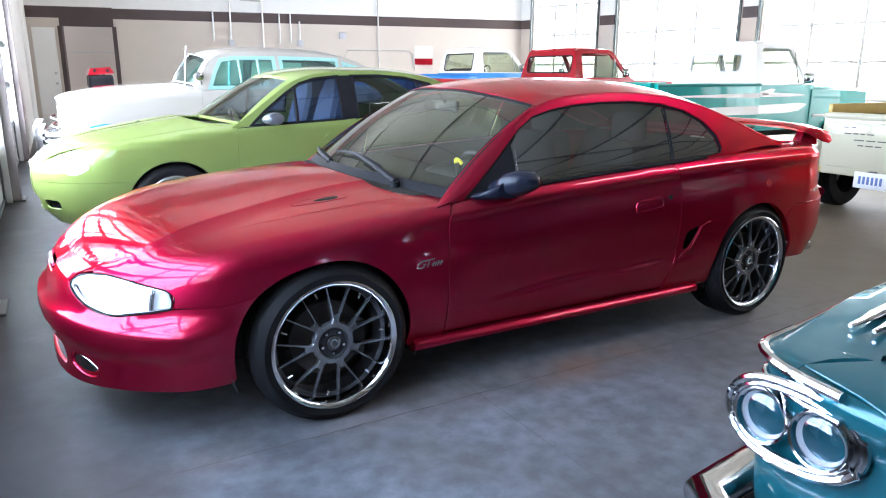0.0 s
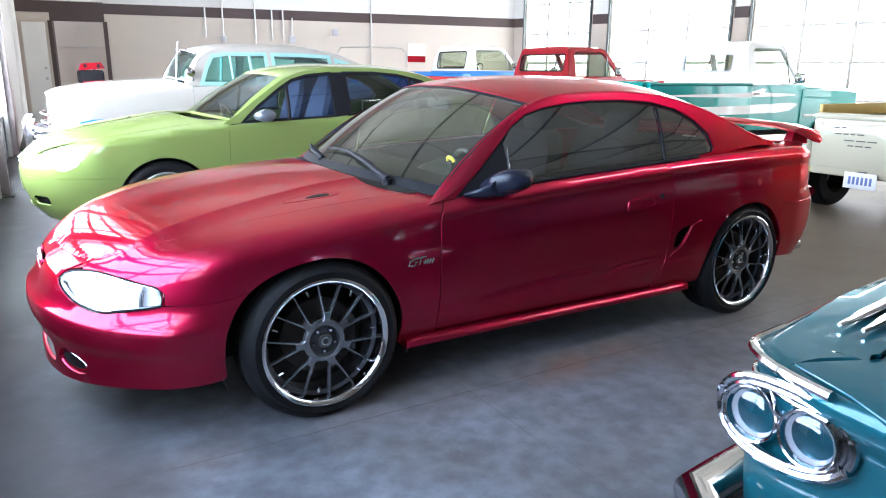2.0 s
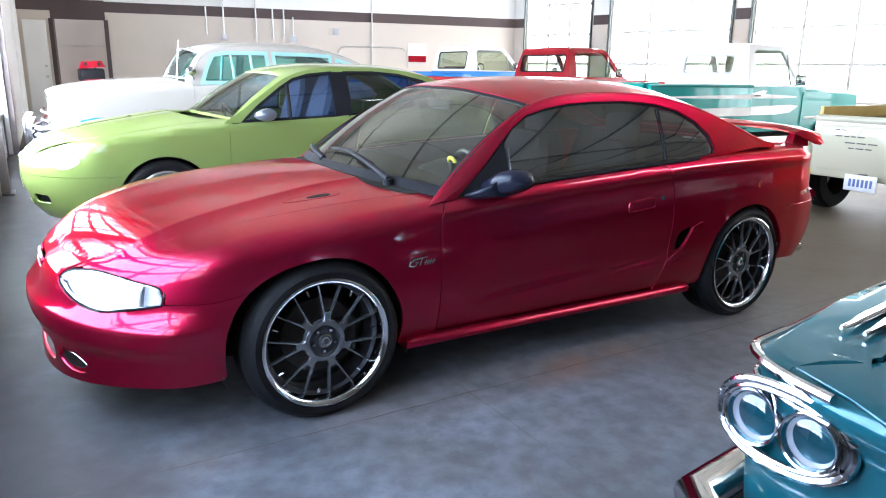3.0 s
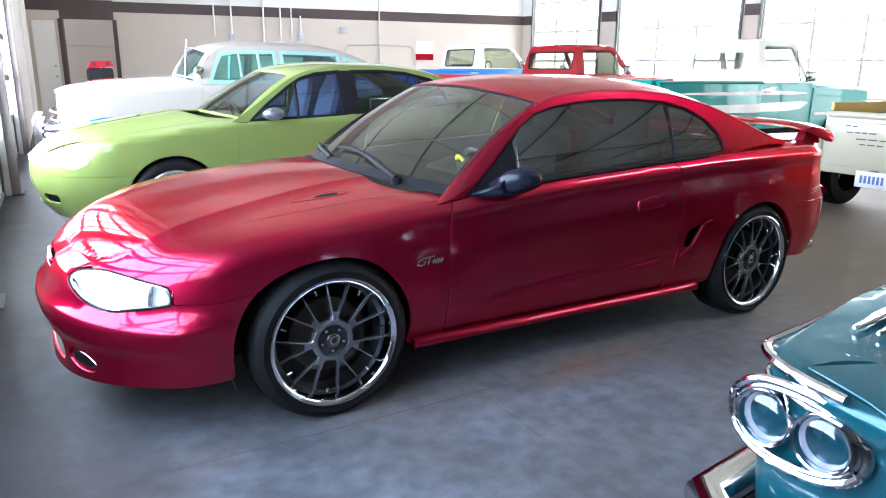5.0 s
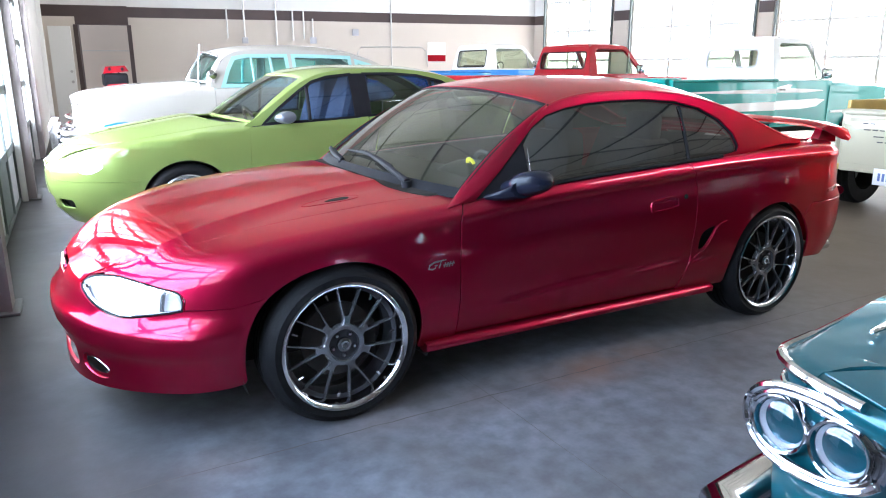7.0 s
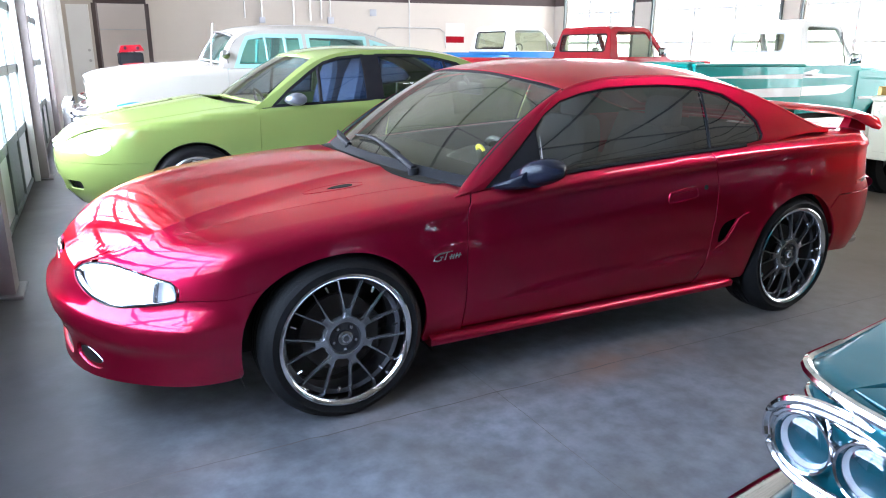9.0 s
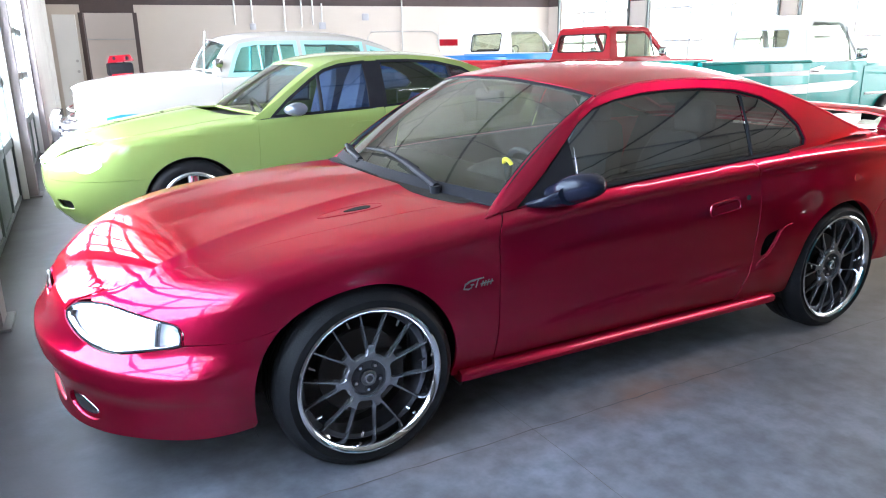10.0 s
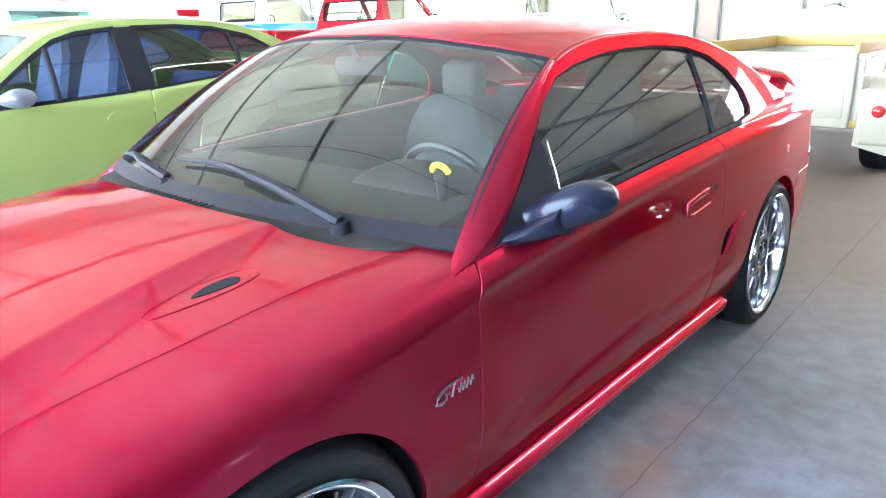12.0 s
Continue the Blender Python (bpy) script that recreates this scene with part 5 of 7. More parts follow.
        g2 = panel("quarter_window", qg + [(xb + 0.02, crease(xb) + 0.072), (xb + 0.045, 1.205)], cab, SMOKE, fr, gap=0, step=0.05, lift=-0.012, thick=0, flip=s)
        g2.visible_shadow = False
        p0, p1 = Vector(cab(xb + 0.005, crease(xb) + 0.06)), Vector(cab(xb + 0.035, 1.205))
        md = (p0 + p1) / 2 + Vector((0, -0.008, 0))
        part("window_divider", tube([(q.x, s * (q.y + 0.006), q.z) for q in (p0, md, p1)], 0.006, 8), TRIM, fr)
        tri = [(0.63, 0.858), (0.905, crease(0.905) + 0.068), (0.915, rail(0.915) - 0.022), (0.78, rail(0.78) - 0.022)]
        panel("mirror_sail", tri, cab, TRIM, fr, gap=0, step=0.05, lift=-0.004, thick=0.01, flip=s)
        q = [Vector(cab(0.905 + 0.02 * k, 0.895 + 0.15 * k)) + Vector((0, -0.004, 0)) for k in (0, 0.5, 1)]
        part("chrome_post", tube([(v.x, s * v.y, v.z) for v in q], 0.0018, 8), ALLOY, fr)
        # door mirror
        rings = []
        for k in range(15):
            t = k / 14
            egg = math.sqrt(max(0.0, 1 - ((t - 0.58) / 0.425) ** 2)) if t > 0.58 else 1 - 0.42 * smooth01((0.58 - t) / 0.5)
            hh, ww, dx = 0.057 * max(egg, 0.05), 0.080 * max(egg, 0.05) + 0.03 * smooth01((0.35 - t) / 0.35), 0.04 * t - 0.02 * smooth01((0.3 - t) / 0.3)
            y = -0.775 - 0.232 * t
            cx, cz = 0.79 + 0.05 * t + dx, 0.868 + 0.058 * smooth01(t / 0.9)
            rings.append([(cx + ww * math.copysign(abs(math.cos(a)) ** 0.8, math.cos(a)), s * y, cz + hh * math.copysign(abs(math.sin(a)) ** 0.8, math.sin(a))) for a in (2 * math.pi * j / 24 for j in range(24))])
        mr = part("door_mirror", loft(rings), MIRRORCAP, car, "satin black door mirror", sharp=60)
        part("mirror_arm", loft([[(x0 + dx * cc, s * y, z0 + dz * ss) for cc, ss in ((math.cos(a), math.sin(a)) for a in (2 * math.pi * j / 16 for j in range(16)))] for x0, dx, y, z0, dz in ((0.735, 0.085, -0.835, 0.855, 0.020), (0.752, 0.082, -0.862, 0.862, 0.024), (0.782, 0.078, -0.895, 0.876, 0.032), (0.815, 0.072, -0.925, 0.893, 0.040))]), MIRRORCAP, mr)
        part("mirror_glass", loft([[(x, s * (-0.915 + 0.062 * math.cos(a)), 0.918 + 0.040 * math.sin(a)) for a in (2 * math.pi * j / 20 for j in range(20))] for x in (0.885, 0.918)]), CHROME, mr)

    hx = spl((0.0, 0.985), (0.35, 1.02), (0.67, 1.115), soft=0.04)
    head = [(hx(abs(y)), y) for y in (-0.66, -0.5, -0.35, -0.2, 0, 0.2, 0.35, 0.5, 0.66)]
    edge_l = [(x, cab(x, rail(x))[1]) for x in (1.10, 1.2, 1.35, 1.5, 1.7, 1.9, 2.1, 2.3, 2.5, 2.7, 2.85)]
    back_l = [(2.90, -0.50), (2.92, -0.25), (2.93, 0.0)]
    outr = head[::-1] + edge_l + back_l + [(x, -y) for x, y in back_l[::-1]][1:] + [(x, -y) for x, y in edge_l[::-1]]
    blite = [(2.28, -0.50), (2.25, -0.25), (2.24, 0), (2.25, 0.25), (2.28, 0.50), (2.76, 0.56), (2.82, 0.3), (2.83, 0.0), (2.82, -0.3), (2.76, -0.56)]
    panel("roof", outr, roof, RED, car, gap=0, step=0.045, thick=0.02, holes=[blite])
    bg = panel("rear_window", blite, roof, DARKGLASS, car, gap=0, step=0.06, lift=-0.004, thick=0)
    bg.visible_shadow = False

    def screen(s, t):
        y = s * (0.818 - 0.133 * t)
        a = abs(s)
        x0, z0 = 0.38 + 0.16 * a ** 2, 0.885 - 0.02 * a ** 2
        x1, z1 = hx(a * 0.665), roof(hx(a * 0.665), a * 0.665)[2] - 0.002
        b = 4 * t * (1 - t)
        return (x0 + (x1 - x0) * t - 0.018 * b, y, z0 + (z1 - z0) * t + 0.022 * b)

    def screen_fn(u, v):
        return screen(-u, v)

    sq = [(-1, 0), (1, 0), (1, 1), (-1, 1)]
    fr = panel("screen_surround", sq, screen_fn, TRIM, car, gap=0, step=0.08, lift=-0.002, thick=0.012, holes=[[(-0.975, 0.075), (0.975, 0.075), (0.975, 0.975), (-0.975, 0.975)]])
    ws = panel("windscreen", [(-0.985, 0.065), (0.985, 0.065), (0.985, 0.985), (-0.985, 0.985)], screen_fn, CLEAR, car, gap=0, step=0.07, lift=-0.004, thick=0)
    ws.visible_shadow = False
    # pillar skins between screen and side frame
    for s in (-1, 1):
        rings = []
        for i in range(-1, 13):
            t = i / 12
            a = Vector(screen(s * 0.985, t))
            x = 0.53 + (1.10 - 0.53) * t
            b = Vector(cab(x, rail(x)))
            b.y = abs(b.y) * s
            up = Vector((-0.35, 0.25 * s, 0.5)).normalized() * 0.010
            rings.append([a] + [a * (1 - f) + b * f + up * 0.55 * math.sin(math.pi * f) ** 0.8 for f in (0.1, 0.25, 0.4, 0.55, 0.7, 0.82, 0.92)] + [b, b - Vector((0, s * 0.03, 0.035)), a - Vector((0, s * 0.0, 0.03))])
        part("windscreen_pillar", loft(rings), RED, car, sharp=60)
    # scuttle and wipers
    fx = [(x, y) for x, y in rear[::-1]] + [(x, -y) for x, y in rear][1:]
    bx = [(0.575, 0.75), (0.50, 0.62), (0.455, 0.4), (0.425, 0.2), (0.42, 0.0), (0.425, -0.2), (0.455, -0.4), (0.50, -0.62), (0.575, -0.75)]
    cowl = panel("scuttle", [(x + 0.004, y) for x, y in fx] + bx, lambda x, y: (x, y, 0.890 - 0.060 * abs(y) ** 2 + 0.10 * (x - 0.40)), COWL, car, gap=0, step=0.04, thick=0.02)
    for k in range(14):
        y = -0.10 + 0.026 * k
        part("vent_slot", box((0.364 + 0.06 * abs(y), y, 0.875), (0.404 + 0.05 * abs(y), y + 0.014, 0.8915 - 0.06 * y * y), 0.002), TRIM, cowl)
    def on_screen(u, t, up):
        e = 0.01
        p = Vector(screen(u, t))
        n = (Vector(screen(u + e, t)) - Vector(screen(u - e, t))).cross(Vector(screen(u, t + e)) - Vector(screen(u, t - e))).normalized()
        return p - n * up

    for base, path, blade in ((Vector((0.448, -0.538, 0.880)), ((-0.60, 0.055), (-0.38, 0.105), (-0.13, 0.155)), ((-0.44, 0.115), (-0.235, 0.152), (-0.004, 0.172), (0.24, 0.155))),
                              (Vector((0.44, 0.22, 0.895)), ((0.32, 0.055), (0.42, 0.085), (0.60, 0.115)), ((0.32, 0.095), (0.5, 0.115), (0.65, 0.12), (0.85, 0.105)))):
        pts = [base + Vector((0, 0, 0.02))] + [on_screen(u, t, 0.036) for u, t in path[1:]]
        arm = part("wiper", tube(pts, [0.017, 0.013, 0.008], 8), TRIM, car, "black wiper arm and blade")
        part("pivot", tube([base - Vector((0, 0, 0.03)), base + Vector((-0.005, 0, 0.024))], 0.022, 12), TRIM, arm)
        part("blade", tube([on_screen(u, t, 0.016) for u, t in blade], [0.005, 0.009, 0.009, 0.005], 6), TRIM, arm)

    # cabin interior
    part("floor_pan", box((0.38, -0.74, 0.19), (2.2, 0.74, 0.25), 0.02), DARK, car)
    part("rear_floor", box((2.2, -0.48, 0.22), (3.4, 0.48, 0.32), 0.02), DARK, car)
    part("engine_tray", box((-0.72, -0.48, 0.20), (0.38, 0.48, 0.30), 0.02), DARK, car)
    part("bulkhead", box((0.40, -0.70, 0.25), (0.46, 0.70, 0.84), 0.02), DARK, car)
    dash = loft([[(x, y, z) for x, z in ((0.50, 0.86), (0.75, 0.895), (0.95, 0.885), (1.0, 0.80), (0.95, 0.62), (0.55, 0.60))] for y in (-0.68, -0.62, 0.0, 0.62, 0.68)])
    part("dashboard", dash, DASH, car)
    part("instrument_hood", loft([[(0.90 - 0.13 * math.cos(a), -0.38 + w, 0.875 + h * math.sin(a)) for a in (math.pi * j / 12 for j in range(13))] for w, h in ((-0.19, 0.02), (-0.17, 0.05), (-0.11, 0.072), (0.0, 0.08), (0.11, 0.072), (0.17, 0.05), (0.19, 0.02))]), DASH, car)
    sw = part("steering_wheel", tube([(1.03 + 0.075 * math.sin(a) * -1, -0.385 + 0.172 * math.cos(a), 0.835 + 0.155 * math.sin(a)) for a in (2 * math.pi * j / 32 for j in range(32))], 0.014, 8, True), MIRRORCAP, car)
    part("wheel_centre", loft([[(1.02 + o, -0.385 + w * math.cos(a), 0.835 + w * 0.8 * math.sin(a)) for a in (2 * math.pi * j / 16 for j in range(16))] for o, w in ((-0.03, 0.07), (0.0, 0.09), (0.02, 0.06))]), DASH, sw)
    for dy in (-0.12, 0.12):
        part("wheel_spoke", tube([(1.02, -0.385, 0.835), (1.03, -0.385 + dy * 1.4, 0.835)], 0.012, 6, flat=2.0), DASH, sw)
    part("column", tube([(0.85, -0.385, 0.78), (1.0, -0.385, 0.83)], 0.04, 10), DASH, sw)

    def seat(y, x=1.45, wide=0.27):
        def sec(cx, cz, hw, d, tilt):
            return [(cx + d * math.sin(tilt) * s2 + 0.0, y + hw * c2, cz) for c2, s2 in ((-1, -0.6), (-0.8, -1), (0, -0.85), (0.8, -1), (1, -0.6), (0.9, 0.8), (0, 1), (-0.9, 0.8))]
        st = part("seat_back", loft([sec(x + 0.42 + 0.26 * (z - 0.45), z, wide * k, 0.10, 1.57) for z, k in ((0.42, 0.85), (0.5, 1.0), (0.7, 1.02), (0.88, 0.92), (0.98, 0.72), (1.01, 0.5))]), CLOTH, car)
        part("seat_cushion", box((x - 0.15, y - wide, 0.30), (x + 0.42, y + wide, 0.47), 0.06, 3), CLOTH, st)
        part("headrest", box((x + 0.53, y - 0.115, 0.985), (x + 0.63, y + 0.115, 1.165), 0.045, 3), CLOTH, st)
        for o in (-0.06, 0.06):
            part("headrest_post", tube([(x + 0.57, y + o, 0.93), (x + 0.58, y + o, 1.02)], 0.007, 6), CHROME, st)

    seat(-0.38)
    seat(0.38)
    part("rear_bench", loft([[(x, y, z) for x, z in ((2.1, 0.45), (2.45, 0.42), (2.7, 0.95), (2.6, 1.0), (2.4, 0.58), (2.1, 0.56))] for y in (-0.6, -0.55, 0.0, 0.55, 0.6)]), CLOTH, car)
    part("parcel_shelf", box((2.6, -0.6, 0.93), (2.95, 0.6, 0.95), 0.005), DASH, car)
    for s in (-1, 1):
        part("door_card", loft([[(x, s * 0.72, 0.35), (x, s * 0.75, 0.35), (x, s * 0.80, crease(x) + 0.02), (x, s * 0.80, crease(x) + 0.062), (x, s * 0.745, crease(x) + 0.062)] for x in (0.62, 0.9, 1.2, 1.5, 1.8, 2.1, 2.3)]), DASH, car)
    part("headliner", panel_mesh_roof(roof), CLOTH, car)
    im = part("rear_view_mirror", box((1.02, -0.12, 1.175), (1.05, 0.12, 1.235), 0.02, 3), DASH, car)
    part("mirror_face", box((1.050, -0.105, 1.183), (1.053, 0.105, 1.228), 0.001), CHROME, im)
    part("mirror_stem", tube([(1.03, 0.0, 1.22), (0.99, 0.0, 1.27)], 0.01, 8), DASH, im)
    ring = [(0.762 - 0.010 * math.sin(a), -0.572 + 0.026 * math.cos(a), 0.968 + 0.020 * math.sin(a)) for a in (math.pi * j / 10 for j in range(11))]
    tag = part("steering_lock", tube(ring, 0.0085, 10), YELLOW, car, "yellow topped steering lock behind the windscreen")
    part("lock_body", tube([(0.766, -0.572, 0.885), (0.764, -0.572, 0.93), (0.762, -0.572, 0.968)], [0.012, 0.016, 0.020], 12), DASH, tag)
    part("lock_tip", tube([(0.768, -0.574, 0.868), (0.766, -0.572, 0.888)], [0.006, 0.010], 10), YELLOW, tag)

    # wheels
    for x in (0.0, 2.573):
        for s in (-1, 1):
            wheel("wheel", car, x, s * 0.885, HZ, 0.331, 0.258 if x == 0.0 else 0.261, 0.225, "mesh", s, 0.42 if x else 0.53)
    # script badge on the wing: a slanted line of small strokes
    def stroke(pts, w):
        q = [Vector(sh.side(p, z)) + Vector((0, -0.004, 0)) for p, z in pts]
        return tube(q, w, 6)
    bd = part("wing_badge", stroke([(0.385, 0.588), (0.366, 0.592), (0.372, 0.607), (0.392, 0.617), (0.415, 0.619)], 0.0035), SILVERTXT, car, "small silver script badge")
    for pts in ([(0.385, 0.588), (0.398, 0.592), (0.402, 0.603)], [(0.395, 0.603), (0.408, 0.603)], [(0.408, 0.619), (0.45, 0.622)], [(0.428, 0.621), (0.416, 0.590)], [(0.440, 0.590), (0.448, 0.610)], [(0.452, 0.590), (0.460, 0.610)], [(0.464, 0.590), (0.472, 0.612)], [(0.478, 0.592), (0.486, 0.612)], [(0.436, 0.600), (0.49, 0.603)]):
        part("badge_stroke", stroke(pts, 0.0024), SILVERTXT, bd)
    return car


def panel_mesh_roof(roof):
    bm = bmesh.new()
    xs = [1.08 + 0.12 * i for i in range(11)]
    ys = [-0.56 + 0.14 * j for j in range(9)]
    g = [[bm.verts.new((x, y, roof(x, y)[2] - 0.03)) for y in ys] for x in xs]
    for i in range(10):
        for j in range(8):
            bm.faces.new((g[i][j], g[i + 1][j], g[i + 1][j + 1], g[i][j + 1]))
    return bm


red_coupe()


# ---------------------------------------------------------------- other parked cars
def car_seat(parent, x, y, z, wide, high, mat, bolster=0.0):
    def sec(cx, cz, hw, d):
        return [(cx + d * s2, y + hw * c2, cz) for c2, s2 in ((-1, -0.6 - bolster), (-0.8, -1 - bolster), (0, -0.85), (0.8, -1 - bolster), (1, -0.6 - bolster), (0.9, 0.8), (0, 1), (-0.9, 0.8))]
    st = part("seat_back", loft([sec(x + 0.42 + 0.26 * (h - 0.05), z + h * high, wide * k, 0.09) for h, k in ((0.05, 0.85), (0.2, 1.0), (0.5, 1.02), (0.75, 0.92), (0.88, 0.6), (1.0, 0.48), (1.03, 0.3))]), mat, parent)
    part("seat_cushion", box((x - 0.12, y - wide, z - 0.12), (x + 0.42, y + wide, z + 0.05), 0.05, 3), mat, st)
    return st


def parked_car(name, label, m, c):
    """A saloon or estate from its curves: wings, doors, bumpers, bonnet, boot, glazed cabin, seats and wheels."""
    car = thing(name, label, "car", m)
    sh = Shell(c["width"], c["crease"], c["middle"], c["nose"], c["tail"], c["xa"], c["xb"], c["tuck"], c.get("shoulder", 0.03), c.get("power", 2.4), c.get("round", 0.85), c.get("ka", 1.2), c.get("kb", 1.2), c.get("extra"))
    pm, lower, roofm, bot = c["paint"], c.get("lower", c["paint"]), c.get("roofpaint", c["paint"]), c.get("bottom", 0.2)
    fx, rx, R, hz = c["front"], c["rear"], c["arch"], c["r"]
    pc, pr = c["xa"] - c.get("ka", 1.2), c["xb"] + c.get("kb", 1.2)
    bz, seams = c["bumper"], c["seams"]
    st = c.get("step", 0.06)

    def mirc(pts, k):
        return [(2 * k - p, q) for p, q in pts[::-1]]

    xn, qn = c["xa"] - c.get("nose_at", 0.6) * c.get("ka", 1.2) / 1.2, bz + c.get("nose_gap", 0.02)
    ang = math.degrees(math.asin(min(0.95, (bz - hz) / R)))
    af = arc(fx, hz, R, 195, 180 - ang, 10)
    half = [(pc, bot), (pc + 0.5, bot), (fx - R - 0.02, bot)] + af + [(fx - R * 0.9 - 0.2, bz), (xn - 0.004, bz), (xn - 0.004, qn + 0.10), (pc + 0.15, qn + 0.07), (pc, qn + 0.06)]
    full = half + mirc(half, pc)[1:-1]
    bump = panel("front_bumper", full, sh.side, lower, car, step=st, gap=c.get("gap", 0.002), holes=c.get("bumper_holes", []))
    for h in c.get("bumper_holes", []):
        panel("air_intake", inset(h, -0.02), sh.side, TRIM, bump, step=st, lift=-0.04, thick=0, gap=0)
    d_in = c.get("wing_in", 0.14)
    ztop = lambda x: c["crease"](x) + c.get("shoulder", 0.03)
    xw = [seams[0] + 0.02, 0.5 * (seams[0] + fx), fx, fx - 0.25, fx - 0.5, c["xa"] - 0.35 * c.get("ka", 1.2) / 1.2, xn]
    seam = [(x, ztop(sh.ring(x, 0.8)[0]) + d_in) for x in xw]
    seam[-1] = (xn, qn + 0.10)
    nl = [seam[-1], (pc + 0.15, qn + 0.04), (pc, qn + 0.03)]
    arch_top = arc(fx, hz, R, 180 - ang, -10, 24)
    for s in (1, -1):
        out = [(seams[0], bot + 0.04), (seams[0] + 0.005, ztop(seams[0]) - 0.02)] + seam + [(seam[-1][0], bz + 0.003), (fx - R - 0.1, bz + 0.003)] + arch_top + [(fx + R, bot + 0.04)]
        wing = panel("front_wing", out, sh.side, pm, car, step=st, gap=c.get("gap", 0.002), flip=s)
        for ln in c.get("wing_things", []):
            panel(ln[0], ln[1], sh.side, ln[2], wing, ln[3], gap=0, step=0.04, lift=ln[4], thick=abs(ln[4]) + 0.004, flip=s)
        for a, b in zip(seams, seams[1:]):
            ts = [(a + 0.005 + (b - a - 0.01) * i / 6, ztop(a + (b - a) * i / 6) - 0.003) for i in range(7)]
            lo = [(b, bot + 0.05), (a, bot + 0.05)]
            if b > rx - R - 0.05:
                lo = [(rx - R * 0.95 - 0.03, hz + 0.25 * R), (rx - R - 0.03, bot + 0.05), (a, bot + 0.05)]
                lo = [(b, hz + R + 0.03), (rx - R * 0.5, hz + R * 0.98), (rx - R * 0.9, hz + R * 0.62)] + lo
            dr = panel("door", ts + lo, sh.side, pm, car, step=st, flip=s)
            if c.get("handle"):
                hx, hzz = b - 0.30, c["crease"](b) + c["handle"]
                hh = panel("door_handle", loop([(hx, hzz - 0.02), (hx + 0.03, hzz + 0.02), (hx + 0.11, hzz + 0.03), (hx + 0.20, hzz + 0.025), (hx + 0.22, hzz), (hx + 0.12, hzz - 0.03)], 4), sh.side, pm, dr, gap=0, step=0.03, lift=0.012, thick=0.016, flip=s)
                panel("handle_cup", arc(hx + 0.11, hzz - 0.005, 0.05, 0, 345, 14), sh.side, pm, hh, gap=0, step=0.03, lift=0.003, thick=0.004, flip=s)
        b = seams[-1]
        ar = arc(rx, hz, R, 190, -10, 26)
        qo = [(b + 0.003, hz + R + 0.035) if b > rx - R - 0.05 else (b + 0.003, bot + 0.05), (b + 0.003, ztop(b) - 0.003)] + [(x, ztop(x) + (0.12 if x > c["deck"] else -0.003)) for x in (0.5 * (b + c["deck"]), c["deck"] - 0.01, c["deck"] + 0.05, c["xb"], c["xb"] + 0.3)] + [(pr - 0.5, bz + 0.25), (pr - 0.5, bz), (rx + R + 0.1, bz)]
        qo += ([(rx + R + 0.03, bot + 0.05)] + ar[::-1])
        if b > rx - R - 0.05:
            qo = qo[:-len(ar)] + [q for q in ar[::-1] if q[0] > rx - R * 0.5]
        panel("rear_quarter", qo, sh.side, pm, car, step=st, flip=s)
        for cx in (fx, rx):
            prof = arc(cx, hz, R + 0.012, -20, 200, 20)
            n = len(prof)
            vs = [(x, -s * y, max(z, bot - 0.02)) for y in (c["width"](cx) - 0.06, 0.45) for x, z in prof]
            link_mesh("arch_liner", vs, [(i, i + 1, n + i + 1, n + i) for i in range(n - 1)] + [tuple(range(n, 2 * n))], DARK, car)
        for x in (fx, rx):
            wheel("wheel", car, x, s * (c["width"](x) - 0.02), hz, hz + 0.003, c["rim"], 0.2, c["style"], s, 0.3)
    rh = [(pr, bot), (pr - 0.5, bot), (rx + R + 0.02, bot + 0.02), (rx + R + 0.1, bz - 0.003), (pr - 0.3, bz - 0.003), (pr, bz - 0.003)]
    panel("rear_bumper", rh + mirc(rh, pr)[1:-1], sh.side, lower, car, step=st)
    rp = [(pr - 0.495, bz), (pr - 0.495, bz + 0.25), (pr - 0.3, ztop(3.4) + 0.02), (pr, ztop(3.4) + 0.03), (pr, bz)]
    panel("tail_panel", rp + [(2 * pr - p, q) for p, q in rp[::-1]][1:-1], sh.side, pm, car, step=st)
    # bonnet
    l3 = [sh.side(p, q) for p, q in seam + nl[1:]]
    ly = [(p[0], p[1]) for p in l3]
    rear = curve([(c["cowl"][0], 0.0), (c["cowl"][0] + 0.02, -0.3), (c["cowl"][1], -0.6), (max(ly[0][0], c["cowl"][1] + 0.02), ly[0][1])], 5)
    out = rear[:-1] + ly
    bonnet = panel("bonnet", out + [(x, -y) for x, y in out[::-1]][1:-1], sh.top, pm, car, step=st, lift=0.003)
    if c.get("deck_end"):
        dk = [(c["deck"] + 0.02, -0.55), (c["deck_end"], -0.6), (c["deck_end"] + 0.03, 0.0)]
        panel("boot_lid", dk + [(x, -y) for x, y in dk[::-1]][1:], sh.top, pm, car, step=0.08)
    # cabin
    rail, crown = c["rail"], c["crown"]

    def cab(x, z):
        b0 = ztop(x)
        t = max(0.0, (z - b0) / 0.45)
        return (x, -(c["width"](x) - c.get("ledge", 0.03) - c["tumble"] * t ** 1.3 - c.get("taper", 0.04) * smooth01((x - 2.0) / 1.2)), z)

    def roof(x, y):
        yr = -cab(x, rail(x))[1]
        return (x, y, rail(x) + (crown(x) - rail(x)) * (1 - min(abs(y) / yr, 1.05) ** c.get("roofpow", 2.6)))

    x0, x1 = c["cab"]
    nn = 22
    rl = [(x0 + (x1 - x0) * i / nn, rail(x0 + (x1 - x0) * i / nn)) for i in range(nn + 1)]
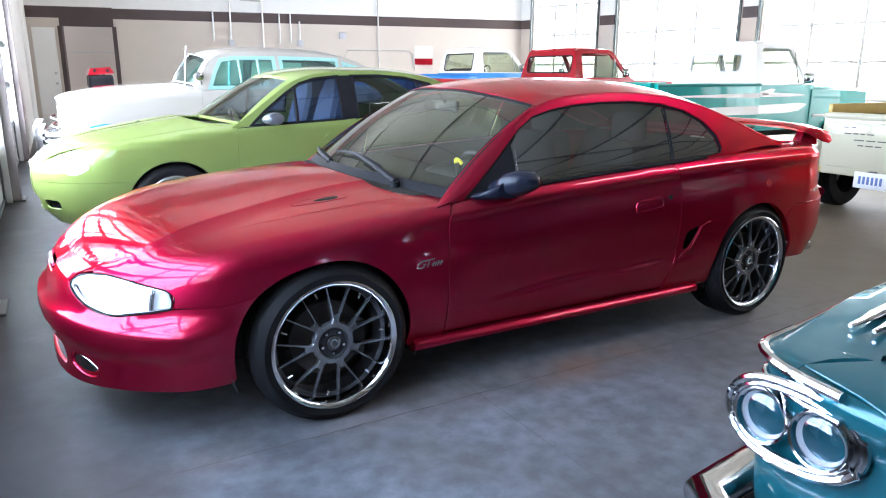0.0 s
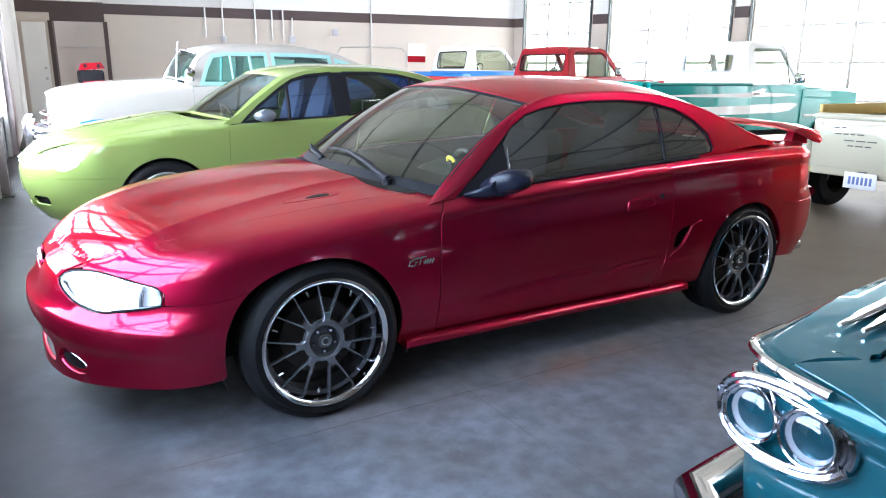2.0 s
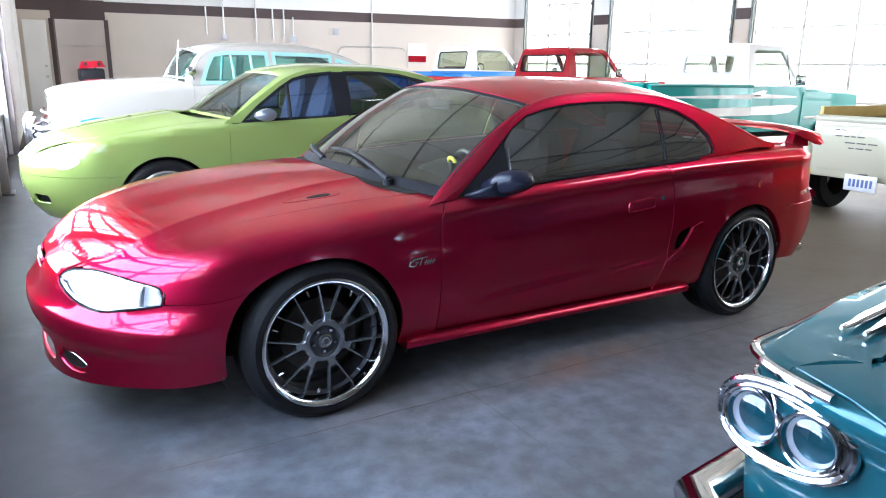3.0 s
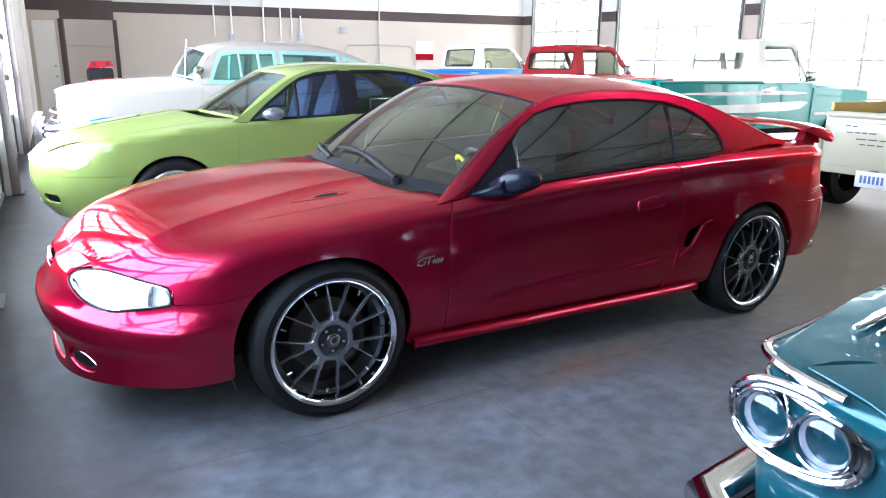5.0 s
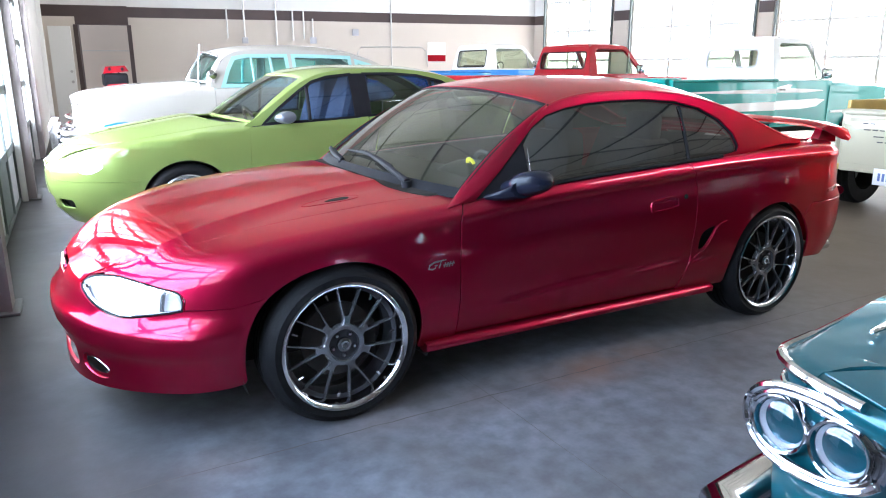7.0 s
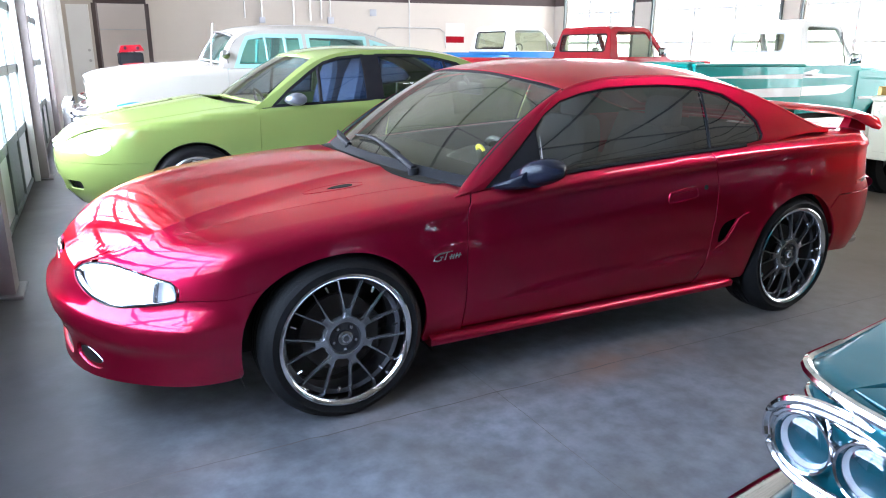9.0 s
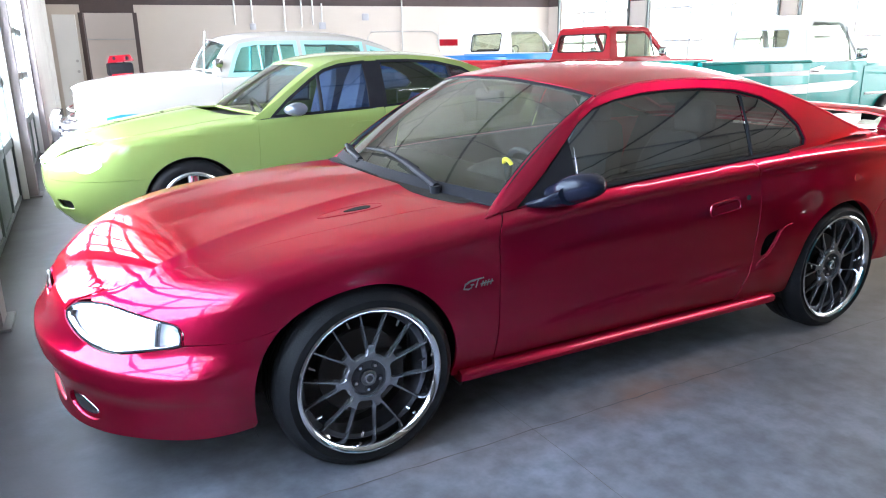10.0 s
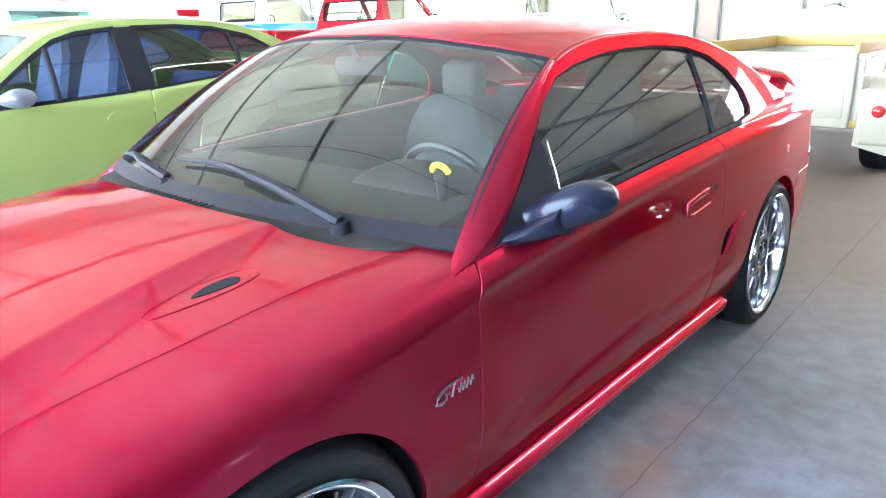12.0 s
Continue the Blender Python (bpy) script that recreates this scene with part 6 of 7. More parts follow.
    bl = [(x0 + (x1 - x0) * i / 12, min(ztop(x0 + (x1 - x0) * i / 12), rail(x0 + (x1 - x0) * i / 12) - 0.01)) for i in range(13)]
    for s in (1, -1):
        fr = panel("side_frame", rl + bl[::-1], cab, c.get("framepaint", pm), car, gap=0, step=st, thick=0.03, holes=c["dlo"], flip=s)
        for h in c["dlo"]:
            panel("window_seal", inset(dense(h, 0.05), -c.get("seal_out", 0.012)), cab, c["seal"], fr, gap=0, step=0.08, lift=0.003, thick=0.01, holes=[inset(dense(h, 0.05), 0.010)], flip=s)
            g = panel("side_window", h, cab, c["glass"], fr, gap=0, step=0.1, lift=-0.012, thick=0, flip=s)
            g.visible_shadow = False
        for pts, mat in c.get("appliques", []):
            panel("pillar_trim", pts, cab, mat, fr, gap=0, step=0.1, lift=0.004, thick=0.008, flip=s)
        for pts, mat, r in c.get("pillars", []):
            part("window_bar", tube([(q[0], s * (q[1] - 0.004), q[2]) for q in (cab(*p) for p in pts)], r, 8), mat, fr)
    hx, hw = c["header"], c["header_half"]
    head = [(hx + 0.08 * (abs(y) / hw) ** 2, y) for y in [hw * (1 - 2 * i / 10) for i in range(11)]]
    el = [(x, cab(x, rail(x))[1]) for x in [hx + 0.09 + (x1 - hx - 0.10) * i / 12 for i in range(13)]]
    panel("roof", head + el + [(x1 + 0.02, 0.0)] + [(x, -y) for x, y in el[::-1]], roof, roofm, car, gap=0, step=st, thick=0.02, holes=[c["rear_glass"]])
    g = panel("rear_window", c["rear_glass"], roof, c["glass"], car, gap=0, step=0.1, lift=-0.004, thick=0)
    g.visible_shadow = False
    (bx, bz0, by), bow = c["screen"], c.get("bow", 0.16)

    def screen(u, t):
        u = -u
        a = abs(u)
        yy = hw * 0.985
        q0 = (bx - bow + bow * a ** 2, u * by, bz0 + 0.03 * (1 - a * a))
        hxx = hx + 0.08 * a * a
        q1 = (hxx, u * yy, roof(hxx, a * yy)[2] - 0.002)
        b = 4 * t * (1 - t) * c.get("curve", 0.02)
        return tuple(q0[i] + (q1[i] - q0[i]) * t + b * (-0.6, 0, 0.8)[i] for i in range(3))

    fr = panel("screen_surround", [(-1, 0), (1, 0), (1, 1), (-1, 1)], screen, c.get("surround", TRIM), car, gap=0, step=0.1, lift=-0.001, thick=0.01, holes=[[(-0.972, 0.035), (0.972, 0.035), (0.972, 0.965), (-0.972, 0.965)]])
    g = panel("windscreen", [(-0.985, 0.02), (0.985, 0.02), (0.985, 0.98), (-0.985, 0.98)], screen, c["screen_glass"], car, gap=0, step=0.1, lift=-0.004, thick=0)
    g.visible_shadow = False
    for s in (-1, 1):
        rings = []
        for i in range(11):
            t = i / 10
            a = Vector(screen(-s, t))
            x = x0 + (hx + 0.09 - x0) * t
            b = Vector(cab(x, rail(x)))
            b.y = abs(b.y) * s
            up = Vector((-0.35, 0.25 * s, 0.5)).normalized() * 0.008
            rings.append([a, a * 0.5 + b * 0.5 + up, b, b - Vector((0, s * 0.03, 0.03)), a - Vector((0, 0, 0.03))])
        part("windscreen_pillar", loft(rings), c.get("framepaint", pm), car, sharp=60)
    zc = ztop(bx) - 0.01
    part("scuttle", box((c["cowl"][0] - 0.05, -by, zc - 0.06), (bx + 0.05, by, zc - 0.015), 0.01), TRIM, car)
    # inside
    zf = bot + 0.12
    part("floor_pan", box((fx + R + 0.05, -c["width"](1) + 0.16, bot - 0.02), (rx - R - 0.05, c["width"](1) - 0.16, zf), 0.02), DARK, car)
    part("rear_floor", box((rx - R - 0.04, -0.44, bot), (c["xb"] + 0.3, 0.44, zf + 0.1), 0.02), DARK, car)
    part("front_frame", box((c["xa"] - 0.2, -0.44, bot + 0.02), (fx + R + 0.04, 0.44, zf + 0.1), 0.02), DARK, car)
    part("bulkhead", box((bx - 0.06, -0.66, zf), (bx - 0.02, 0.66, zc - 0.07), 0.01), DARK, car)
    part("dashboard", loft([[(bx + x, y, zc + z) for x, z in ((0.0, -0.08), (0.2, -0.02), (0.42, -0.05), (0.45, -0.18), (0.35, -0.35), (0.05, -0.35))] for y in (-0.66, -0.6, 0.0, 0.6, 0.66)]), c.get("dashmat", DASH), car)
    sx = c["seat_x"]
    wy = -0.36
    sw = part("steering_wheel", tube([(sx - 0.33 - 0.07 * math.sin(a), wy + 0.18 * math.cos(a), zc - 0.02 + 0.16 * math.sin(a)) for a in (2 * math.pi * j / 24 for j in range(24))], 0.013, 8, True), c.get("wheelmat", DASH), car)
    part("wheel_hub", tube([(sx - 0.50, wy, zc - 0.12), (sx - 0.33, wy, zc - 0.02)], 0.035, 10), DASH, sw)
    for o in (-0.17, 0.17):
        part("wheel_spoke", tube([(sx - 0.33, wy, zc - 0.02), (sx - 0.33, wy + o, zc - 0.02)], 0.012, 6), DASH, sw)
    for y in (-0.36, 0.36):
        car_seat(car, sx, y, zf + 0.22, 0.25, c["seat_h"], c["seatmat"], c.get("bolster", 0.0))
    if c.get("bench", True):
        part("rear_bench", loft([[(sx + 0.95 + x, y, zf + 0.22 + z) for x, z in ((0, -0.1), (0.4, -0.12), (0.68, 0.42), (0.58, 0.48), (0.36, 0.08), (0, 0.06))] for y in (-0.58, -0.54, 0.0, 0.54, 0.58)]), c["seatmat"], car)
    return car, sh, cab, roof, screen, bonnet


BLUECLOTH = surface("blue_grey_seat_cloth", (0.05, 0.07, 0.13), 0.8, 0.0, (0.035, 0.05, 0.09), 9, 250, 0.3)


def lime_saloon():
    def tuck(h, z, x):
        d = 6.0 * h * h + 0.2 * h if h > 0 else 0.25 * h * h
        if z < 0.5:
            d += 0.5 * (0.5 - z) ** 2
        return d
    holes = [rounded(-1.80, 0.30, -1.30, 0.42, 0.05), rounded(-1.20, 0.335, -0.99, 0.405, 0.03)]
    holes.append([(2 * -1.55 - p, q) for p, q in holes[1][::-1]])
    c = dict(
        paint=GREEN, glass=BLUEGLASS, screen_glass=CLEAR, seal=TRIM, seatmat=BLUECLOTH, bottom=0.20, bolster=0.25,
        width=spl((-0.6, 0.80), (-0.35, 0.835), (0.0, 0.852), (0.6, 0.845), (1.6, 0.85), (2.5, 0.85), (3.1, 0.80)),
        crease=spl((-0.95, 0.62), (-0.8, 0.69), (-0.55, 0.765), (-0.07, 0.84), (0.46, 0.90), (1.0, 0.925), (1.6, 0.955), (2.1, 1.0), (2.7, 1.03), (3.3, 0.99)),
        middle=spl((-0.98, 0.66), (-0.92, 0.72), (-0.82, 0.80), (-0.55, 0.885), (-0.1, 0.965), (0.3, 1.02), (2.8, 1.09), (3.3, 1.06), (3.55, 1.0)),
        nose=spl((0.2, -0.90), (0.32, -0.965), (0.5, -0.985), (0.62, -0.975), (0.72, -0.93), (0.80, -0.86), soft=0.025),
        tail=spl((0.2, 3.45), (0.5, 3.55), (0.9, 3.50), (1.0, 3.42), soft=0.025), xa=-0.35, xb=2.95, tuck=tuck, shoulder=0.035,
        front=0.02, rear=2.58, arch=0.362, r=0.332, rim=0.240, style="star", bumper=0.55, bumper_holes=holes,
        seams=[0.53, 1.60, 2.50], handle=-0.10, deck=2.85, deck_end=3.38, cowl=(0.20, 0.34),
        rail=spl((0.50, 0.945), (0.66, 1.045), (0.86, 1.18), (1.06, 1.305), (1.2, 1.36), (1.5, 1.398), (1.9, 1.402), (2.3, 1.368), (2.6, 1.285), (2.85, 1.165), (3.0, 1.085)),
        crown=spl((0.9, 1.32), (1.1, 1.395), (1.5, 1.440), (2.0, 1.442), (2.4, 1.405), (2.7, 1.295), (3.0, 1.095)),
        tumble=0.19, cab=(0.50, 2.98), header=1.0, header_half=0.60, screen=(0.57, 0.965, 0.79), nose_at=0.92, surround=GREEN, gap=0.0003,
        dlo=[[(0.66, 0.955), (0.80, 1.075), (1.0, 1.215), (1.13, 1.290), (1.27, 1.330), (1.49, 1.352), (1.49, 0.985), (1.2, 0.972)],
             [(1.62, 0.992), (1.62, 1.356), (1.9, 1.358), (2.15, 1.340), (2.40, 1.285), (2.58, 1.19), (2.64, 1.12), (2.60, 1.075), (2.2, 1.04)]],
        appliques=[([(1.475, 0.982), (1.635, 0.990), (1.635, 1.361), (1.475, 1.357)], TRIM)],
        pillars=[([(1.06, 0.968), (1.065, 1.1), (1.07, 1.25)], TRIM, 0.016), ([(2.28, 1.05), (2.28, 1.2), (2.26, 1.315)], TRIM, 0.014)],
        rear_glass=[(2.42, -0.48), (2.40, 0.0), (2.42, 0.48), (2.88, 0.52), (2.93, 0.0), (2.88, -0.52)], seat_x=1.02, seat_h=0.86, wing_in=0.12)
    lamp = loop([(-0.655, 0.665), (-0.695, 0.713), (-0.79, 0.726), (-0.87, 0.708), (-0.905, 0.665), (-0.86, 0.624), (-0.76, 0.617)], 5)
    c["wing_things"] = [("lamp_rim", inset(lamp, -0.012), GREEN, "", 0.002), ("headlamp", lamp, LAMPWHITE, "clear oval headlamp", 0.006)]
    m = Matrix.Translation((0.0, 3.36, 0))
    car, sh, cab, roof, screen, bonnet = parked_car("lime_saloon", "lime green four-door saloon with blue-tinted windows", m, c)
    part("nose_panel", loft([[(-0.935 + k, y, 0.56), (-0.925 + k, y, 0.64), (-0.88 + k, y, 0.705), (-0.78 + k, y, 0.745), (-0.55, y, 0.75), (-0.55, y, 0.55)] for y, k in ((-0.60, 0.16), (-0.42, 0.07), (-0.2, 0.015), (0.0, 0.0), (0.2, 0.015), (0.42, 0.07), (0.60, 0.16))]), GREEN, car)
    for s in (-1, 1):
        rings = []
        for t, hh, ww in ((0.0, 0.022, 0.045), (0.3, 0.040, 0.07), (0.7, 0.054, 0.085), (0.92, 0.046, 0.065), (1.0, 0.016, 0.02)):
            rings.append([(0.80 + 0.03 * t + ww * math.cos(a), s * (0.79 + 0.20 * t), 0.995 + 0.02 * t + hh * math.sin(a)) for a in (2 * math.pi * j / 16 for j in range(16))])
        part("door_mirror", loft(rings), SILVER, car, "silver door mirror")
    for y in (-0.36, 0.36):
        st = part("head_pad", loft([[(1.60 + 0.02 * k, y + w * cc, 1.17 + k * 0.035) for cc in (-1, -0.5, 0.5, 1)] + [(1.68 + 0.02 * k, y + w * cc, 1.17 + k * 0.035) for cc in (1, 0.5, -0.5, -1)] for k, w in ((0, 0.12), (1, 0.13), (3, 0.12), (4, 0.08))]), BLUECLOTH, car)
        for o in (-0.05, 0.05):
            part("belt_slot", box((1.575, y + o - 0.012, 1.10), (1.60, y + o + 0.012, 1.20), 0.006), PAPER, st)
    return car


lime_saloon()


def old_estate():
    def tuck(h, z, x):
        d = 4.0 * h * h + 0.25 * h if h > 0 else 0.35 * h * h
        if z < 0.5:
            d += 0.3 * (0.5 - z) ** 2
        return d
    c = dict(
        paint=OLDWHITE, roofpaint=OLDWHITE, framepaint=OLDWHITE, seal_out=0.035, glass=AQUAGLASS, screen_glass=AQUAGLASS, seal=SKYBLUE, surround=OLDWHITE, seatmat=SKYBLUE, bottom=0.26,
        width=spl((-0.7, 0.86), (-0.4, 0.90), (0.2, 0.93), (1.5, 0.935), (3.0, 0.93), (3.9, 0.88)),
        crease=spl((-0.9, 0.93), (-0.6, 1.02), (-0.2, 1.07), (0.5, 1.10), (1.0, 1.12), (2.0, 1.13), (3.0, 1.12), (4.1, 1.08)),
        middle=spl((-0.95, 1.0), (-0.88, 1.08), (-0.7, 1.15), (-0.3, 1.21), (0.2, 1.25), (0.7, 1.27), (3.5, 1.22), (4.2, 1.1)),
        nose=spl((0.3, -0.80), (0.55, -0.86), (0.8, -0.88), (0.95, -0.86), (1.05, -0.80), soft=0.025),
        tail=spl((0.3, 4.1), (0.8, 4.2), (1.2, 4.1), soft=0.025), xa=-0.35, xb=3.6, tuck=tuck, shoulder=0.06, power=2.0,
        front=0.0, rear=2.92, arch=0.40, r=0.345, rim=0.215, style=OLDWHITE, bumper=0.62,
        seams=[0.72, 1.75, 2.66], deck=3.5, cowl=(0.52, 0.62),
        rail=spl((0.68, 1.20), (0.74, 1.32), (0.82, 1.47), (0.91, 1.575), (1.1, 1.63), (1.6, 1.66), (2.2, 1.65), (2.6, 1.61), (2.95, 1.52), (3.3, 1.36), (3.5, 1.22)),
        crown=spl((0.74, 1.60), (0.90, 1.665), (1.2, 1.712), (1.8, 1.735), (2.2, 1.73), (2.6, 1.685), (3.0, 1.57), (3.5, 1.26)),
        tumble=0.18, ledge=0.10, cab=(0.68, 3.47), header=0.80, header_half=0.62, nose_at=0.95, screen=(0.66, 1.24, 0.76), bow=0.10,
        dlo=[[(0.87, 1.215), (0.95, 1.40), (1.03, 1.53), (1.2, 1.56), (1.70, 1.565), (1.70, 1.215)],
             [(1.82, 1.215), (1.82, 1.565), (2.2, 1.562), (2.60, 1.55), (2.60, 1.215)],
             [(2.72, 1.215), (2.72, 1.50), (2.9, 1.45), (3.1, 1.34), (3.18, 1.25), (3.15, 1.215)]],
        pillars=[([(1.25, 1.215), (1.25, 1.4), (1.25, 1.555)], SKYBLUE, 0.014), ([(1.5, 1.215), (1.5, 1.4), (1.5, 1.56)], SKYBLUE, 0.02)],
        rear_glass=[(2.95, -0.45), (2.93, 0.0), (2.95, 0.45), (3.33, 0.48), (3.36, 0.0), (3.33, -0.48)], seat_x=1.15, seat_h=0.70, wing_in=0.22, wheelmat=SKYBLUE, dashmat=SKYBLUE, step=0.08)
    lamp = arc(-0.92, 0.90, 0.10, 0, 345, 20)
    c["wing_things"] = [("lamp_rim", inset(lamp, -0.025), OLDWHITE, "", 0.006), ("headlamp", lamp, LAMPWHITE, "round headlamp", 0.012),
                        ("blue_flash", [(-0.68, 0.735), (-0.45, 0.765), (-0.22, 0.775), (-0.22, 0.80), (-0.45, 0.795), (-0.66, 0.765)], BLUE, "blue painted flash", 0.003)]
    m = Matrix.Translation((0.24, 6.72, 0))
    car, sh, cab, roof, screen, bonnet = parked_car("old_estate", "nineteen-fifties white estate car with pale turquoise window frames", m, c)
    for z, r in ((0.50, 0.05), (0.58, 0.055), (0.66, 0.045)):
        part("bumper_bar", tube([(-0.72, -0.93, z), (-0.93, -0.80, z), (-1.02, -0.4, z), (-1.04, 0.0, z), (-1.02, 0.4, z), (-0.93, 0.80, z), (-0.72, 0.93, z)], r, 12), ALLOY, car, "chrome front bumper")
    for y in (-0.5, 0.5):
        part("overrider", loft([[(-1.02 - d, y - 0.05, z), (-1.10 - d, y - 0.03, z), (-1.10 - d, y + 0.03, z), (-1.02 - d, y + 0.05, z)] for z, d in ((0.42, 0.0), (0.5, 0.03), (0.7, 0.03), (0.80, -0.02))]), ALLOY, car)
    for k in range(2):
        z = 0.74 + 0.10 * k
        part("grille_bar", tube([(-0.86, -0.62, z), (-0.905, -0.3, z), (-0.92, 0.0, z), (-0.905, 0.3, z), (-0.86, 0.62, z)], 0.014, 8), ALLOY, car)
    part("nose_panel", loft([[(-0.58 + d, -0.60, z), (-0.76 + d, -0.46, z), (-0.84 + d, -0.25, z), (-0.855 + d, 0.0, z), (-0.84 + d, 0.25, z), (-0.76 + d, 0.46, z), (-0.58 + d, 0.60, z), (-0.4, 0.0, z)] for z, d in ((0.45, 0.02), (0.7, 0.0), (0.95, 0.01), (1.05, 0.02), (1.10, 0.07), (1.135, 0.20))]), OLDWHITE, car)
    part("aerial", tube([(0.55, -0.80, 1.18), (0.57, -0.81, 1.45), (0.60, -0.82, 1.70)], 0.008, 6), ALLOY, car)
    lm = part("spot_lamp", lathe([(0.0, -0.03), (0.05, -0.02), (0.06, 0.02), (0.02, 0.06)], 16, (0.72, -0.86, 1.34)), ALLOY, car)
    part("lamp_stem", tube([(0.76, -0.80, 1.22), (0.72, -0.86, 1.34)], 0.01, 6), ALLOY, lm)
    part("screen_divider", tube([screen(0, t / 6) for t in range(7)], 0.015, 8), ALLOY, car)
    part("sun_visor_band", tube([Vector(screen(u / 6, 0.97)) + Vector((-0.02, 0, 0.01)) for u in range(-6, 7)], 0.014, 8), ALLOY, car)
    return car


old_estate()


def teal_cruiser():
    def tuck(h, z, x):
        d = 7.0 * h * h + 0.2 * h if h > 0 else 0.0
        if -0.16 < h < 0:
            d += 0.018 * smooth01(-h / 0.03) * (1 - smooth01((-h - 0.06) / 0.06))
        if z < 0.45:
            d += 0.4 * (0.45 - z) ** 2
        return d
    c = dict(
        paint=TEAL, glass=SMOKE, screen_glass=CLEAR, seal=CHROME, surround=CHROME, seatmat=DASH, bottom=0.26,
        width=spl((-0.8, 0.90), (-0.3, 0.94), (0.3, 0.955), (2.0, 0.96), (3.5, 0.92)),
        crease=spl((-0.95, 0.685), (-0.8, 0.70), (-0.4, 0.735), (0.2, 0.78), (1.0, 0.82), (3.0, 0.83), (4.2, 0.78)),
        middle=spl((-0.95, 0.735), (-0.85, 0.745), (-0.3, 0.82), (0.4, 0.90), (0.8, 0.93), (3.2, 0.93), (4.2, 0.86)),
        nose=spl((0.2, -0.82), (0.35, -0.86), (0.6, -0.87), (0.68, -0.93), (0.73, -0.92), (0.78, -0.85), soft=0.025),
        tail=spl((0.3, 4.05), (0.6, 4.15), (0.9, 4.1), soft=0.025), xa=-0.72, xb=3.9, tuck=tuck, shoulder=0.035, power=2.6, ka=0.95, kb=0.95, round=0.45,
        front=0.0, rear=2.95, arch=0.37, r=0.335, rim=0.20, style=CHROME, bumper=0.45,
        seams=[0.75, 2.05], deck=3.1, deck_end=4.0, cowl=(0.75, 0.85),
        rail=spl((0.85, 0.90), (1.05, 1.05), (1.35, 1.28), (1.7, 1.34), (2.2, 1.34), (2.6, 1.26), (3.0, 1.0), (3.15, 0.93)),
        crown=spl((1.2, 1.30), (1.5, 1.37), (1.9, 1.40), (2.3, 1.38), (2.7, 1.27), (3.15, 0.96)),
        tumble=0.20, ledge=0.06, cab=(0.85, 3.12), header=1.27, header_half=0.62, screen=(0.88, 0.92, 0.76),
        dlo=[[(1.05, 0.91), (1.25, 1.12), (1.45, 1.26), (1.7, 1.285), (2.1, 1.285), (2.5, 1.20), (2.62, 1.0), (2.6, 0.92)]],
        rear_glass=[(2.55, -0.48), (2.53, 0.0), (2.55, 0.48), (2.95, 0.5), (3.0, 0.0), (2.95, -0.5)], seat_x=1.5, seat_h=0.65, wing_in=0.24, nose_gap=0.20, step=0.06)
    m = Matrix.Translation((1.33, -3.24, 0))
    car, sh, cab, roof, screen, bonnet = parked_car("teal_cruiser", "teal nineteen-sixties car with dual headlamps and chrome trim", m, c)
    # chrome lips along the leading edge, dual lamps, bumper
    for s in (-1, 1):
        for q, r, nm in ((0.722, 0.013, "nose_trim"), (0.665, 0.008, "nose_trim")):
            pts = [sh.side(p, q) for p in (-0.60, -0.72, -0.80, -0.9, -1.0, -1.1, -1.2, -1.3, -1.4)]
            part(nm, tube([(x - 0.008, s * (y - 0.004), z) for x, y, z in pts], r, 8), CHROME, car, "chrome strip along the leading edge")
        pts = [sh.side(p, c["crease"](p) + 0.01) for p in (-0.65, -0.3, 0.1, 0.6, 1.0)]
        part("wing_trim", tube([(x, s * (y - 0.004), z) for x, y, z in pts], 0.007, 8), CHROME, car)
        pod = [(-0.872 - 0.012 * math.sin(a) ** 2, s * (0.735 + 0.165 * math.copysign(abs(math.cos(a)) ** 0.8, math.cos(a))), 0.60 + 0.098 * math.sin(a)) for a in (2 * math.pi * j / 40 for j in range(40))]
        pd = part("lamp_surround", tube(pod, 0.011, 8, True), CHROME, car, "oval chrome surround of the paired lamps")
        part("inner_surround", tube([(x - 0.004, s * (0.735 + (s * y - 0.735) * 0.90), 0.60 + (z - 0.60) * 0.84) for x, y, z in pod], 0.007, 8, True), CHROME, pd)
        part("lamp_plate", loft([[(-0.862, s * (0.735 + 0.155 * math.cos(a)), 0.60 + 0.09 * math.sin(a)) for a in (2 * math.pi * j / 32 for j in range(32))], [(-0.84, s * (0.735 + 0.155 * math.cos(a)), 0.60 + 0.09 * math.sin(a)) for a in (2 * math.pi * j / 32 for j in range(32))]]), TEAL, pd)
        for y in (0.805, 0.665):
            lm = part("headlamp", lathe([(0.0, -0.012), (0.03, -0.010), (0.052, -0.003), (0.060, 0.006)], 32), LAMPGLASS, car, "round sealed-beam headlamp")
            part("reflector", lathe([(0.0, 0.045), (0.03, 0.038), (0.050, 0.020), (0.059, 0.006)], 32), LAMPWHITE, lm)
            part("lamp_bezel", lathe([(0.060, 0.006), (0.062, -0.010), (0.067, -0.012), (0.071, -0.004), (0.072, 0.03)], 32), CHROME, lm)
            lm.matrix_local = Matrix.Translation((-0.880, s * y, 0.597)) @ Matrix.Rotation(-math.pi / 2, 4, "Z")
    for s in (-1, 1):
        for y in (0.728, 0.785):
            part("wing_spear", tube([(x, s * y, sh.top(x, y)[2] + 0.014) for x in (-0.60, -0.50, -0.3, -0.05, 0.25)], [0.005, 0.013, 0.014, 0.013, 0.006], 8), CHROME, car, "chrome spear on the wing")
    for z in (0.235, 0.29):
        part("bumper_bar", tube([(-0.55, -1.0, z), (-0.85, -0.96, z), (-0.98, -0.75, z), (-1.01, 0.0, z), (-0.98, 0.75, z), (-0.85, 0.96, z), (-0.55, 1.0, z)], 0.055, 14), CHROME, car, "chrome front bumper")
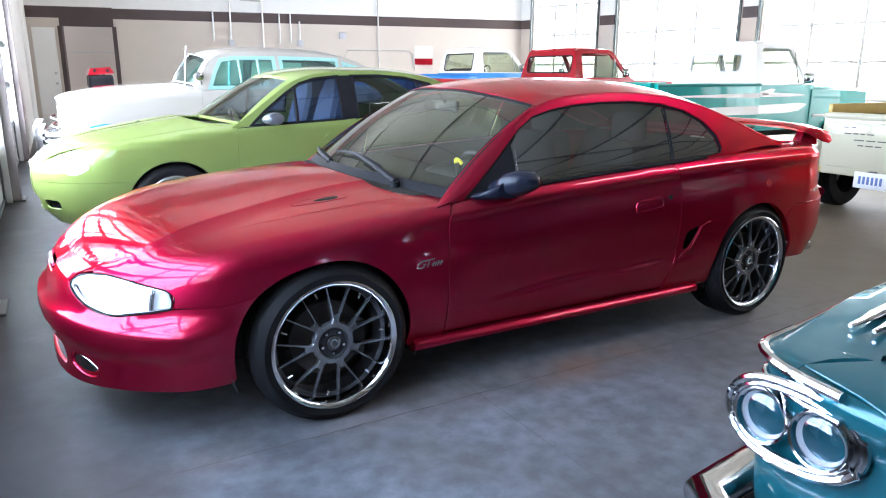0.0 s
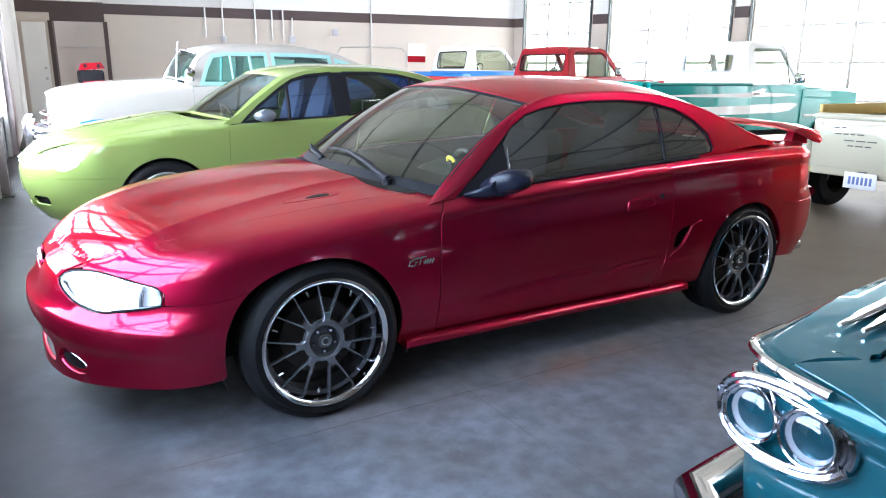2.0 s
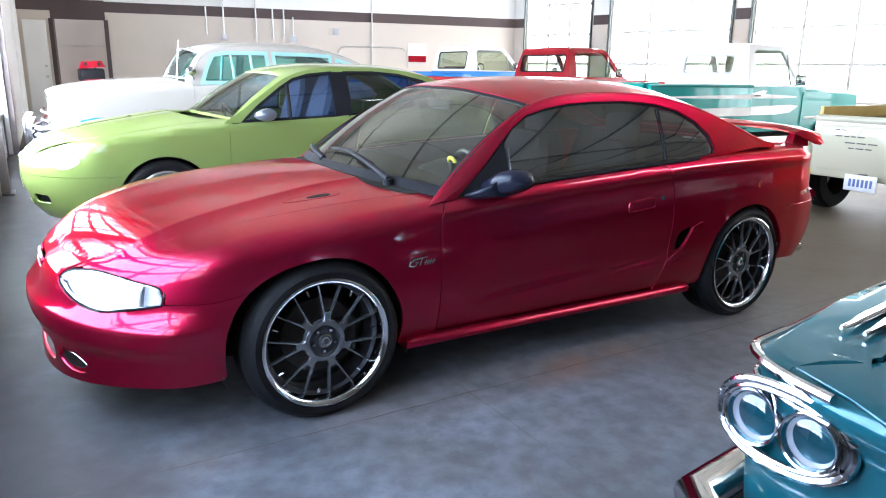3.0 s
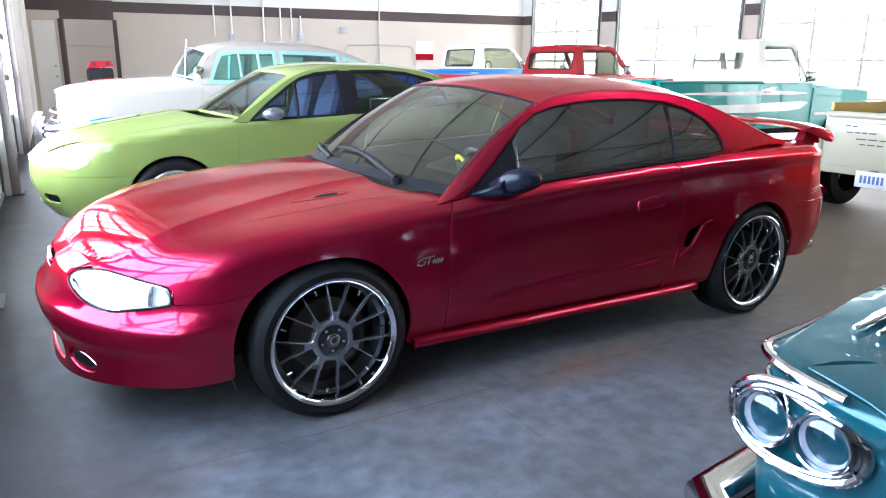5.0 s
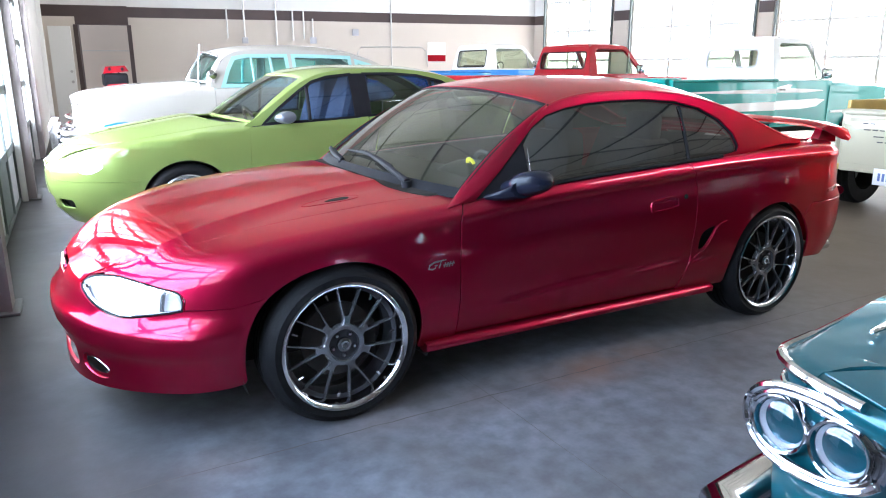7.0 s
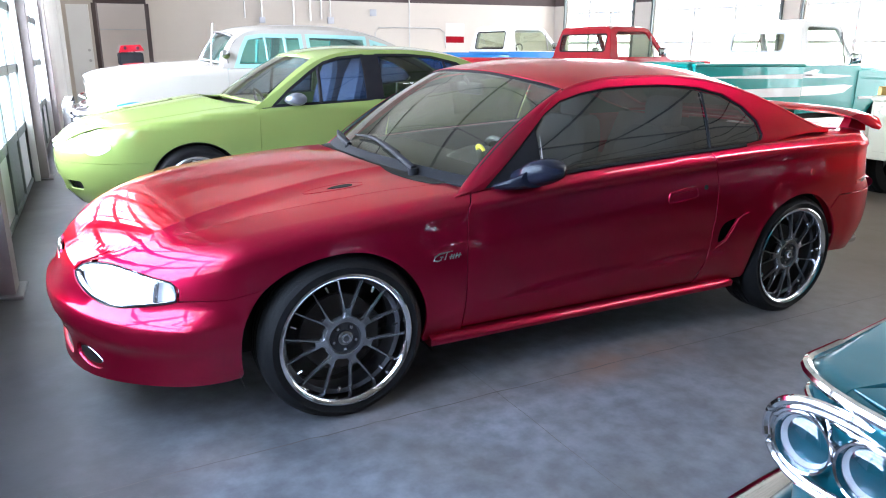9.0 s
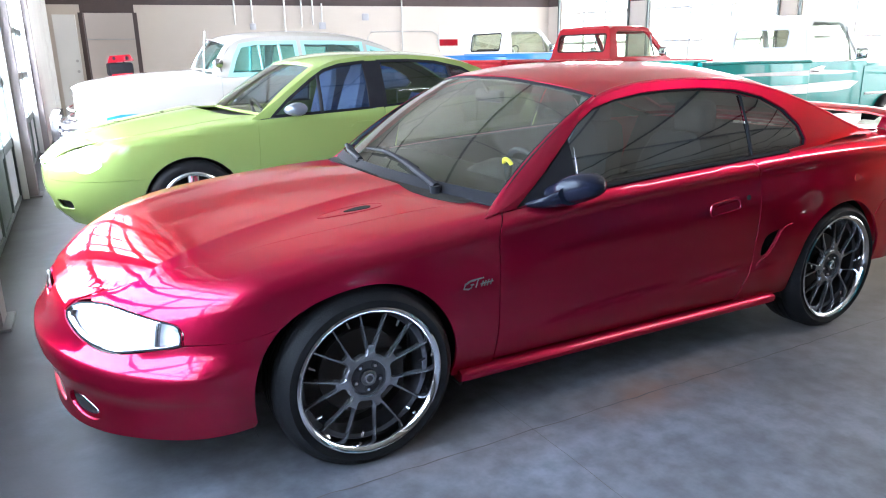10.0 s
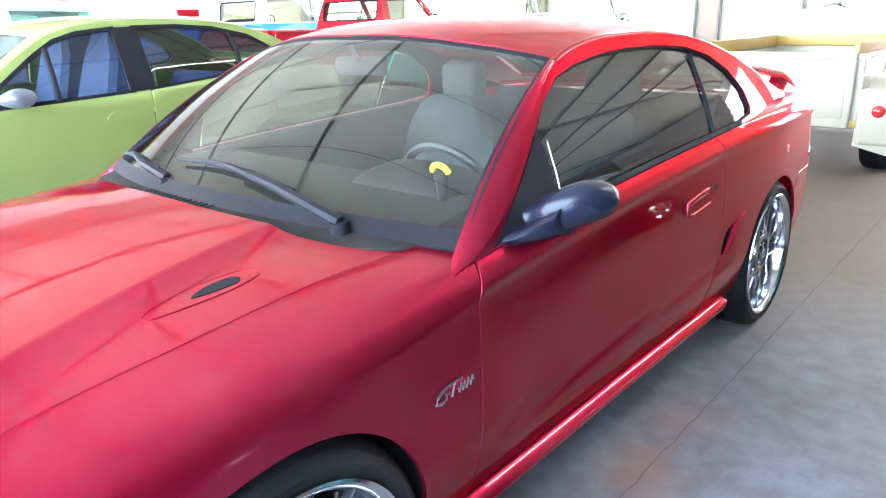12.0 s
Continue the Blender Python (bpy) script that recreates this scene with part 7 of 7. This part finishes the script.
    for k in range(5):
        z = 0.50 + 0.035 * k
        part("grille_bar", tube([(-0.885, -0.40, z), (-0.892, 0.0, z), (-0.885, 0.40, z)], 0.008, 8), CHROME, car)
    return car


teal_cruiser()


# ---------------------------------------------------------------- pickup trucks, noses to the far doors
def pickup(name, label, m, top, low, roof_z=1.84, belt=1.28, rail_z=1.20, half=0.80, win=(0.50, 1.42, 1.70), stripe=None, tail=-2.25, stepside=False, rubber=None):
    """A pickup: bed with sides and tailgate, cab with open window frames, bonnet and wheels. x = 0 at the back of the cab, nose to +x."""
    t = thing(name, label, "pickup truck", m)
    bw = 0.93
    zb = 0.43 if stepside else 0.62
    # bed
    for s in (-1, 1):
        y = s * (0.68 if stepside else bw)
        bs = part("bed_side", box((tail + 0.06, y - 0.035, zb), (-0.05, y + 0.035, rail_z), 0.02, 3), low, t)
        part("bed_rail", tube([(tail + 0.05, y, rail_z), (tail / 2, y, rail_z + 0.004), (-0.05, y, rail_z)], 0.045, 10, flat=0.6), low, bs)
        if stripe:
            for z0, z1, k in ((1.05, 1.12, 0.15), (0.80, 0.93, 0.75)):
                ya, yb = y + s * 0.030, y + s * 0.041
                part("white_stripe", loft([[(x, ya, z0 + (1 - w) * 0.5 * (z1 - z0)), (x, yb, z0 + (1 - w) * 0.5 * (z1 - z0)), (x, yb, z1 - (1 - w) * 0.5 * (z1 - z0)), (x, ya, z1 - (1 - w) * 0.5 * (z1 - z0))] for x, w in ((tail + 0.10, k), (-0.08, 1.0))]), stripe, bs)
        if stepside:
            rings = []
            for k in range(13):
                a = math.pi * k / 12
                cx, cz = tail + 0.62 - 0.58 * math.cos(a), 0.32 + 0.50 * math.sin(a) ** 0.8
                rings.append([(cx, s * 0.70, cz - 0.05), (cx, s * 0.72, cz), (cx, s * 0.85, cz + 0.01), (cx, s * 0.97, cz - 0.03), (cx, s * 1.01, cz - 0.12), (cx, s * 0.98, cz - 0.12)])
            part("rear_fender", loft(rings), low, t)
            lamp = part("tail_lamp", lathe([(0.0, -0.02), (0.035, -0.015), (0.05, 0.0), (0.05, 0.03)], 20), REDLENS, t, "small round tail lamp")
            lamp.matrix_local = Matrix.Translation((tail + 0.015, s * 0.86, 0.56)) @ Matrix.Rotation(-math.pi / 2, 4, "Z")
            part("fender_end", box((tail + 0.02, s * 0.85 - 0.15, 0.27), (tail + 0.12, s * 0.85 + 0.15, 0.74), 0.05, 3), low, t)
    bwi = 0.70 if stepside else bw
    part("bed_floor", box((tail + 0.05, -bwi, zb - 0.02), (-0.05, bwi, zb + 0.04), 0.01), GOLDWOOD if stepside else DARK, t)
    part("bed_front", box((-0.08, -bwi, zb), (-0.03, bwi, rail_z), 0.015), low, t)
    tg = part("tailgate", box((tail, -bwi + 0.045, zb - 0.02), (tail + 0.055, bwi - 0.045, rail_z), 0.018, 3), low, t)
    part("gate_recess", box((tail - 0.008, -bwi + 0.10, zb + 0.06), (tail + 0.01, bwi - 0.10, rail_z - 0.05), 0.005), low, tg)
    part("gate_lip", tube([(tail + 0.025, -bwi + 0.05, rail_z), (tail + 0.025, bwi - 0.05, rail_z)], 0.038, 10), low, tg)
    if not stepside:
        part("rear_bumper", box((tail - 0.16, -0.85, 0.42), (tail - 0.02, 0.85, 0.56), 0.03, 3), CHROME, t)
    # cab
    W = half + 0.08

    def side(x, z):
        return (x, -(W - 0.17 * max(0.0, (z - belt) / (roof_z - belt)) ** 1.2), z)

    def back(y, z):
        k = max(0.0, (z - belt) / (roof_z - belt))
        return (0.02 + 0.10 * k ** 1.3, -y, z)

    for s in (1, -1):
        fr = [(0.02, 0.55), (0.02, belt), (0.12, roof_z - 0.06), (0.20, roof_z - 0.02), (0.92, roof_z - 0.02), (1.02, roof_z - 0.05), (1.42, belt), (1.45, belt - 0.05), (1.45, 0.55)]
        hole = [(0.20, belt + 0.03), (0.24, roof_z - 0.13), (0.30, roof_z - 0.09), (0.90, roof_z - 0.09), (0.97, roof_z - 0.12), (1.28, belt + 0.06), (1.27, belt + 0.03)]
        d = panel("cab_side", fr, side, top, t, gap=0, step=0.15, thick=0.04, holes=[hole], flip=s)
        g = panel("door_window", hole, side, CLEAR, d, gap=0, step=0.2, lift=-0.015, thick=0, flip=s)
        g.visible_shadow = False
        panel("lower_door", [(0.0, 0.54), (0.0, belt + 0.01), (1.47, belt + 0.01), (1.47, 0.54)], side, low, d, gap=0, step=0.2, lift=0.012, thick=0.012, flip=s)
        if stripe:
            for spear in ([(0.0, 1.06), (0.02, 1.12), (0.35, 1.18), (0.45, 1.17), (0.40, 1.12), (1.2, 1.085), (1.25, 1.07), (0.8, 1.05)], [(0.0, 0.80), (0.0, 0.93), (1.1, 0.95), (1.3, 0.93), (1.1, 0.83), (0.7, 0.80)]):
                panel("white_stripe", spear, side, stripe, d, gap=0, step=0.2, lift=0.018, thick=0.006, flip=s)
        part("quarter_bar", tube([(x, s * (y - 0.0), z) for x, y, z in (side(1.06, belt + 0.04), side(1.04, roof_z - 0.16))], 0.012, 6), CHROME, d)
        part("door_handle", tube([(0.12, s * (W + 0.03), belt - 0.12), (0.26, s * (W + 0.03), belt - 0.12)], 0.014, 8), CHROME, d)
        mr = part("door_mirror", box((1.14, s * (W + 0.10) - 0.09, belt + 0.04), (1.18, s * (W + 0.10) + 0.09, belt + 0.20), 0.03, 3), CHROME, t)
        part("mirror_arm", tube([(1.16, s * (W - 0.02), belt + 0.02), (1.16, s * (W + 0.10), belt + 0.08)], 0.01, 6), CHROME, mr)
    wy, wz0, wz1 = win
    bo = [(-W, 0.55), (-W, belt), (-(W - 0.05), belt + 0.2), (-(W - 0.15), roof_z - 0.05), (-(W - 0.22), roof_z - 0.01), (W - 0.22, roof_z - 0.01), (W - 0.15, roof_z - 0.05), (W - 0.05, belt + 0.2), (W, belt), (W, 0.55)]
    wh = rounded(-wy, wz0, wy, wz1, 0.06, 4)
    bk = panel("cab_back", bo[::-1], back, top, t, gap=0, step=0.15, thick=0.04, holes=[wh])
    panel("window_rubber", inset(wh, -0.012), back, rubber or TRIM, bk, gap=0, step=0.2, lift=0.004, thick=0.012, holes=[inset(wh, 0.012)])
    g = panel("rear_window", wh, back, CLEAR, bk, gap=0, step=0.2, lift=-0.012, thick=0)
    g.visible_shadow = False
    panel("lower_back", [(-W, 0.54), (W, 0.54), (W, belt + 0.01), (-W, belt + 0.01)][::-1], back, low, bk, gap=0, step=0.3, lift=0.012, thick=0.012)
    rings = []
    for x, dz, k in ((0.10, -0.05, 0.90), (0.16, -0.005, 0.97), (0.4, 0.02, 1.0), (0.7, 0.02, 1.0), (0.95, 0.0, 0.97), (1.06, -0.05, 0.92)):
        yr = (W - 0.165) * k
        rings.append([(x, -yr, roof_z - 0.05 + dz * 0.3), (x, -yr * 0.86, roof_z - 0.008 + dz * 0.7), (x, 0, roof_z + 0.01 + dz), (x, yr * 0.86, roof_z - 0.008 + dz * 0.7), (x, yr, roof_z - 0.05 + dz * 0.3), (x, 0, roof_z - 0.06 + dz * 0.3)])
    part("roof", loft(rings), top, t)

    def front(y, v):
        return (1.42 - 0.42 * v, y * (W - 0.02 - 0.155 * v), belt - 0.02 + (roof_z - 0.06 - belt) * v)

    fh = [(-0.93, 0.06), (0.93, 0.06), (0.93, 0.94), (-0.93, 0.94)]
    sf = panel("screen_frame", [(-1, -0.02), (1, -0.02), (1, 1.05), (-1, 1.05)], front, top, t, gap=0, step=0.2, thick=0.03, holes=[fh])
    g = panel("windscreen", fh, front, CLEAR, sf, gap=0, step=0.25, lift=-0.01, thick=0)
    g.visible_shadow = False
    # bonnet, wings, inside
    rings = []
    for x, w, z in ((1.40, W + 0.02, belt - 0.01), (1.9, W + 0.02, belt - 0.01), (2.6, W + 0.02, belt - 0.03), (2.99, W + 0.02, belt - 0.06), (3.05, W - 0.02, belt - 0.12)):
        rings.append([(x, -w, 0.50), (x, -w, 0.85), (x, -w, z - 0.06), (x, -w + 0.05, z - 0.01), (x, 0, z + 0.03), (x, w - 0.05, z - 0.01), (x, w, z - 0.06), (x, w, 0.85), (x, w, 0.50)])
    part("front_body", loft(rings), low, t, sharp=25)
    if stripe:
        for s in (-1, 1):
            part("white_stripe", box((1.48, s * (W + 0.022) - 0.01, 0.72), (2.2, s * (W + 0.022) + 0.01, 0.76), 0.004), stripe, t)
    part("seat", box((0.22, -W + 0.15, 0.65), (0.36, W - 0.15, belt + 0.12), 0.05, 3), DASH, t)
    part("dashboard", box((1.12, -W + 0.1, 0.95), (1.36, W - 0.1, belt - 0.01), 0.05, 3), DASH, t)
    part("steering_wheel", tube([(1.02 + 0.08 * math.sin(a), 0.36 + 0.2 * math.cos(a), belt + 0.02 + 0.17 * math.sin(a)) for a in (2 * math.pi * j / 20 for j in range(20))], 0.013, 6, True), DASH, t)
    part("chassis", box((tail + 0.15, -0.45, 0.40), (2.7, 0.45, 0.58), 0.03), DARK, t)
    for x in (tail + 0.95 if not stepside else tail + 0.62, 2.1):
        for s in (-1, 1):
            wheel("wheel", t, x, s * (0.93 if x < 0 else 0.92), 0.36, 0.363, 0.21, 0.22, WHITE if top is WHITE else CHROME, s, 0.2)
    return t


# pale window rubbers on two trucks: glare put into their colour
pickup("turquoise_pickup", "turquoise and white nineteen-sixties pickup truck with white side stripe", Matrix.Translation((8.72, 4.50, 0)), WHITE, AQUA, 1.885, 1.22, 1.235, 0.76, (0.48, 1.43, 1.70), WHITE, tail=-2.3, rubber=PALEGREY)
pickup("red_pickup", "bright red pickup truck with chrome mirrors", Matrix.Translation((7.75, 7.55, 0)), TRUCKRED, TRUCKRED, 1.86, 1.30, 1.27, 0.76, (0.66, 1.42, 1.72))
pickup("blue_pickup", "blue pickup truck with a white cab roof", Matrix.Translation((7.70, 10.75, 0)), WHITE, BLUE, 1.96, 1.40, 1.36, 0.76, (0.60, 1.47, 1.83))
CREAMTRUCK = pickup("cream_pickup", "cream stepside pickup truck with golden bed boards and lettered tailgate", Matrix.Translation((8.35, 0.20, 0)), WHITE, CREAM, 1.86, 1.24, 0.985, 0.74, (0.5, 1.36, 1.64), tail=-2.35, stepside=True, rubber=PALEGREY)


def cream_details():
    t, x = CREAMTRUCK, -2.35
    for k in range(7):
        y = -0.60 + 0.20 * k
        part("bed_board", box((x + 0.08, y - 0.09, 0.472), (-0.10, y + 0.09, 0.485), 0.004), GOLDWOOD, t)
    for s in (-1, 1):
        part("side_board", box((x + 0.03, s * 0.64 - 0.02, 0.987), (-0.08, s * 0.64 + 0.02, 1.10), 0.008), GOLDWOOD, t, "golden painted board on the bed side")
    part("head_board", box((-0.09, -0.64, 0.987), (-0.05, 0.64, 1.10), 0.008), GOLDWOOD, t)
    # lettering that cannot be read: short dark bars
    rnd = random.Random(4)
    for z, y0, words in ((0.885, 0.46, 2), (0.825, 0.44, 4), (0.765, 0.34, 3), (0.715, 0.30, 3)):
        y = y0
        for _ in range(words):
            w = rnd.uniform(0.04, 0.10)
            part("lettering_bar", box((x - 0.014, y - w, z - 0.005), (x - 0.004, y, z + 0.005), 0.001), INK, t)
            y -= w + 0.02
    pl = part("number_plate", box((x - 0.05, -0.04, 0.315), (x - 0.04, 0.27, 0.47), 0.003), PLATE, t, "white number plate with blue characters made plain")
    for k in range(6):
        part("plate_bar", box((x - 0.054, 0.0 + 0.04 * k, 0.355), (x - 0.049, 0.024 + 0.04 * k, 0.43), 0.002), PLATEBLUE, pl)
    part("plate_bracket", box((x - 0.042, 0.08, 0.44), (x - 0.0, 0.15, 0.48), 0.003), STEEL, t)
    part("tow_hook", tube([(x + 0.03, -0.30, 0.42), (x + 0.02, -0.30, 0.34), (x + 0.06, -0.30, 0.30)], 0.018, 8), STEEL, t)


cream_details()


def red_tractor():
    t = thing("garden_tractor", "small red garden tractor with a black seat", "tractor", Matrix.Translation((0.30, 11.2, 0)) @ Matrix.Diagonal((0.8, 0.9, 1.03, 1.0)))
    part("hood", loft([[(-0.30, x, 0.55), (-0.32, x, 0.95), (-0.2, x, 1.12), (0.2, x, 1.14), (0.32, x, 0.98), (0.30, x, 0.55)] for x in (-0.55, -0.5, 0.2, 0.3)]), TRUCKRED, t)
    part("top_cover", loft([[(-0.26, y, 1.30), (-0.20, y, 1.42), (0.20, y, 1.44), (0.28, y, 1.34)] for y in (-0.4, -0.3, 0.2, 0.3)]), TRUCKRED, t)
    part("seat", box((-0.25, -0.45, 1.08), (0.25, 0.2, 1.31), 0.05, 3), TRIM, t)
    for x in (-0.12, 0.14):
        part("headlamp", tube([(x, -0.44, 1.38), (x, -0.38, 1.38)], 0.03, 14), TRIM, t)
    part("fender", box((-0.40, 0.0, 0.50), (0.40, 0.7, 0.62), 0.05, 3), TRUCKRED, t)
    part("steering_wheel", tube([(0.18 * math.cos(a), 0.15 + 0.05 * math.sin(a), 1.2 + 0.16 * math.sin(a)) for a in (2 * math.pi * j / 20 for j in range(20))], 0.014, 6, True), TRIM, t)
    part("frame", box((-0.2, -0.5, 0.22), (0.2, 0.65, 0.55), 0.03), DARK, t)
    for y, r in ((-0.35, 0.22), (0.42, 0.30)):
        for s in (-1, 1):
            w = part("wheel", lathe([(r * 0.5, -0.08), (r * 0.8, -0.10), (r, -0.06), (r, 0.06), (r * 0.8, 0.10), (r * 0.5, 0.08)], 28), RUBBER, t)
            part("rim", lathe([(0.0, 0.03), (r * 0.3, 0.05), (r * 0.5, 0.08)], 24), PAPER, w)
            w.matrix_local = Matrix.Translation((s * 0.36, y, r)) @ Matrix.Rotation(-s * math.pi / 2, 4, "Z")
    return t


red_tractor()
